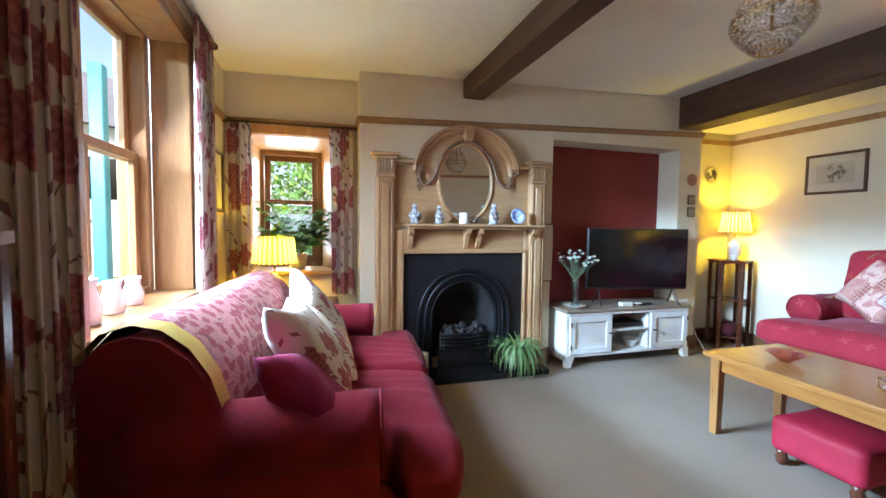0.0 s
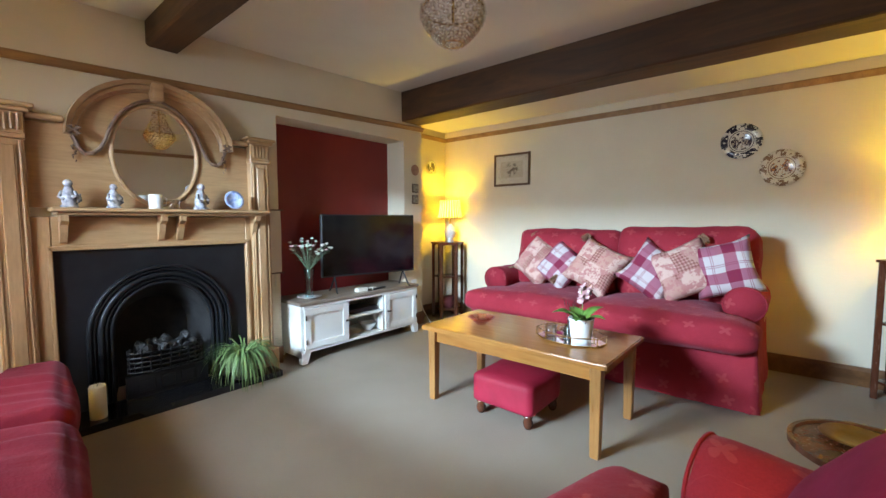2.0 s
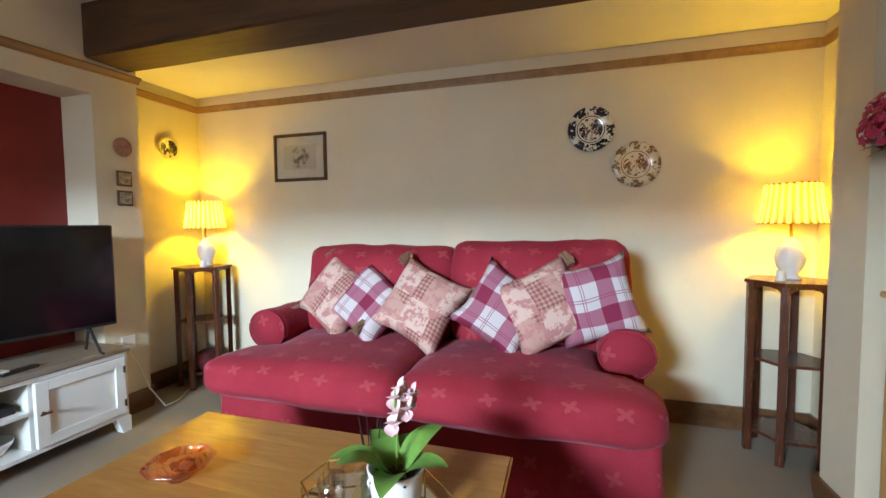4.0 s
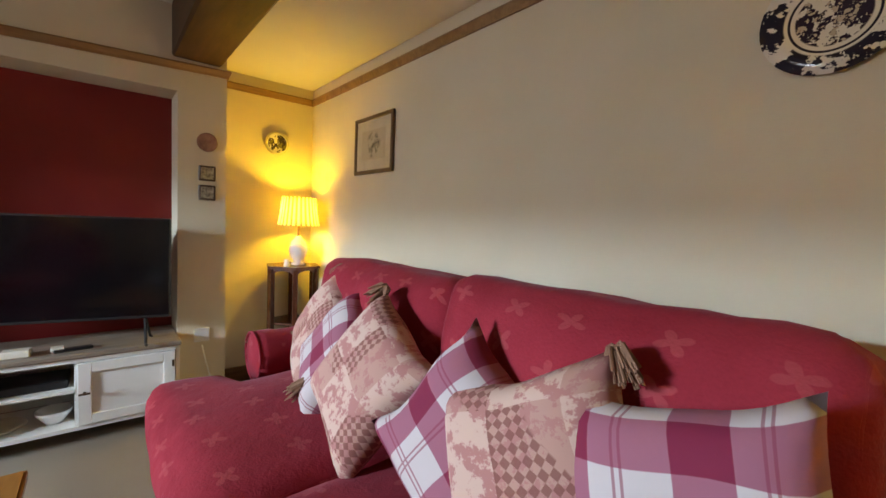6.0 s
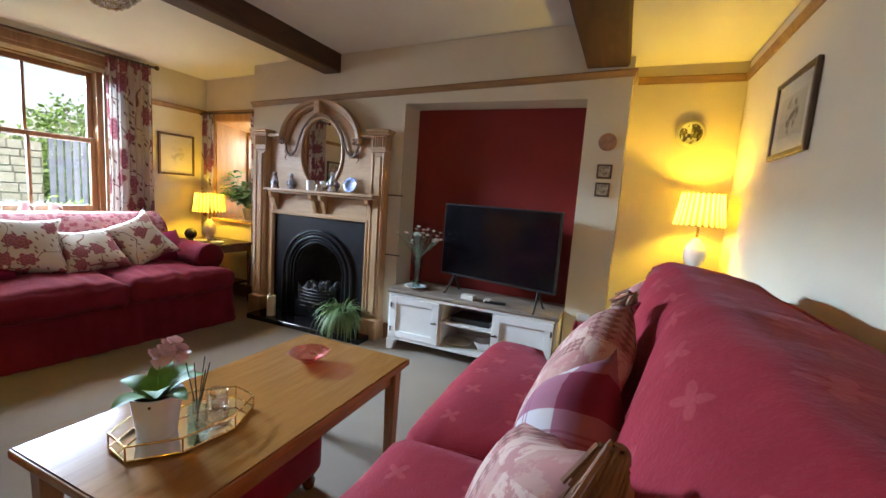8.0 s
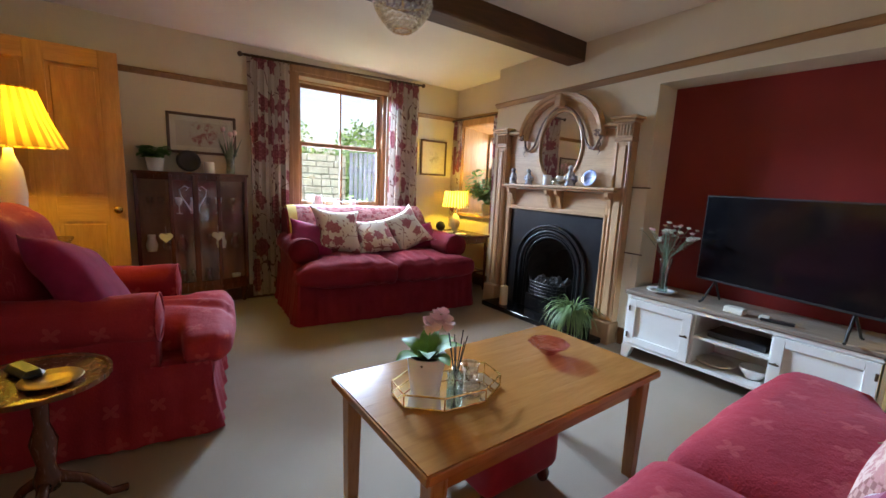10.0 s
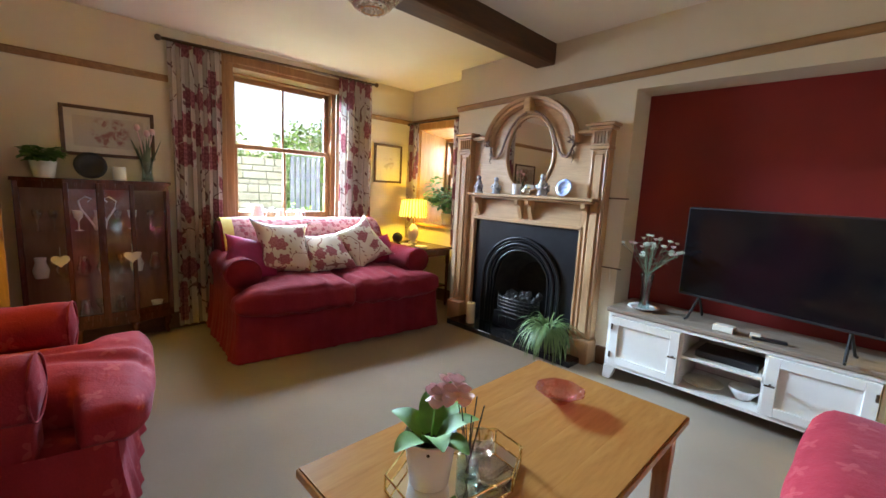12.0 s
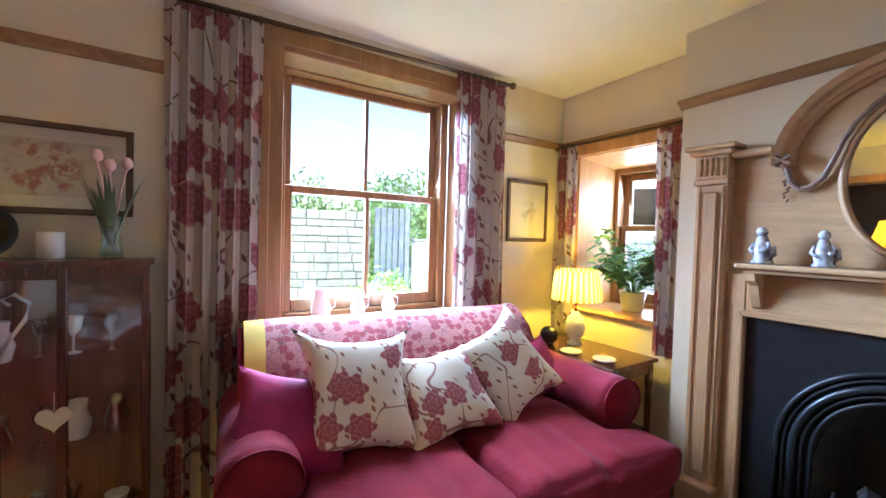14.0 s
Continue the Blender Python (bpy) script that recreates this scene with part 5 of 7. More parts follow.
small_box("box", "small cream box on the television stand", "box", (3.62, 3.585, TOPZ), (0.10, 0.06, 0.035), cream_ceramic, -5)
small_box("remote_control", "slim black remote control on the television stand", "remote control", (3.82, 3.585, TOPZ), (0.15, 0.04, 0.014), black_plastic, 8)
small_box("box", "small pale tin on the television stand", "box", (3.76, 3.60, TOPZ), (0.05, 0.05, 0.022), cream_ceramic, 4)
small_box("media_box", "slim black media box on the open shelf", "media player", (3.65, 3.68, 0.292), (0.30, 0.2, 0.04), black_plastic, -2)
ornament("bowl", "shallow cream dish on the lower shelf", (3.54, 3.66, 0.105), lambda bm: lathe(bm, [(0.05, 0), (0.055, 0.006), (0.105, 0.022), (0.103, 0.026), (0.05, 0.012), (0.0001, 0.011)], 28), cream_ceramic, "bowl")
ornament("bowl", "white china bowl on the lower shelf", (3.74, 3.65, 0.105), lambda bm: lathe(bm, [(0.035, 0), (0.04, 0.008), (0.07, 0.05), (0.074, 0.066), (0.069, 0.066), (0.035, 0.016), (0.0001, 0.014)], 28), white_ceramic, "bowl")

# ---- coffee table ----
ct = thing("coffee_table", "honey oak coffee table with square tapered legs", "coffee table", (3.465, 1.88, 0))
HX, HY, TZ = 0.292, 0.548, 0.460
for k in range(5):
    x0 = -HX + 2 * HX * k / 5
    ob = part("plank", bm_box(-HX / 5 + 0.0001, HX / 5 - 0.0001, -HY, HY, -0.024, 0), oak, ct)
    ob.location = (x0 + HX / 5, 0, TZ)
for a, b, c, d in ((-HX - 0.006, HX + 0.006, -HY - 0.008, -HY), (-HX - 0.006, HX + 0.006, HY, HY + 0.008), (-HX - 0.008, -HX, -HY, HY), (HX, HX + 0.008, -HY, HY)):
    part("edge", bm_box(a, b, c, d, TZ - 0.027, TZ - 0.003, bevel=0.003, seg=2), oak, ct)
for s in (-1, 1):
    part("apron", bm_box(s * 0.245 - 0.009, s * 0.245 + 0.009, -0.48, 0.48, TZ - 0.10, TZ - 0.025), oak, ct)
    part("apron", bm_box(-0.235, 0.235, s * 0.49 - 0.009, s * 0.49 + 0.009, TZ - 0.10, TZ - 0.025), oak, ct)
for sx in (-1, 1):
    for sy in (-1, 1):
        bm = bmesh.new()
        vs = box(bm, -0.027, 0.027, -0.027, 0.027, 0, TZ - 0.025, 0.004)
        for v in bm.verts:
            if v.co.z < 0.1:
                v.co.x *= 0.78
                v.co.y *= 0.78
        ob = part("leg", bm, oak_leg, ct)
        ob.location = (sx * 0.250, sy * 0.497, 0)

stool = thing("footstool", "crimson velvet footstool on dark turned feet under the coffee table", "footstool", (3.395, 1.90, 0), 0)
bm = bmesh.new()
soft_box(bm, 0, 0, 0.155, 0.37, 0.38, 0.17, 0.03, 9, (0, 0, 0.02), 0.003)
part("cushion", bm, stool_red, stool, smooth=True)
for sx in (-1, 1):
    for sy in (-1, 1):
        bm = bmesh.new()
        lathe(bm, [(0.014, 0), (0.022, 0.012), (0.027, 0.035), (0.02, 0.055), (0.028, 0.075)], 14, at=(sx * 0.145, sy * 0.15, 0))
        part("foot", bm, mahogany, stool, smooth=True)

# tray with an orchid, a diffuser and a candle glass
tray = thing("tray", "octagonal gilt tray with a mirrored base on the coffee table", "tray", (3.455, 1.615, TZ), -8)
oct_ = [(0.125 * math.cos(radians(22.5 + 45 * i)), 0.19 * math.sin(radians(22.5 + 45 * i))) for i in range(8)]
bm = bmesh.new()
prism(bm, oct_, 0.003, 0.007, lambda u, v, d: (u, v, d))
part("base", bm, mirror_mat, tray, "mirrored base")
bm = bmesh.new()
for z in (0.006, 0.046):
    tube(bm, [(u * 1.02, v * 1.02, z) for u, v in oct_], 0.0028, 6, True)
for i in range(8):
    tube(bm, [(oct_[i][0] * 1.02, oct_[i][1] * 1.02, 0.006), (oct_[i][0] * 1.02, oct_[i][1] * 1.02, 0.046)], 0.0026, 6)
part("rim", bm, brass, tray, "thin gilt rim")
TT = TZ + 0.0075
orchid = thing("orchid", "pale pink orchid in a ribbed white pot on the tray", "plant", (3.425, 1.545, TT))
bm = bmesh.new()
lathe(bm, [(0.046, 0), (0.049, 0.004), (0.064, 0.122), (0.065, 0.126), (0.060, 0.126), (0.056, 0.10), (0.0001, 0.099)], 48)
part("pot", bm, white_ceramic, orchid, smooth=True)
bm = bmesh.new()
rr = random.Random(9)
for i in range(150):
    tube(bm, [(rr.uniform(-0.04, 0.04), rr.uniform(-0.04, 0.04), 0.098), (rr.uniform(-0.05, 0.05), rr.uniform(-0.05, 0.05), 0.108 + rr.uniform(0, 0.008))], 0.004, 4)
part("bark", bm, soil, orchid)
for i in range(7):
    a = i * 2.4
    bm = bmesh.new()
    leaf_blade(bm, (0.01 * math.cos(a), 0.01 * math.sin(a), 0.105), (math.cos(a), math.sin(a), 1.3 + 0.5 * (i % 2)), rr.uniform(0.12, 0.16), 0.065, 1.7, 9)
    part("leaf", bm, leaf_green, orchid, smooth=True)
bm = bmesh.new()
stem = [(0, 0, 0.10), (0.01, 0.0, 0.19), (0.02, 0.01, 0.25), (0.05, 0.02, 0.275), (0.08, 0.02, 0.26)]
tube(bm, stem, 0.0025, 6)
part("stem", bm, leaf_green, orchid)
for q in ((0.015, 0.01, 0.235), (0.035, 0.02, 0.262), (0.06, 0.02, 0.274), (0.083, 0.02, 0.258), (0.03, -0.012, 0.242), (0.05, 0.0, 0.25), (0.0, 0.01, 0.22), (0.065, -0.01, 0.262)):
    bm = bmesh.new()
    for k in range(5):
        g = 2 * math.pi * k / 5
        d = Vector((math.cos(g), -0.4, math.sin(g)))
        leaf_blade(bm, q, d, 0.032, 0.034, 0.1, 4)
    part("bloom", bm, pink_petal, orchid, smooth=True)
diff = thing("reed_diffuser", "glass reed diffuser with dark reeds on the tray", "reed diffuser", (3.475, 1.63, TT))
bm = bmesh.new()
lathe(bm, [(0.026, 0), (0.028, 0.003), (0.028, 0.055), (0.012, 0.066), (0.012, 0.078), (0.009, 0.078), (0.009, 0.066), (0.024, 0.052), (0.024, 0.006), (0.0001, 0.005)], 24)
part("bottle", bm, clear_glass, diff, smooth=True)
bm = bmesh.new()
for i in range(7):
    a = i * 0.9
    tube(bm, [(0.004 * math.cos(a + 3), 0.004 * math.sin(a + 3), 0.008), (0.035 * math.cos(a), 0.03 * math.sin(a), 0.18 + 0.01 * (i % 3))], 0.0016, 5)
part("reeds", bm, black_plastic, diff, "dark reeds")
ornament("candle_glass", "small glass candle holder on the tray", (3.44, 1.72, TT), lambda bm: lathe(bm, [(0.03, 0), (0.032, 0.004), (0.034, 0.06), (0.031, 0.06), (0.029, 0.012), (0.0001, 0.011)], 24), crystal, "candle holder")
ornament("glass_bowl", "small cut glass bowl on the tray", (3.53, 1.66, TT), lambda bm: lathe(bm, [(0.025, 0), (0.03, 0.005), (0.05, 0.03), (0.047, 0.032), (0.026, 0.008), (0.0001, 0.007)], 24, pleat=0.02, pleats=12), crystal, "bowl")
rose_glass = pane_glass("rose_glass", 0.22, (0.92, 0.58, 0.64, 1))
ornament("glass_dish", "scalloped rose glass dish on the coffee table", (3.42, 2.17, TZ), lambda bm: lathe(bm, [(0.028, 0), (0.03, 0.006), (0.07, 0.035), (0.085, 0.045), (0.082, 0.048), (0.03, 0.012), (0.0001, 0.01)], 48, pleat=0.03, pleats=8), rose_glass, "dish")


# ---- corner plant stands with lamps ----
def plant_stand(label, at, rz):
    t = thing("plant_stand", label, "side table", at, rz, "dark corner tables")
    H, R = 0.855, 0.185
    hexa = [(math.cos(radians(60 * i)), math.sin(radians(60 * i))) for i in range(6)]
    bm = bmesh.new()
    prism(bm, [(R * 1.04 * u, R * 1.04 * v) for u, v in hexa], H - 0.016, H, lambda u, v, d: (u, v, d))
    part("top", bm, mahogany, t)
    for z in (0.10, 0.46):
        bm = bmesh.new()
        prism(bm, [(R * 0.84 * u, R * 0.84 * v) for u, v in hexa], z, z + 0.014, lambda u, v, d: (u, v, d))
        part("shelf", bm, mahogany, t)
    for i, (u, v) in enumerate(hexa):
        bm = bmesh.new()
        box(bm, -0.016, 0.016, -0.016, 0.016, 0, H - 0.016, 0.003)
        ob = part("leg", bm, mahogany, t)
        ob.location, ob.rotation_euler = (R * 0.88 * u, R * 0.88 * v, 0), (0, 0, radians(60 * i))
        u2, v2 = hexa[(i + 1) % 6]
        a, b = Vector((u, v, 0)) * R * 0.88, Vector((u2, v2, 0)) * R * 0.88
        bm = bmesh.new()
        arc = [(0.0, -0.075), (0.012, -0.04), (0.03, -0.02), (0.06, -0.012), (0.10, -0.012), (0.13, -0.02), (0.148, -0.04), (0.16, -0.075), (0.16, 0), (0, 0)]
        d = (b - a)
        L = d.length
        nrm = Vector((d.y, -d.x, 0)).normalized() * 0.005
        ps = [(a + d * (p / 0.16), q) for p, q in arc]
        va = [bm.verts.new(p + nrm + Vector((0, 0, H - 0.017 + q))) for p, q in ps]
        vb = [bm.verts.new(p - nrm + Vector((0, 0, H - 0.017 + q))) for p, q in ps]
        bm.faces.new(va)
        bm.faces.new(vb[::-1])
        for k in range(len(va)):
            bm.faces.new((va[k], vb[k], vb[(k + 1) % len(va)], va[(k + 1) % len(va)]))
        part("apron", bm, mahogany, t)
    return t


plant_stand("dark mahogany hexagonal stand in the yellow lit corner", (4.955, 3.71, 0), 15)
plant_stand("dark mahogany hexagonal stand with two shelves beside the pier", (4.955, 0.145, 0), 30)


def lamp(label, at, base_h, base_r, shade_r0, shade_r1, shade_h, shade_z, base_mat, shade_mat, pleats=26, group="table lamps"):
    t = thing("table_lamp", label, "lamp", at, 0, group)
    bm = bmesh.new()
    b = base_r
    lathe(bm, [(b * 0.72, 0), (b * 0.74, 0.01), (b * 0.45, 0.022), (b * 0.85, base_h * 0.3), (b, base_h * 0.52), (b * 0.82, base_h * 0.78), (b * 0.38, base_h * 0.93), (b * 0.3, base_h)], 28)
    part("base", bm, base_mat, t, "glazed pottery base", smooth=True)
    bm = bmesh.new()
    tube(bm, [(0, 0, base_h), (0, 0, shade_z + shade_h * 0.35)], 0.008, 10)
    for k in range(3):
        a = 2.1 * k
        tube(bm, [(0, 0, shade_z + shade_h * 0.3), (shade_r0 * 0.95 * math.cos(a), shade_r0 * 0.95 * math.sin(a), shade_z + shade_h * 0.97)], 0.0015, 4)
    part("fitting", bm, brass, t)
    bm = bmesh.new()
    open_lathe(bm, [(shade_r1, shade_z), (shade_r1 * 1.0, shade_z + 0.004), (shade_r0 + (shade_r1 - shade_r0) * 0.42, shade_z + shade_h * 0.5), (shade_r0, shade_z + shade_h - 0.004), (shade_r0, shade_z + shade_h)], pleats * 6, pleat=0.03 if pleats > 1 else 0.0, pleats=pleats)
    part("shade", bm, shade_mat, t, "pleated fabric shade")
    for r, z in ((shade_r1, shade_z), (shade_r0, shade_z + shade_h)):
        bm = bmesh.new()
        tube(bm, [((r + 0.002) * math.cos(a), (r + 0.002) * math.sin(a), z) for a in [2 * math.pi * i / 48 for i in range(48)]], 0.004, 6, True)
        part("trim", bm, shade_mat, t)
    return t


lamp("lit table lamp, white pottery base, pleated shade, in the corner", (4.985, 3.70, 0.856), 0.20, 0.062, 0.108, 0.132, 0.187, 0.275, white_ceramic, shade_cream)
lamp("lit table lamp, white pottery base, pleated shade, beside the pier", (4.985, 0.14, 0.856), 0.20, 0.062, 0.106, 0.130, 0.185, 0.27, white_ceramic, shade_cream)
lamp("table lamp with a pleated drum shade, lit, beside the crimson sofa", (0.78, 3.70, 0.606), 0.20, 0.06, 0.125, 0.145, 0.175, 0.275, cream_ceramic, shade_cream, 28)
lamp("lit tall lamp with an ochre shade behind the armchair", (1.58, 0.32, 0.75), 0.46, 0.055, 0.12, 0.215, 0.27, 0.47, white_ceramic, shade_yellow, 8)
for x, y in ((4.88, 3.62), (4.88, 0.22)):
    ornament("trinket", "little white china trinket on the dark corner stand", (x, y, 0.856), lambda bm: lathe(bm, [(0.018, 0), (0.022, 0.01), (0.014, 0.03), (0.02, 0.045), (0.0001, 0.05)], 14), white_ceramic, "ornament", group="trinkets")


def leg_table(name, label, at, rz, w, d, h, mat, leg=0.035, shelf=None):
    t = thing(name, label, "side table", at, rz)
    part("top", bm_box(-w / 2, w / 2, -d / 2, d / 2, h - 0.022, h, bevel=0.006), mat, t)
    bm = bmesh.new()
    for s in (-1, 1):
        box(bm, -w / 2 + 0.05, w / 2 - 0.05, s * (d / 2 - 0.035) - 0.008, s * (d / 2 - 0.035) + 0.008, h - 0.085, h - 0.022)
        box(bm, s * (w / 2 - 0.035) - 0.008, s * (w / 2 - 0.035) + 0.008, -d / 2 + 0.05, d / 2 - 0.05, h - 0.085, h - 0.022)
    part("apron", bm, mat, t)
    for sx in (-1, 1):
        for sy in (-1, 1):
            bm = bmesh.new()
            lathe(bm, [(leg * 0.3, 0), (leg * 0.42, 0.02), (leg * 0.35, 0.1), (leg * 0.5, h * 0.6), (leg * 0.4, h * 0.7), (leg * 0.6, h * 0.76), (leg * 0.6, h - 0.022)], 12)
            ob = part("leg", bm, mat, t, smooth=True)
            ob.location = (sx * (w / 2 - 0.035), sy * (d / 2 - 0.035), 0)
    if shelf:
        part("shelf", bm_box(-w / 2 + 0.04, w / 2 - 0.04, -d / 2 + 0.04, d / 2 - 0.04, shelf, shelf + 0.016), mat, t)
    return t


leg_table("side_table", "dark wooden side table beside the crimson sofa", (0.90, 3.66, 0), 0, 0.62, 0.42, 0.606, mahogany, shelf=0.2)
leg_table("lamp_table", "dark wooden lamp table behind the armchair", (1.56, 0.31, 0), 0, 0.34, 0.40, 0.75, mahogany)
ornament("speaker", "round black smart speaker on the side table", (0.70, 3.56, 0.606), lambda bm: bmesh.ops.create_uvsphere(bm, u_segments=24, v_segments=14, radius=0.055, matrix=Matrix.Translation((0, 0, 0.053))), black_plastic, "speaker")
ornament("dish", "small pale dish on the side table", (0.90, 3.52, 0.606), lambda bm: lathe(bm, [(0.035, 0), (0.06, 0.012), (0.058, 0.016), (0.03, 0.006), (0.0001, 0.005)], 24), cream_ceramic, "dish")
ornament("dish", "small dark dish on the side table", (1.10, 3.54, 0.606), lambda bm: lathe(bm, [(0.035, 0), (0.06, 0.016), (0.058, 0.02), (0.03, 0.006), (0.0001, 0.005)], 24), cream_ceramic, "dish")

round_table = thing("tripod_table", "small round dark table on a tripod foot beside the armchair", "side table", (2.83, 0.54, 0))
bm = bmesh.new()
lathe(bm, [(0.165, 0.49), (0.18, 0.496), (0.18, 0.512), (0.17, 0.512), (0.165, 0.506), (0.0001, 0.506)], 40)
part("top", bm, mahogany, round_table, smooth=False)
bm = bmesh.new()
lathe(bm, [(0.03, 0.14), (0.035, 0.18), (0.022, 0.22), (0.035, 0.3), (0.018, 0.36), (0.022, 0.42), (0.04, 0.49)], 18)
part("pedestal", bm, mahogany, round_table, smooth=True)
for k in range(3):
    a = radians(120 * k + 110)
    bm = bmesh.new()
    tube(bm, [(0.02 * math.cos(a), 0.02 * math.sin(a), 0.17), (0.09 * math.cos(a), 0.09 * math.sin(a), 0.12), (0.15 * math.cos(a), 0.15 * math.sin(a), 0.03), (0.20 * math.cos(a), 0.20 * math.sin(a), 0.016)], [0.018, 0.015, 0.013, 0.014], 10)
    part("leg", bm, mahogany, round_table, smooth=True)
small_box("spectacle_case", "black spectacle case on the round table", "case", (2.79, 0.51, 0.507), (0.13, 0.055, 0.03), black_plastic, 30, 0.012)
old_brass = surface("old_brass", (0.16, 0.09, 0.03), (0.24, 0.14, 0.05), 20, 0.4, 0, 80, 0.9)
brass_dish = ornament("brass_dish", "shallow brass dish on the round table", (2.88, 0.58, 0.507), lambda bm: lathe(bm, [(0.04, 0), (0.075, 0.012), (0.073, 0.015), (0.04, 0.004), (0.0001, 0.003)], 28), old_brass, "dish")

# ---- display cabinet ----
walnut_back = wood("walnut_back", (0.17, 0.08, 0.042), (0.28, 0.14, 0.08), "z", 0.35, 9)
cab = thing("display_cabinet", "dark mahogany glazed display cabinet filled with glassware", "display cabinet", (0.462, 1.182, 0))
CW, CD, CZ0, CZ1 = 0.395, 0.165, 0.20, 1.106
bm = bmesh.new()
prism(bm, [(0, -CW - 0.012), (0.085, -CW - 0.012), (CD + 0.015, -0.175), (CD + 0.015, 0.175), (0.085, CW + 0.012), (0, CW + 0.012)], CZ1, CZ1 + 0.022, lambda u, v, d: (u, v, d))
part("top", bm, mahogany, cab)
bm = bmesh.new()
prism(bm, [(0, -CW), (0.08, -CW), (CD, -0.17), (CD, 0.17), (0.08, CW), (0, CW)], CZ0 - 0.05, CZ0, lambda u, v, d: (u, v, d))
part("plinth", bm, mahogany, cab)
part("back_panel", bm_box(0.0, 0.012, -CW, CW, CZ0, CZ1), walnut_back, cab)
posts = [(0.012, -CW + 0.012), (0.07, -CW + 0.012), (CD - 0.012, -0.165), (CD - 0.012, 0.165), (0.07, CW - 0.012), (0.012, CW - 0.012)]
for x, y in posts:
    part("post", bm_box(x - 0.013, x + 0.013, y - 0.013, y + 0.013, CZ0, CZ1, bevel=0.003), mahogany, cab)
for (xa, ya), (xb, yb) in zip(posts, posts[1:]):
    d = Vector((xb - xa, yb - ya, 0))
    n_ = Vector((d.y, -d.x, 0)).normalized() * 0.002
    bm = bmesh.new()
    q = [Vector((xa, ya, 0)), Vector((xb, yb, 0))]
    v = [bm.verts.new(p + n_ * s + Vector((0, 0, z))) for s in (-1, 1) for p, z in ((q[0], CZ0 + 0.04), (q[1], CZ0 + 0.04), (q[1], CZ1 - 0.04), (q[0], CZ1 - 0.04))]
    for f in ((0, 1, 2, 3), (7, 6, 5, 4), (0, 4, 5, 1), (1, 5, 6, 2), (2, 6, 7, 3), (3, 7, 4, 0)):
        bm.faces.new([v[i] for i in f])
    part("glass_panel", bm, window_glass, cab)
    for z in (CZ0, CZ1 - 0.04):
        bm = bmesh.new()
        vv = [bm.verts.new(p + n_ * s + Vector((0, 0, zz))) for s in (-4, 4) for p, zz in ((q[0], z), (q[1], z), (q[1], z + 0.04), (q[0], z + 0.04))]
        for f in ((0, 1, 2, 3), (7, 6, 5, 4), (0, 4, 5, 1), (1, 5, 6, 2), (2, 6, 7, 3), (3, 7, 4, 0)):
            bm.faces.new([vv[i] for i in f])
        part("rail", bm, mahogany, cab)
part("door_stile", bm_box(CD - 0.02, CD, -0.02, 0.02, CZ0, CZ1, bevel=0.003), mahogany, cab)
for z in (0.49, 0.79):
    bm = bmesh.new()
    prism(bm, [(0.013, -CW + 0.03), (0.06, -CW + 0.03), (CD - 0.03, -0.145), (CD - 0.03, 0.145), (0.06, CW - 0.03), (0.013, CW - 0.03)], z, z + 0.006, lambda u, v, d: (u, v, d))
    part("glass_shelf", bm, window_glass, cab, "glass shelf")
for x, y, a in ((CD - 0.04, -0.145, -30), (CD - 0.04, 0.145, 30), (0.045, -CW + 0.05, -70), (0.045, CW - 0.05, 70)):
    bm = bmesh.new()
    c, s = math.cos(radians(a)), math.sin(radians(a))
    tube(bm, [(x, y, 0.16), (x + 0.018 * c, y + 0.018 * s, 0.12), (x + 0.004 * c, y + 0.004 * s, 0.05), (x + 0.012 * c, y + 0.012 * s, 0.018), (x + 0.022 * c, y + 0.022 * s, 0.012)], [0.028, 0.027, 0.013, 0.014, 0.012], 10)
    part("leg", bm, mahogany, cab, smooth=True)
rr = random.Random(12)
GP = [(0.022, 0), (0.023, 0.003), (0.004, 0.008), (0.004, 0.06), (0.022, 0.085), (0.028, 0.13), (0.026, 0.13), (0.018, 0.085), (0.0001, 0.075)]
JP = [(0.03, 0), (0.032, 0.004), (0.042, 0.05), (0.026, 0.10), (0.03, 0.13), (0.027, 0.13), (0.023, 0.1), (0.038, 0.05), (0.0001, 0.01)]
CP = [(0.02, 0), (0.022, 0.004), (0.036, 0.05), (0.038, 0.06), (0.035, 0.06), (0.018, 0.008), (0.0001, 0.008)]
for z, rowp in ((0.201, CP), (0.497, JP), (0.797, GP)):
    for i in range(7):
        y = -0.30 + 0.10 * i + rr.uniform(-0.015, 0.015)
        x = rr.uniform(0.045, 0.055) if abs(y) > 0.15 else rr.uniform(0.055, 0.105)
        pick = rr.choice([rowp, GP, JP])
        nm, lb = ("wine_glass", "stemmed wine glass in the display cabinet") if pick is GP else ("glass_jug", "cut glass jug in the display cabinet") if pick is JP else ("china_cup", "pale china cup in the display cabinet")
        t = thing(nm, lb, "glassware" if pick is not CP else "cup", (0.462 + x, 1.17 + y, z), 0, "cabinet glassware")
        bm = bmesh.new()
        lathe(bm, pick, 16)
        part("body", bm, white_ceramic if (pick is CP or rr.random() < 0.12) else crystal, t, smooth=True)
CT = 1.1285
scroll = thing("scroll_ornament", "white wire double scroll ornament hanging inside the cabinet glass", "ornament", (0.462 + CD - 0.035, 1.17, 0.82), 90)
for s in (-1, 1):
    bm = bmesh.new()
    tube(bm, [(s * 0.02, 0, 0.0), (s * 0.05, 0, 0.06), (s * 0.085, 0, 0.12), (s * 0.095, 0, 0.17), (s * 0.06, 0, 0.20), (s * 0.03, 0, 0.185), (s * 0.05, 0, 0.165)], 0.006, 8)
    part("scroll", bm, white_ceramic, scroll, smooth=True)
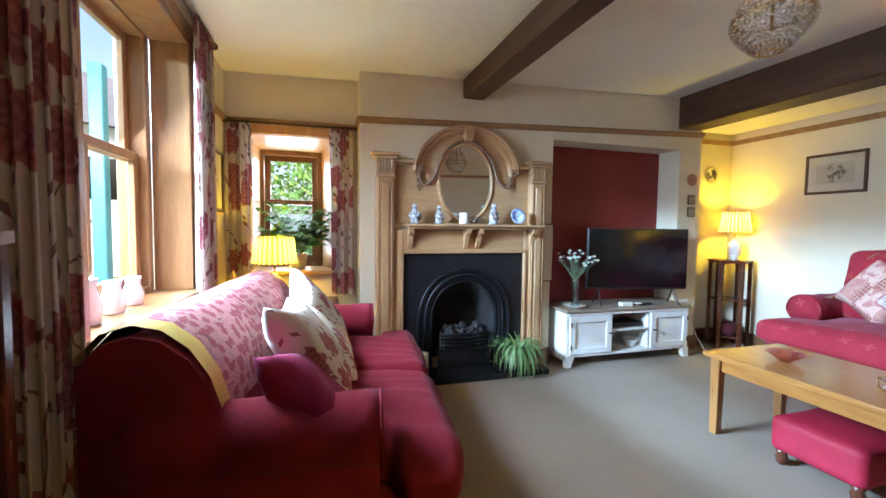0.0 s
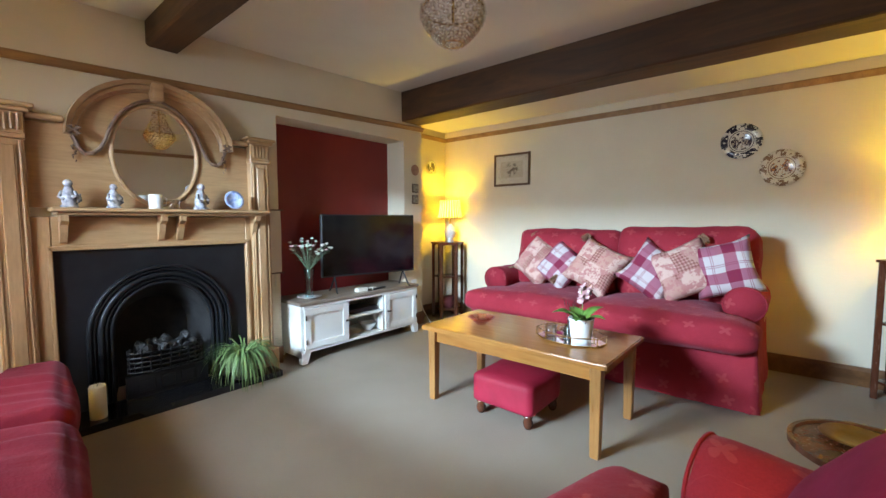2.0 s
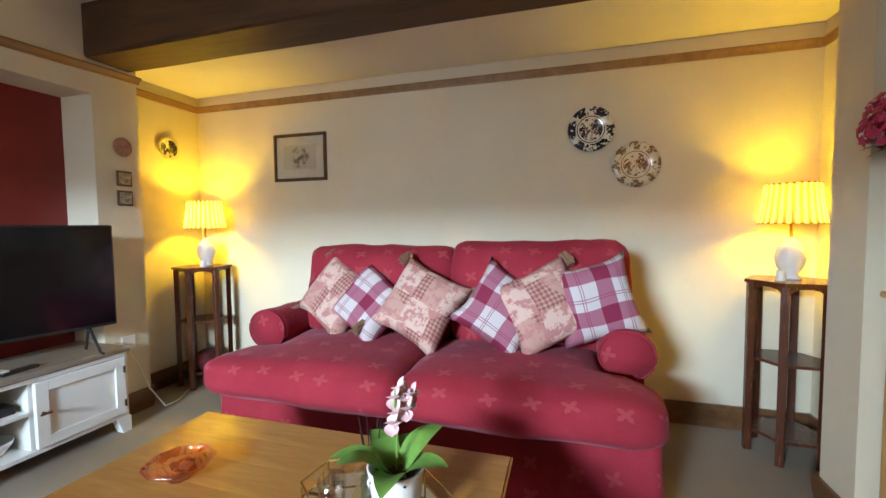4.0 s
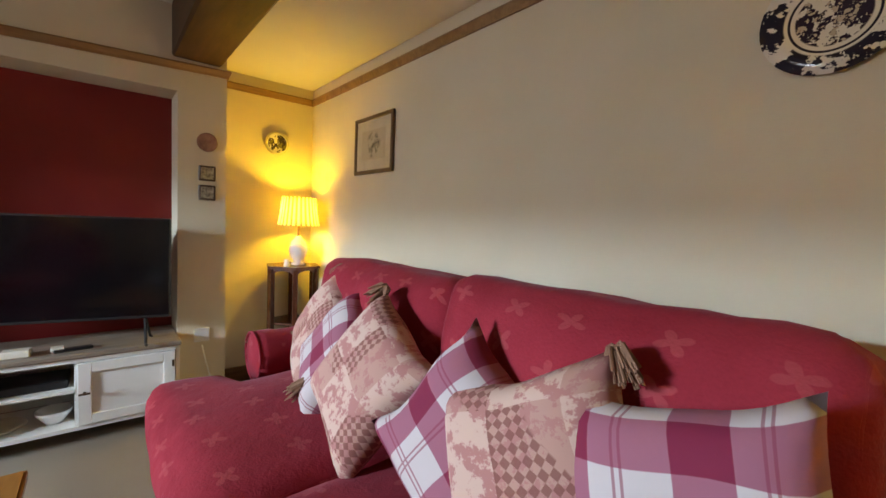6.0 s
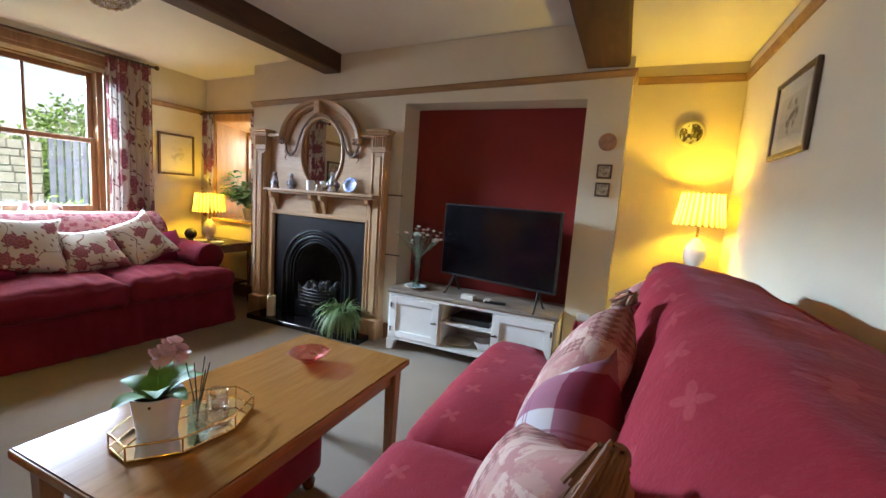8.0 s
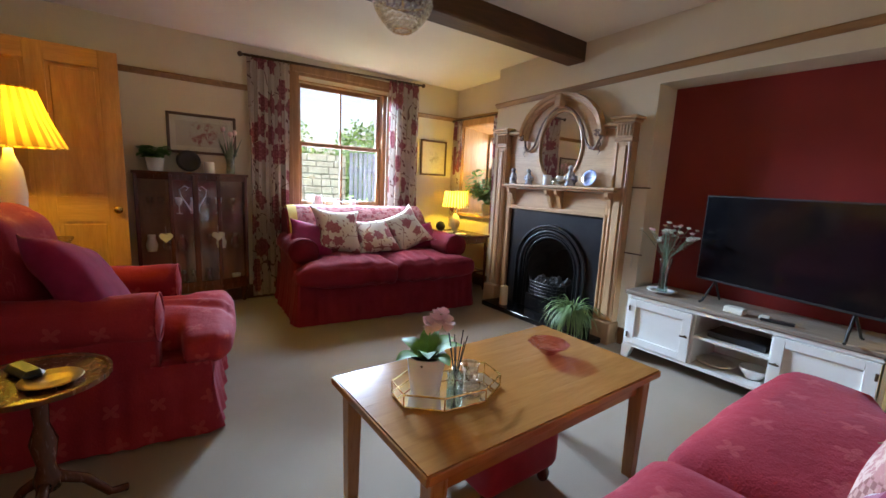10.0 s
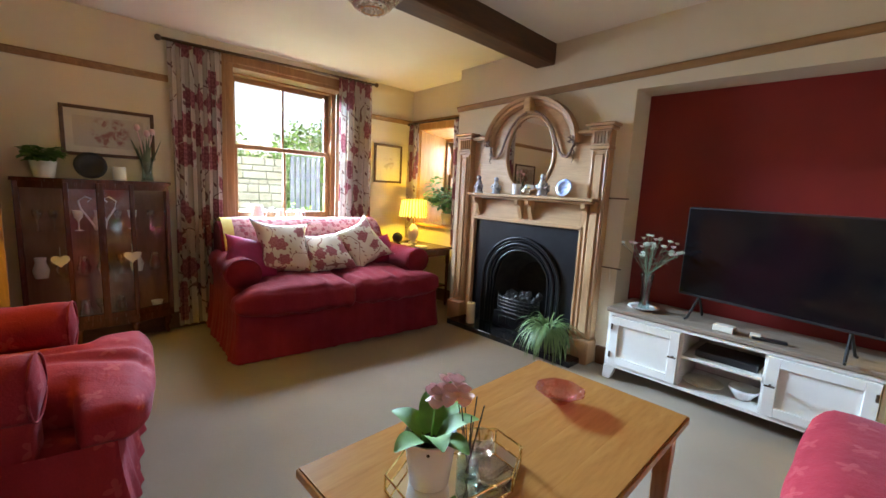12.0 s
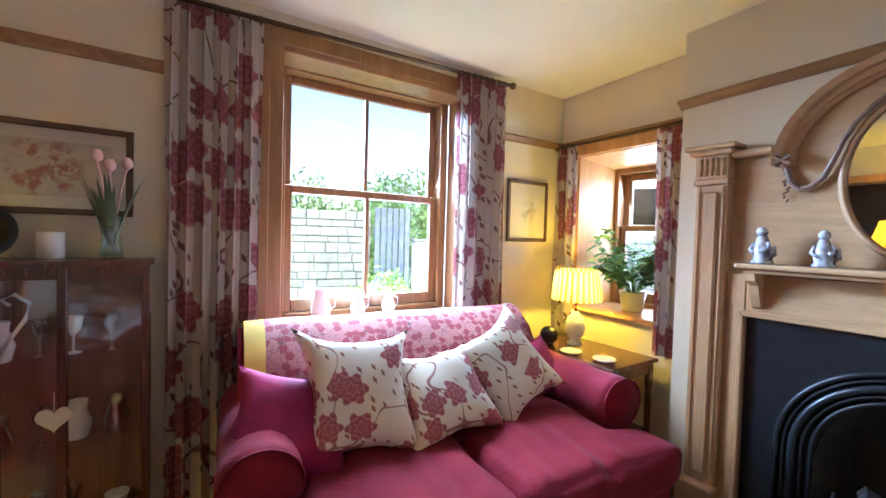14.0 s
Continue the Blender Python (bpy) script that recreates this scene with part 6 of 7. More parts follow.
for y in (0.97, 1.33):
    h = thing("heart_ornament", "cream heart ornament hanging on the cabinet door knob", "ornament", (0.462 + CD + 0.012, y, 0.62), 90, "hanging hearts")
    bm = bmesh.new()
    prism(bm, [(0.045 * math.sin(t) ** 3, 0.035 * (13 * math.cos(t) - 5 * math.cos(2 * t) - 2 * math.cos(3 * t) - math.cos(4 * t)) / 13) for t in [2 * math.pi * i / 28 for i in range(28)]], -0.006, 0.006, lambda u, v, d: (u, d, v))
    part("heart", bm, cream_ceramic, h)
    bm = bmesh.new()
    tube(bm, [(0, 0, 0.02), (0, 0, 0.085)], 0.0015, 5)
    part("string", bm, cream_ceramic, h)
plate_on("plate", "dark round plate standing on the display cabinet", 0.085, black_plastic, pose(0.55, 1.15, CT + 0.086, 80, 0, 90))
potted("pot_plant", "trailing green plant in a white pot on the display cabinet", (0.535, 0.93, CT), 0.065, 0.10, white_ceramic, "bush", 21, 34, 0.13)
ornament("mug", "white mug on the display cabinet", (0.52, 1.30, CT), lambda bm: lathe(bm, [(0.035, 0), (0.038, 0.004), (0.038, 0.09), (0.035, 0.09), (0.034, 0.01), (0.0001, 0.009)], 22), white_ceramic, "mug")
tv_ = thing("tulip_vase", "pink tulips in a glass vase on the display cabinet", "flowers", (0.50, 1.46, CT))
bm = bmesh.new()
lathe(bm, [(0.035, 0), (0.037, 0.004), (0.03, 0.08), (0.04, 0.16), (0.037, 0.16), (0.027, 0.08), (0.032, 0.01), (0.0001, 0.01)], 22)
part("vase", bm, clear_glass, tv_, smooth=True)
bm = bmesh.new()
rr = random.Random(5)
for i in range(22):
    a = rr.uniform(0, 6.28)
    leaf_blade(bm, (0.01 * math.cos(a), 0.01 * math.sin(a), 0.05), (0.28 * math.cos(a), 0.28 * math.sin(a), 1), rr.uniform(0.18, 0.27), 0.016, 0.5, 8)
part("foliage", bm, leaf_grey, tv_, smooth=True)
for i in range(3):
    bm = bmesh.new()
    a = i * 2.1
    tip = Vector((0.05 * math.cos(a), 0.05 * math.sin(a), 0.31 + 0.02 * i))
    tube(bm, [(0, 0, 0.05), tip * 0.6 + Vector((0, 0, 0.05)), tip], 0.003, 6)
    lathe(bm, [(0.004, -0.005), (0.017, 0.008), (0.018, 0.025), (0.01, 0.04), (0.0001, 0.04)], 10, at=tip)
    part("tulip", bm, pink_petal, tv_, smooth=True)


# ---- pictures and wall plates ----
def picture(label, place, w, h, frame_mat, art, mount=0.05, fw=0.022):
    """A framed picture in its own xz plane, front towards -y, centre at the origin."""
    t = thing("picture", label, "picture")
    t.matrix_world = place
    bm = bmesh.new()
    box(bm, -w / 2, -w / 2 + fw, -0.018, 0, -h / 2, h / 2, 0.003)
    box(bm, w / 2 - fw, w / 2, -0.018, 0, -h / 2, h / 2, 0.003)
    box(bm, -w / 2 + fw, w / 2 - fw, -0.018, 0, h / 2 - fw, h / 2, 0.003)
    box(bm, -w / 2 + fw, w / 2 - fw, -0.018, 0, -h / 2, -h / 2 + fw, 0.003)
    part("frame", bm, frame_mat, t)
    part("mount", bm_box(-w / 2 + fw, w / 2 - fw, -0.008, -0.004, -h / 2 + fw, h / 2 - fw), paper, t)
    a, b = w / 2 - fw - mount, h / 2 - fw - mount
    part("print", bm_box(-a, a, -0.0095, -0.0085, -b, b), art, t)
    part("glass", bm_box(-w / 2 + fw, w / 2 - fw, -0.0135, -0.0125, -h / 2 + fw, h / 2 - fw), window_glass, t)
    return t


def print_art(name, ground, ink, scale=16, reach=0.12):
    m = Mat(name, 0.7)
    v = m.coords()
    x, y, z = m.xyz(v)
    r = m.math("ADD", m.math("MULTIPLY", x, x), m.math("MULTIPLY", z, z))
    k = m.math("MULTIPLY", m.step(m.noise(v, scale, 5, 0.7), 0.52, 0.05), m.math("SUBTRACT", 1.0, m.step(r, reach * reach * 0.5, reach * reach * 0.25)))
    return m.colour(m.mix(k, ground, ink)).m


engraving = print_art("engraving", (0.50, 0.44, 0.33, 1), (0.10, 0.08, 0.05, 1), 22, 0.10)
botanical = print_art("botanical_print", (0.48, 0.42, 0.34, 1), (0.30, 0.10, 0.09, 1), 14, 0.14)
sketch = print_art("pale_sketch", (0.58, 0.53, 0.44, 1), (0.36, 0.32, 0.26, 1), 20, 0.10)
picture("small dark framed engraving with a cream mount on the east wall", pose(EAST - 0.002, 3.0, 1.625, 0, 0, -90), 0.43, 0.335, dark_frame, engraving, 0.06)
picture("dark framed sketch with a cream mount beside the alcove", pose(WEST + 0.002, 3.60, 1.42, 0, 0, 90), 0.36, 0.40, dark_frame, sketch, 0.06)
picture("dark framed botanical print above the display cabinet", pose(WEST + 0.002, 1.27, 1.44, 0, 0, 90), 0.50, 0.32, dark_frame, botanical, 0.04)
picture("gilt and wood framed print above the radiator cover", pose(2.28, SOUTH + 0.002, 1.65, 0, 0, 180), 0.46, 0.30, dark_frame, botanical, 0.04)
plate_on("plate", "black and cream printed plate hung on the east wall", 0.128, plate_dark, pose(EAST - 0.001, 1.048, 1.676, 90, 0, -90), "wall plates")
plate_on("plate", "orange and cream printed plate hung on the east wall", 0.128, plate_imari, pose(EAST - 0.001, 0.808, 1.463, 90, 0, -90), "wall plates")
plate_on("plate", "yellow lit plate with a bird hung in the corner", 0.085, plate_bird, pose(4.90, 3.919, 1.70, 90, 0, 0), "wall plates")
terracotta = surface("terracotta_tile", (0.26, 0.12, 0.08), (0.40, 0.22, 0.15), 40, 0.6, 0.002, 120)
bm = bmesh.new()
lathe(bm, [(0.052, 0), (0.056, 0.006), (0.05, 0.012), (0.04, 0.009), (0.028, 0.012), (0.014, 0.008), (0.0001, 0.011)], 28)
t = tagged(new("wall_plaque"), "round dark carved plaque on the pier beside the recess", "plaque", "wall plaques")
t.matrix_world = pose(4.425, NORTH - 0.001, 1.61, 90, 0, 0)
part("disc", bm, terracotta, t, smooth=True)
tile_art = surface("tile_picture", (0.12, 0.08, 0.05), (0.55, 0.47, 0.34), 55, 0.5)
for z in (1.425, 1.31):
    t = thing("wall_tile", "small square picture tile on the pier beside the recess", "plaque", (4.425, NORTH - 0.001, z), 0, "wall plaques")
    bm = bmesh.new()
    box(bm, -0.045, 0.045, -0.012, 0, -0.045, 0.045, 0.004)
    part("frame", bm, dark_frame, t)
    part("face", bm_box(-0.034, 0.034, -0.0145, -0.0125, -0.034, 0.034), tile_art, t)
hang = thing("wall_hanging", "narrow cream printed hanging between two thin rods", "wall hanging", (2.90, NORTH - 0.002, 0))
bm = bmesh.new()
n = 20
rows = [[bm.verts.new((x, -0.008 - 0.003 * math.sin(z * 14), z)) for x in (-0.055, 0.055)] for z in [0.70 + 0.475 * i / n for i in range(n + 1)]]
for a, b in zip(rows, rows[1:]):
    bm.faces.new((a[0], a[1], b[1], b[0]))
part("cloth", bm, print_art("hanging_print", (0.66, 0.60, 0.47, 1), (0.45, 0.38, 0.28, 1), 18, 0.9), hang)
for z in (0.70, 1.176):
    bm = bmesh.new()
    tube(bm, [(-0.072, -0.01, z), (0.072, -0.01, z)], 0.005, 8)
    part("rod", bm, dark_frame, hang, "thin dark rod")
bm = bmesh.new()
tube(bm, [(0, -0.008, 0.70), (0.002, -0.008, 0.60)], 0.006, 6)
part("tassel", bm, cream_ceramic, hang)
cable = thing("cable", "white electric cable running from the wall socket to the floor", "cable")
bm = bmesh.new()
tube(bm, [(4.40, NORTH - 0.02, 0.38), (4.41, 3.64, 0.30), (4.44, 3.60, 0.16), (4.50, 3.56, 0.03), (4.62, 3.60, 0.008), (4.80, 3.70, 0.008)], 0.0045, 8)
part("flex", bm, white_ceramic, cable, smooth=True)
small_box("socket", "white plastic wall socket low on the chimney wall", "socket", (4.40, NORTH - 0.006, 0.40), (0.085, 0.008, 0.085), white_ceramic)


# ---- curtains ----
def curtain(name, label, axis, face, u0, u1, z0, z1, folds, depth, seed, gather=0.0):
    t = thing(name, label, "curtain")
    bm = bmesh.new()
    uv = bm.loops.layers.uv.verify()
    nu, nz = folds * 10, 26
    arc = [0.0]
    grid = []
    for i in range(nu + 1):
        s = i / nu
        row = []
        for j in range(nz + 1):
            v = j / nz
            z = z0 + (z1 - z0) * v
            ph = s * folds * 2 * math.pi + 0.8 * noise.noise(Vector((s * 3, seed, v * 1.4)))
            amp = depth * (0.55 + 0.45 * (1 - v)) * (0.8 + 0.5 * noise.noise(Vector((s * 5, seed + 3, 0))))
            d = amp * math.sin(ph) + 0.25 * amp * math.sin(2.3 * ph + seed)
            u = u0 + (u1 - u0) * s + 0.012 * math.sin(ph * 2) + gather * (1 - v) * (s - 0.5)
            row.append(bm.verts.new((face + d, u, z) if axis == "y" else (u, face + d, z)))
        grid.append(row)
        if i:
            arc.append(arc[-1] + (grid[i][0].co - grid[i - 1][0].co).length)
    for i in range(nu):
        for j in range(nz):
            q = ((i, j), (i + 1, j), (i + 1, j + 1), (i, j + 1))
            f = bm.faces.new([grid[a][b] for a, b in q])
            for lp, (a, b) in zip(f.loops, q):
                lp[uv].uv = (arc[a] * 1.6 + seed, (z0 + (z1 - z0) * b / nz) * 1.6)
    part("cloth", bm, curtain_fabric, t, smooth=True)
    return t


CL = "cream curtain with crimson flowers drawn open"
curtain("curtain", CL + " beside the cabinet", "y", 0.482, 1.62, 1.96, 0.03, 2.125, 6, 0.026, 1.0)
curtain("curtain", CL + " beside the sash window", "y", 0.495, 2.97, 3.35, 0.03, 2.165, 6, 0.035, 2.7)
curtain("curtain", CL + " in the alcove", "x", 3.865, 0.45, 0.62, 0.62, 1.86, 3, 0.022, 4.1)
curtain("curtain", CL + " by the chimney", "x", 3.865, 1.16, 1.33, 0.62, 1.86, 3, 0.022, 5.3)


def rod(label, a, b, r=0.012, spans=()):
    t = thing("curtain_rod", label, "curtain rod")
    bm = bmesh.new()
    tube(bm, [a, b], r, 12)
    part("pole", bm, iron_rod, t, smooth=True)
    d = (Vector(b) - Vector(a)).normalized()
    for p in (Vector(a) - d * 0.02, Vector(b) + d * 0.02):
        bm = bmesh.new()
        bmesh.ops.create_uvsphere(bm, u_segments=14, v_segments=10, radius=r * 1.9, matrix=Matrix.Translation(p))
        part("finial", bm, iron_rod, t, smooth=True)
    p, q = Vector(a), Vector(b)
    for lo, hi in spans:
        for k in range(8):
            c = p.lerp(q, lo + (hi - lo) * (k + 0.5) / 8)
            side = d.cross(Vector((0, 0, 1))).normalized()
            bm = bmesh.new()
            tube(bm, [c + (side * math.cos(g) + Vector((0, 0, 1)) * math.sin(g)) * (r + 0.008) - Vector((0, 0, 0.006)) for g in [2 * math.pi * i / 14 for i in range(14)]], 0.0022, 5, True)
            part("ring", bm, iron_rod, t, smooth=True)
    return t


rod("thin bronze curtain rod over the sash window", (0.495, 1.58, 2.125), (0.495, 3.37, 2.175), 0.011, ((0.03, 0.22), (0.78, 0.98)))
rod("thin bronze curtain rod over the alcove window", (0.46, 3.865, 1.865), (1.32, 3.865, 1.875), 0.008, ((0.0, 0.18), (0.82, 1.0)))

# ---- floor things in the corner ----
cardboard = surface("cardboard", (0.30, 0.19, 0.10), (0.38, 0.25, 0.14), 9, 0.85)
grey_felt = surface("grey_felt", (0.12, 0.13, 0.14), (0.18, 0.19, 0.20), 12, 0.9, 0.002, 150)
maroon_cloth = surface("maroon_cloth", (0.08, 0.008, 0.012), (0.13, 0.014, 0.02), 12, 0.85, 0.002, 120)
cb = thing("storage_box", "small open cardboard box on the carpet beside the sofa", "box", (4.62, 3.02, 0), 12)
part("bottom", bm_box(-0.13, 0.13, -0.10, 0.10, 0, 0.006), cardboard, cb)
for q in ((-0.13, 0.13, -0.106, -0.1005), (-0.13, 0.13, 0.1005, 0.106), (-0.136, -0.1305, -0.10, 0.10), (0.1305, 0.136, -0.10, 0.10)):
    part("side", bm_box(*q, 0, 0.17), cardboard, cb)
sl = thing("slipper", "grey felt slipper resting on the cardboard box", "slipper", (4.64, 3.0, 0.14), 30)
bm = bmesh.new()
soft_box(bm, 0, 0, 0.04, 0.24, 0.09, 0.08, 0.035, 7, (0, 0, 0.01), 0.004)
part("body", bm, grey_felt, sl, smooth=True)
bag = thing("bag", "dark maroon cloth bag on the carpet under the corner stand", "bag", (4.955, 3.71, 0.114), 20)
bm = bmesh.new()
soft_box(bm, 0, 0, 0.055, 0.22, 0.16, 0.11, 0.045, 9, (0, 0, 0.015), 0.012)
part("body", bm, maroon_cloth, bag, smooth=True)

# ---- chandelier ----
ch = thing("chandelier", "beaded crystal basket chandelier hanging from the ceiling", "ceiling light", (2.715, 1.825, 0))
CEIL = 2.205 + 0.034 * 2.715
bm = bmesh.new()
lathe(bm, [(0.045, CEIL - 0.03), (0.05, CEIL - 0.012), (0.045, CEIL - 0.001)], 24)
tube(bm, [(0, 0, 1.90), (0, 0, CEIL - 0.03)], 0.006, 8)
for r, z in ((0.05, 2.16), (0.125, 1.95), (0.04, 1.815)):
    tube(bm, [(r * math.cos(a), r * math.sin(a), z) for a in [2 * math.pi * i / 32 for i in range(32)]], 0.003, 6, True)
part("frame", bm, brass, ch)
bead0 = bmesh.new()
bmesh.ops.create_icosphere(bead0, subdivisions=1, radius=0.0125)
bead = bpy.data.meshes.new("bead")
bead0.to_mesh(bead)
bead0.free()
bead.materials.append(crystal)
bowl = [(0.125, 1.95), (0.127, 1.93), (0.123, 1.912), (0.113, 1.893), (0.10, 1.875), (0.083, 1.855), (0.063, 1.835), (0.043, 1.82)]
neck = [(0.05, 2.155), (0.052, 2.13), (0.057, 2.105), (0.065, 2.08), (0.075, 2.055), (0.086, 2.03), (0.098, 2.005), (0.11, 1.982), (0.12, 1.962)]
for prof, n in ((bowl, 22), (neck, 11)):
    for k, (r, z) in enumerate(prof):
        for i in range(n if r > 0.06 else n // 2):
            a = 2 * math.pi * (i + 0.5 * (k % 2)) / (n if r > 0.06 else n // 2)
            ob = new("bead", bead)
            ob.parent, ob.location = ch, (r * math.cos(a), r * math.sin(a), z)

# ---- radiator cover and what stands on it ----
rc = thing("radiator_cover", "orange pine radiator cover with woven lattice panels", "radiator cover", (0, 0, 0))
RX0, RX1, RY, RH = 3.16, 4.30, 0.165, 0.90
part("top", bm_box(RX0 - 0.02, RX1 + 0.012, SOUTH + 0.001, RY + 0.02, RH - 0.022, RH, bevel=0.006), pine_warm_x, rc)
part("top_rail", bm_box(RX0, RX1, RY - 0.02, RY, RH - 0.13, RH - 0.023, bevel=0.002), pine_warm_x, rc)
part("bottom_rail", bm_box(RX0 + 0.101, RX1 - 0.101, RY - 0.02, RY, 0.06, 0.16, bevel=0.002), pine_warm_x, rc)
MIDX = (RX0 + RX1) / 2
for a, b, z in ((RX0, RX0 + 0.10, 0.0), (RX1 - 0.10, RX1, 0.0), (MIDX - 0.05, MIDX + 0.05, 0.161)):
    part("stile", bm_box(a, b, RY - 0.02, RY, z, RH - 0.131, bevel=0.002), pine_warm, rc)
for x in (MIDX - 0.02, MIDX + 0.02):
    bm = bmesh.new()
    tube(bm, [(x, RY + 0.001, 0.17), (x, RY + 0.001, RH - 0.14)], 0.006, 8)
    part("moulding", bm, pine_warm, rc, smooth=True)
for x in (RX0, RX1 - 0.018):
    part("side_panel", bm_box(x, x + 0.018, SOUTH + 0.002, RY - 0.021, 0, RH - 0.023), pine_warm, rc)
lattice = surface("woven_cane", (0.42, 0.24, 0.10), (0.55, 0.34, 0.16), 30, 0.5)
for a, b in ((RX0 + 0.10, (RX0 + RX1) / 2 - 0.05), ((RX0 + RX1) / 2 + 0.05, RX1 - 0.10)):
    bm = bmesh.new()
    z0, z1 = 0.16, RH - 0.13
    L = (b - a) + (z1 - z0)
    k = 0.0
    while k < L:
        for flip in (0, 1):
            u0, v0 = (a + k, z0) if k < b - a else (b, z0 + k - (b - a))
            u1, v1 = (a, z0 + k) if k < z1 - z0 else (a + k - (z1 - z0), z1)
            if flip:
                u0, u1 = a + b - u0, a + b - u1
            d = Vector((u1 - u0, v1 - v0))
            if d.length > 0.01:
                nn = Vector((-d.y, d.x)).normalized() * 0.004
                y = RY - 0.012 - 0.003 * flip
                bm.faces.new([bm.verts.new((p, y, q)) for p, q in ((u0 - nn.x, v0 - nn.y), (u1 - nn.x, v1 - nn.y), (u1 + nn.x, v1 + nn.y), (u0 + nn.x, v0 + nn.y))])
        k += 0.02
    part("lattice_panel", bm, lattice, rc, kind="stuff")
part("radiator", bm_box(RX0 + 0.08, RX1 - 0.08, SOUTH + 0.03, SOUTH + 0.09, 0.12, 0.72, bevel=0.01), stand_paint, rc)
vase_flowers("hydrangea_vase", "crimson hydrangeas and dark leaves in a tall crystal vase", (4.09, 0.10, RH), [(0.045, 0), (0.047, 0.006), (0.03, 0.02), (0.024, 0.06), (0.036, 0.16), (0.066, 0.34)], clear_glass, 16, 0.34, 0.85, 8, [crimson_petal], leaf_grey, 0.062, True)
ornament("cake_stand", "white china pedestal dish on the radiator cover", (3.68, 0.06, RH), lambda bm: lathe(bm, [(0.045, 0), (0.047, 0.006), (0.018, 0.02), (0.016, 0.05), (0.075, 0.066), (0.074, 0.07), (0.0001, 0.062)], 28), white_ceramic, "dish")
ornament("glass_bowl", "cut glass bowl on the radiator cover", (3.45, 0.05, RH), lambda bm: lathe(bm, [(0.04, 0), (0.06, 0.02), (0.085, 0.065), (0.082, 0.067), (0.04, 0.01), (0.0001, 0.01)], 28), crystal, "bowl")

# ---- door ----
door = thing("door", "orange pine panelled door, standing open into the room", "door", (0.875, SOUTH, 0), 90)
DH, DW = 1.87, 0.80
bm = bmesh.new()
for a, b in ((0, 0.10), (DW - 0.10, DW), (DW / 2 - 0.045, DW / 2 + 0.045)):
    box(bm, a, b, -0.02, 0.02, 0.01, DH, 0.002)
part("stile", bm, pine_warm, door)
bm = bmesh.new()
for z0, z1 in ((0.01, 0.21), (0.78, 0.94), (DH - 0.11, DH)):
    for a, b in ((0.10, DW / 2 - 0.045), (DW / 2 + 0.045, DW - 0.10)):
        box(bm, a, b, -0.02, 0.02, z0, z1)
part("cross_rail", bm, pine_warm_x, door)
for a, b in ((0.10, DW / 2 - 0.045), (DW / 2 + 0.045, DW - 0.10)):
    for z0, z1 in ((0.21, 0.78), (0.94, DH - 0.11)):
        bm = bmesh.new()
        box(bm, a, b, -0.008, 0.008, z0, z1)
        box(bm, a + 0.02, b - 0.02, -0.013, 0.013, z0 + 0.02, z1 - 0.02, 0.005)
        part("panel", bm, pine_warm, door)
for s in (-1, 1):
    bm = bmesh.new()
    lathe(bm, [(0.022, 0), (0.022, 0.004), (0.008, 0.008), (0.008, 0.03), (0.022, 0.042), (0.026, 0.055), (0.018, 0.068), (0.0001, 0.07)], 20, m=Matrix.Rotation(radians(90 * s), 4, "X"), at=(DW - 0.05, -s * 0.02, 0.86))
    part("door_knob", bm, brass, door, "round brass knob", smooth=True)
bm = bmesh.new()
box(bm, 0.83, 0.90, SOUTH, SOUTH + 0.02, 0, 1.97, 0.003)
box(bm, 1.68, 1.75, SOUTH, SOUTH + 0.02, 0, 1.97, 0.003)
box(bm, 0.90, 1.68, SOUTH, SOUTH + 0.02, 1.90, 1.97, 0.003)
setting("architrave", bm, pine_warm)

# ---- sill things ----
for (y, s, lab) in ((2.28, 1.0, "white china jug on the window sill"), (2.48, 0.8, "white china mug on the window sill"), (2.66, 0.75, "white china mug on the window sill")):
    o = ornament("jug", lab, (0.33, y, 0.803), lambda bm: (lathe(bm, [(0.04, 0), (0.044, 0.006), (0.052, 0.06), (0.034, 0.12), (0.04, 0.155), (0.036, 0.155), (0.03, 0.12), (0.046, 0.06), (0.0001, 0.01)], 22), tube(bm, [(0, 0.036, 0.13), (0, 0.075, 0.11), (0, 0.072, 0.06), (0, 0.048, 0.04)], 0.005, 8)), white_ceramic, "jug", 0, "sill china")
    o.scale = (s, s, s)
potted("sill_plant", "leafy green plant in a cream pot on the alcove sill", (0.91, 4.08, 0.803), 0.08, 0.12, cream_ceramic, "bush", 31, 64, 0.46)

# ---- outside ----
stone_base = surface("rendered_base", (0.4, 0.38, 0.34), (0.5, 0.47, 0.42), 3, 0.9)
grass = surface("grass", (0.05, 0.10, 0.02), (0.10, 0.17, 0.04), 4, 0.9, 0.02, 60)
bm = bmesh.new()
outer_q = [bm.verts.new((x, y, -0.25)) for x, y in ((-400, -400), (400, -400), (400, 400), (-400, 400))]
inner_q = [bm.verts.new((x, y, -0.25)) for x, y in ((0.2, -1.75), (5.35, -1.75), (5.35, 4.4), (0.2, 4.4))]
for i in range(4):
    bm.faces.new((outer_q[i], outer_q[(i + 1) % 4], inner_q[(i + 1) % 4], inner_q[i]))
setting("ground", bm, grass, "mown grass outside the windows")
setting("house_base", bm_box(-0.1, 5.5, -1.85, 4.6, -0.3, -0.12), stone_base)
setting("roof_deck", bm_box(-0.2, 5.6, -1.95, 4.8, 2.62, 2.75), stone_base)
setting("wall_hall_side", bm_box(2.42, 5.4, -0.34, -0.302, 0, 2.6), stone_base)
stone = surface("garden_wall_stone", (0.15, 0.145, 0.12), (0.24, 0.235, 0.20), 5, 0.9, 0.01, 40)
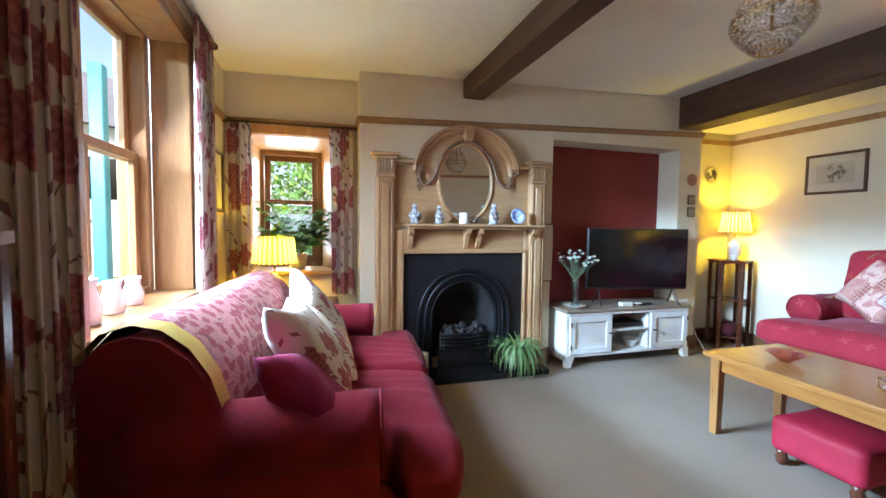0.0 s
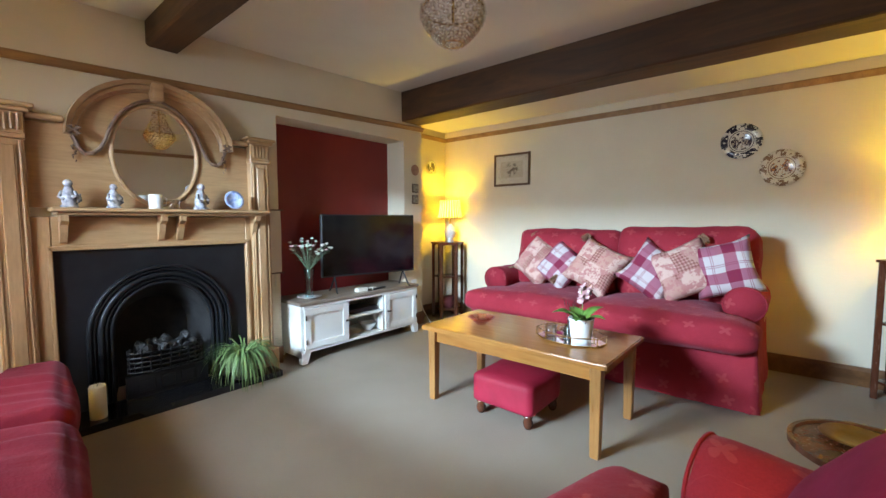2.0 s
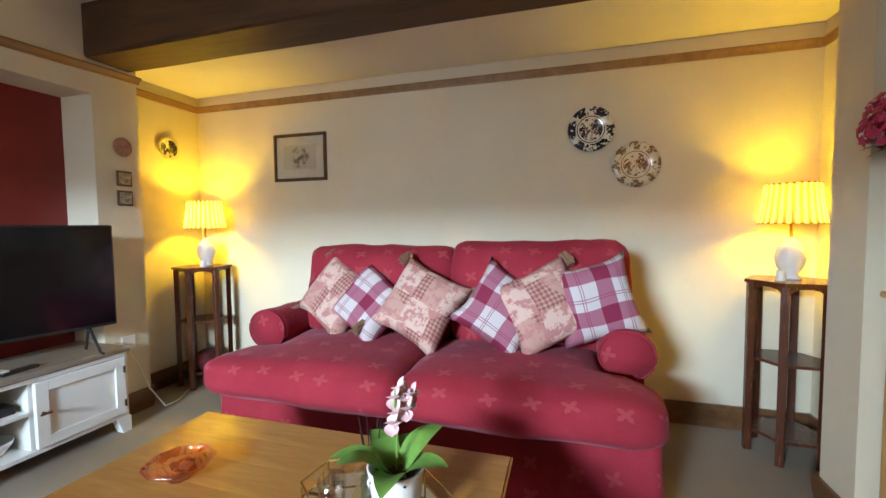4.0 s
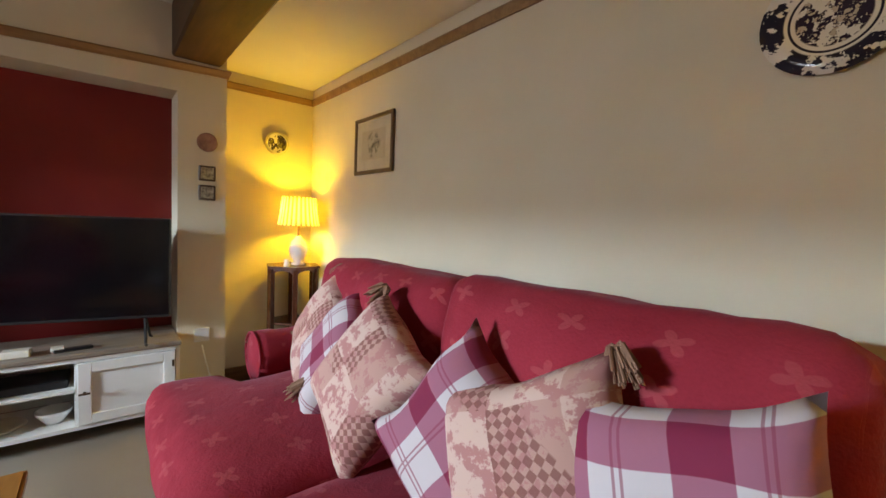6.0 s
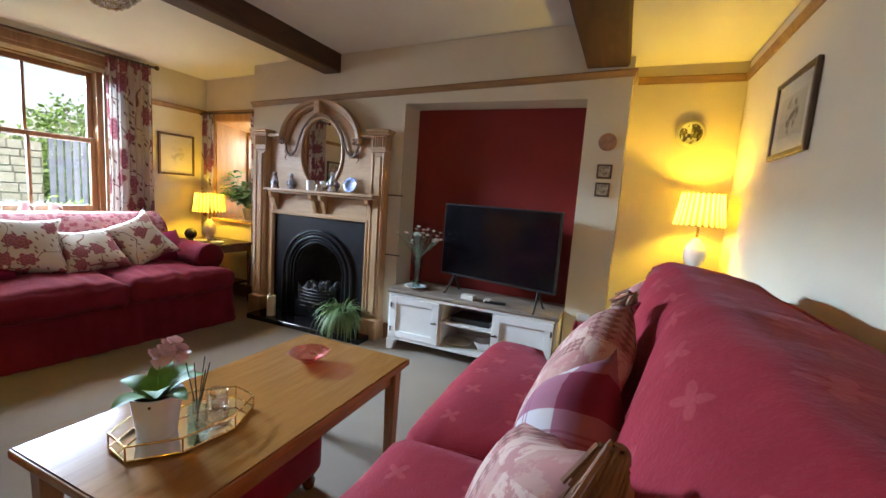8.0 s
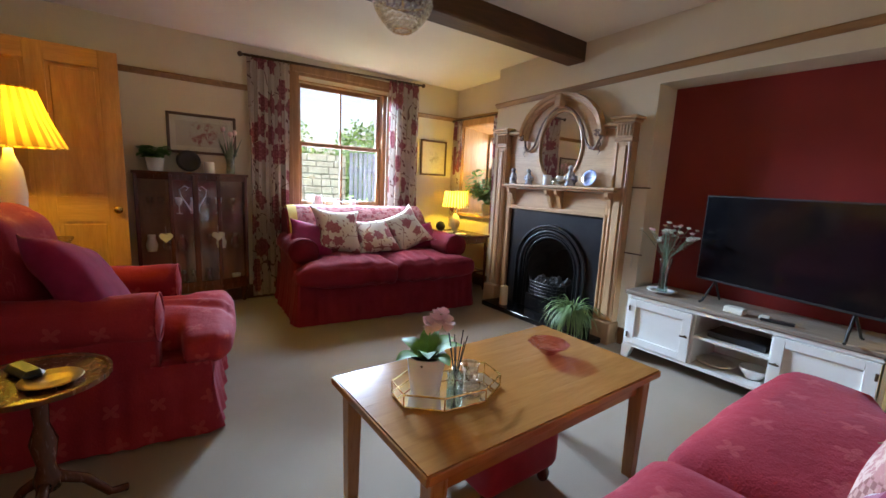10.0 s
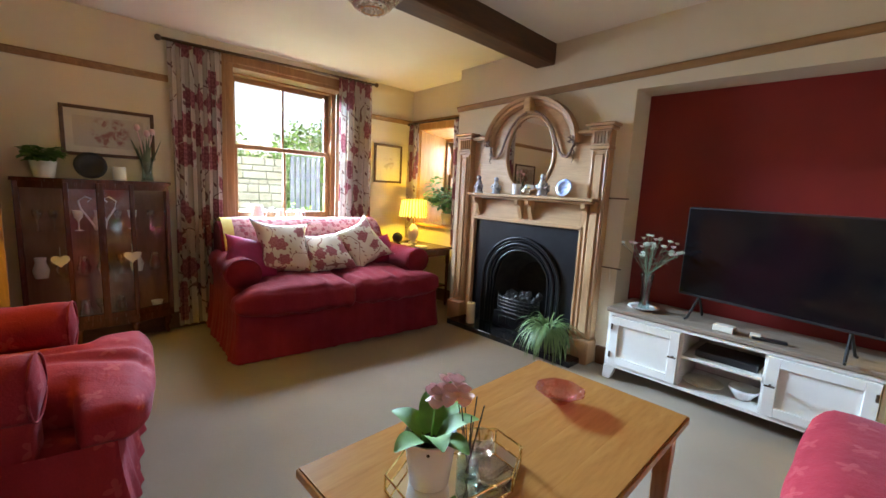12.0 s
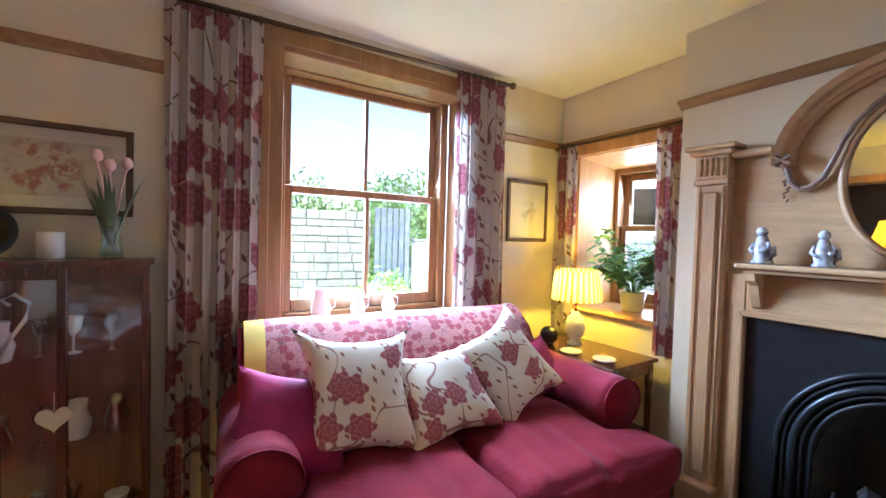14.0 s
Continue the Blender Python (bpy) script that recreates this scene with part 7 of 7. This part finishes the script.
mortar = surface("mortar", (0.15, 0.145, 0.12), (0.21, 0.205, 0.17), 9, 0.95)
foliage_a = surface("hedge_leaves", (0.05, 0.13, 0.025), (0.13, 0.27, 0.05), 3, 0.6)
foliage_b = surface("yellow_green_leaves", (0.12, 0.22, 0.03), (0.25, 0.38, 0.06), 3, 0.6)
gate_paint = surface("weathered_gate_wood", (0.07, 0.08, 0.11), (0.13, 0.14, 0.17), 9, 0.7)
teal_paint = surface("teal_paint", (0.02, 0.10, 0.11), (0.035, 0.14, 0.145), 8, 0.5)
white_render = surface("white_render", (0.62, 0.62, 0.60), (0.72, 0.72, 0.70), 4, 0.85)
roof_slate = surface("roof_slate", (0.10, 0.10, 0.115), (0.17, 0.17, 0.18), 6, 0.6)


def stone_wall(name, label, u0, u1, z0, z1, place):
    t = thing(name, label, "garden wall")
    t.matrix_world = place
    part("core", bm_box(u0, u1, 0.03, 0.30, z0, z1 - 0.02), mortar, t)
    rr = random.Random(17)
    bm = bmesh.new()
    z = z0
    while z < z1:
        h = rr.uniform(0.09, 0.16)
        u = u0 + rr.uniform(0, 0.1)
        while u < u1:
            w = rr.uniform(0.14, 0.38)
            box(bm, u, min(u + w - 0.008, u1), rr.uniform(-0.02, 0.01), 0.06, z, z + h - 0.008, 0.01)
            u += w
        z += h
    part("stones", bm, stone, t, kind="stuff")


stone_wall("garden_wall", "grey rubble stone garden wall across the lawn", -3.0, 2.1, -0.3, 1.47, pose(-3.6, 2.0, 0, 0, 0, 78))
stone_wall("garden_wall", "grey rubble stone garden wall outside the alcove window", -3.0, 3.0, -0.3, 1.25, pose(1.5, 7.6, 0, 0, 0, 0))


def bush(name, label, at, rx, ry, rz_, n, mat, leaf, seed):
    t = thing(name, label, "shrub", at)
    rr = random.Random(seed)
    bm = bmesh.new()
    for i in range(9):
        a = 2 * math.pi * i / 9
        tube(bm, [(0, 0, -0.0), (0.3 * rx * math.cos(a), 0.3 * ry * math.sin(a), rz_ * 0.5), (0.7 * rx * math.cos(a + 0.4), 0.7 * ry * math.sin(a + 0.4), rz_ * 1.1)], [0.03, 0.02, 0.008], 5)
    part("branches", bm, mahogany, t)
    verts, faces = [], []
    for i in range(n):
        d = Vector((rr.gauss(0, 1), rr.gauss(0, 1), rr.gauss(0, 1))).normalized()
        k = rr.uniform(0.55, 1.0) * (1 + 0.35 * noise.noise(d * 2.3 + Vector((seed, 0, 0))))
        c = Vector((d.x * rx * k, d.y * ry * k, rz_ + d.z * rz_ * k))
        u = Vector((rr.gauss(0, 1), rr.gauss(0, 1), rr.gauss(0, 1))).normalized()
        w = u.cross(Vector((rr.gauss(0, 1), rr.gauss(0, 1), rr.gauss(0, 1)))).normalized()
        s = leaf * rr.uniform(0.6, 1.3)
        b = len(verts)
        verts += [c - u * s, c - w * s * 0.45, c + u * s, c + w * s * 0.45]
        faces.append((b, b + 1, b + 2, b + 3))
    me = bpy.data.meshes.new("leaves")
    me.from_pydata([tuple(v) for v in verts], [], faces)
    me.materials.append(mat)
    ob = new("leaves", me)
    ob.parent = t
    tagged(ob, kind="stuff")
    return t


bush("shrub", "tall green shrub beyond the garden wall", (-6.5, 3.5, -0.25), 1.6, 1.8, 1.35, 5200, foliage_a, 0.06, 1)
bush("shrub", "dense green hedge beyond the garden wall", (-6.8, 6.0, -0.25), 1.4, 1.6, 1.15, 4200, foliage_a, 0.06, 2)
bush("shrub", "low green hedge beyond the garden wall", (-5.6, 1.2, -0.25), 1.2, 1.8, 0.95, 4200, foliage_a, 0.06, 3)
bush("shrub", "young tree crown beyond the garden wall", (-8.2, 7.2, -0.25), 1.3, 1.5, 1.65, 5200, foliage_a, 0.08, 4)
bush("shrub", "yellow green shrub against the garden wall", (-2.65, 4.05, -0.25), 0.35, 0.55, 0.5, 1800, foliage_b, 0.04, 5)
bush("shrub", "dark green shrub behind the low white wall", (-4.3, 5.7, -0.25), 0.8, 1.1, 0.98, 3600, foliage_a, 0.05, 9)
bush("shrub", "green shrub behind the wall outside the alcove", (0.6, 9.5, -0.25), 1.8, 1.2, 1.6, 5200, foliage_b, 0.07, 6)
bush("shrub", "tall green tree crown outside the alcove", (2.6, 11.5, -0.25), 2.4, 1.8, 2.4, 5200, foliage_a, 0.09, 7)
bush("shrub", "ivy clump hanging on the outer wall", (1.0, 7.45, -0.1), 0.9, 0.3, 0.55, 2600, foliage_a, 0.045, 8)
gate = thing("garden_gate", "dark slatted garden gate in the stone wall", "gate", (-3.09, 4.36, -0.25), 78)
for k in range(6):
    part("slat", bm_box(-0.25 + 0.09 * k, -0.18 + 0.09 * k, -0.03, 0, 0.04 * (k % 2), 1.88, bevel=0.004), gate_paint, gate)
for z in (0.35, 1.5):
    part("rail", bm_box(-0.26, 0.28, 0.001, 0.03, z, z + 0.09, bevel=0.004), gate_paint, gate)
yard = thing("yard_wall", "low white rendered wall beyond the slatted gate", "garden wall", (-2.98, 4.72, -0.3), 78)
part("core", bm_box(0, 3.6, 0, 0.22, 0, 1.44, bevel=0.01), white_render, yard)
part("coping", bm_box(-0.02, 3.62, -0.02, 0.24, 1.441, 1.49, bevel=0.01), stone, yard)
house = thing("house", "white rendered house across the lane with a teal door frame", "house", (-5.2, 12.4, -0.25), 35)
part("wall", bm_box(-2.5, 2.5, 0, 4, 0, 3.8), white_render, house)
bm = bmesh.new()
prism(bm, [(-0.3, 3.8), (4.3, 3.8), (2.0, 5.6)], -2.7, 2.7, lambda u, v, d: (d, u, v))
part("roof", bm, roof_slate, house)
for x in (-1.5, 1.2):
    w = part("window", bm_box(x - 0.5, x + 0.5, -0.03, 0.0, 1.9, 3.1), white_render, house)
    part("pane", bm_box(x - 0.42, x + 0.42, -0.04, -0.031, 1.98, 3.02), screen_mat, w)
post = thing("porch_post", "teal painted porch post outside the sash window", "post", (-1.35, 6.4, -0.25), 0)
part("shaft", bm_box(-0.07, 0.07, -0.07, 0.07, 0, 3.2, bevel=0.01), teal_paint, post)
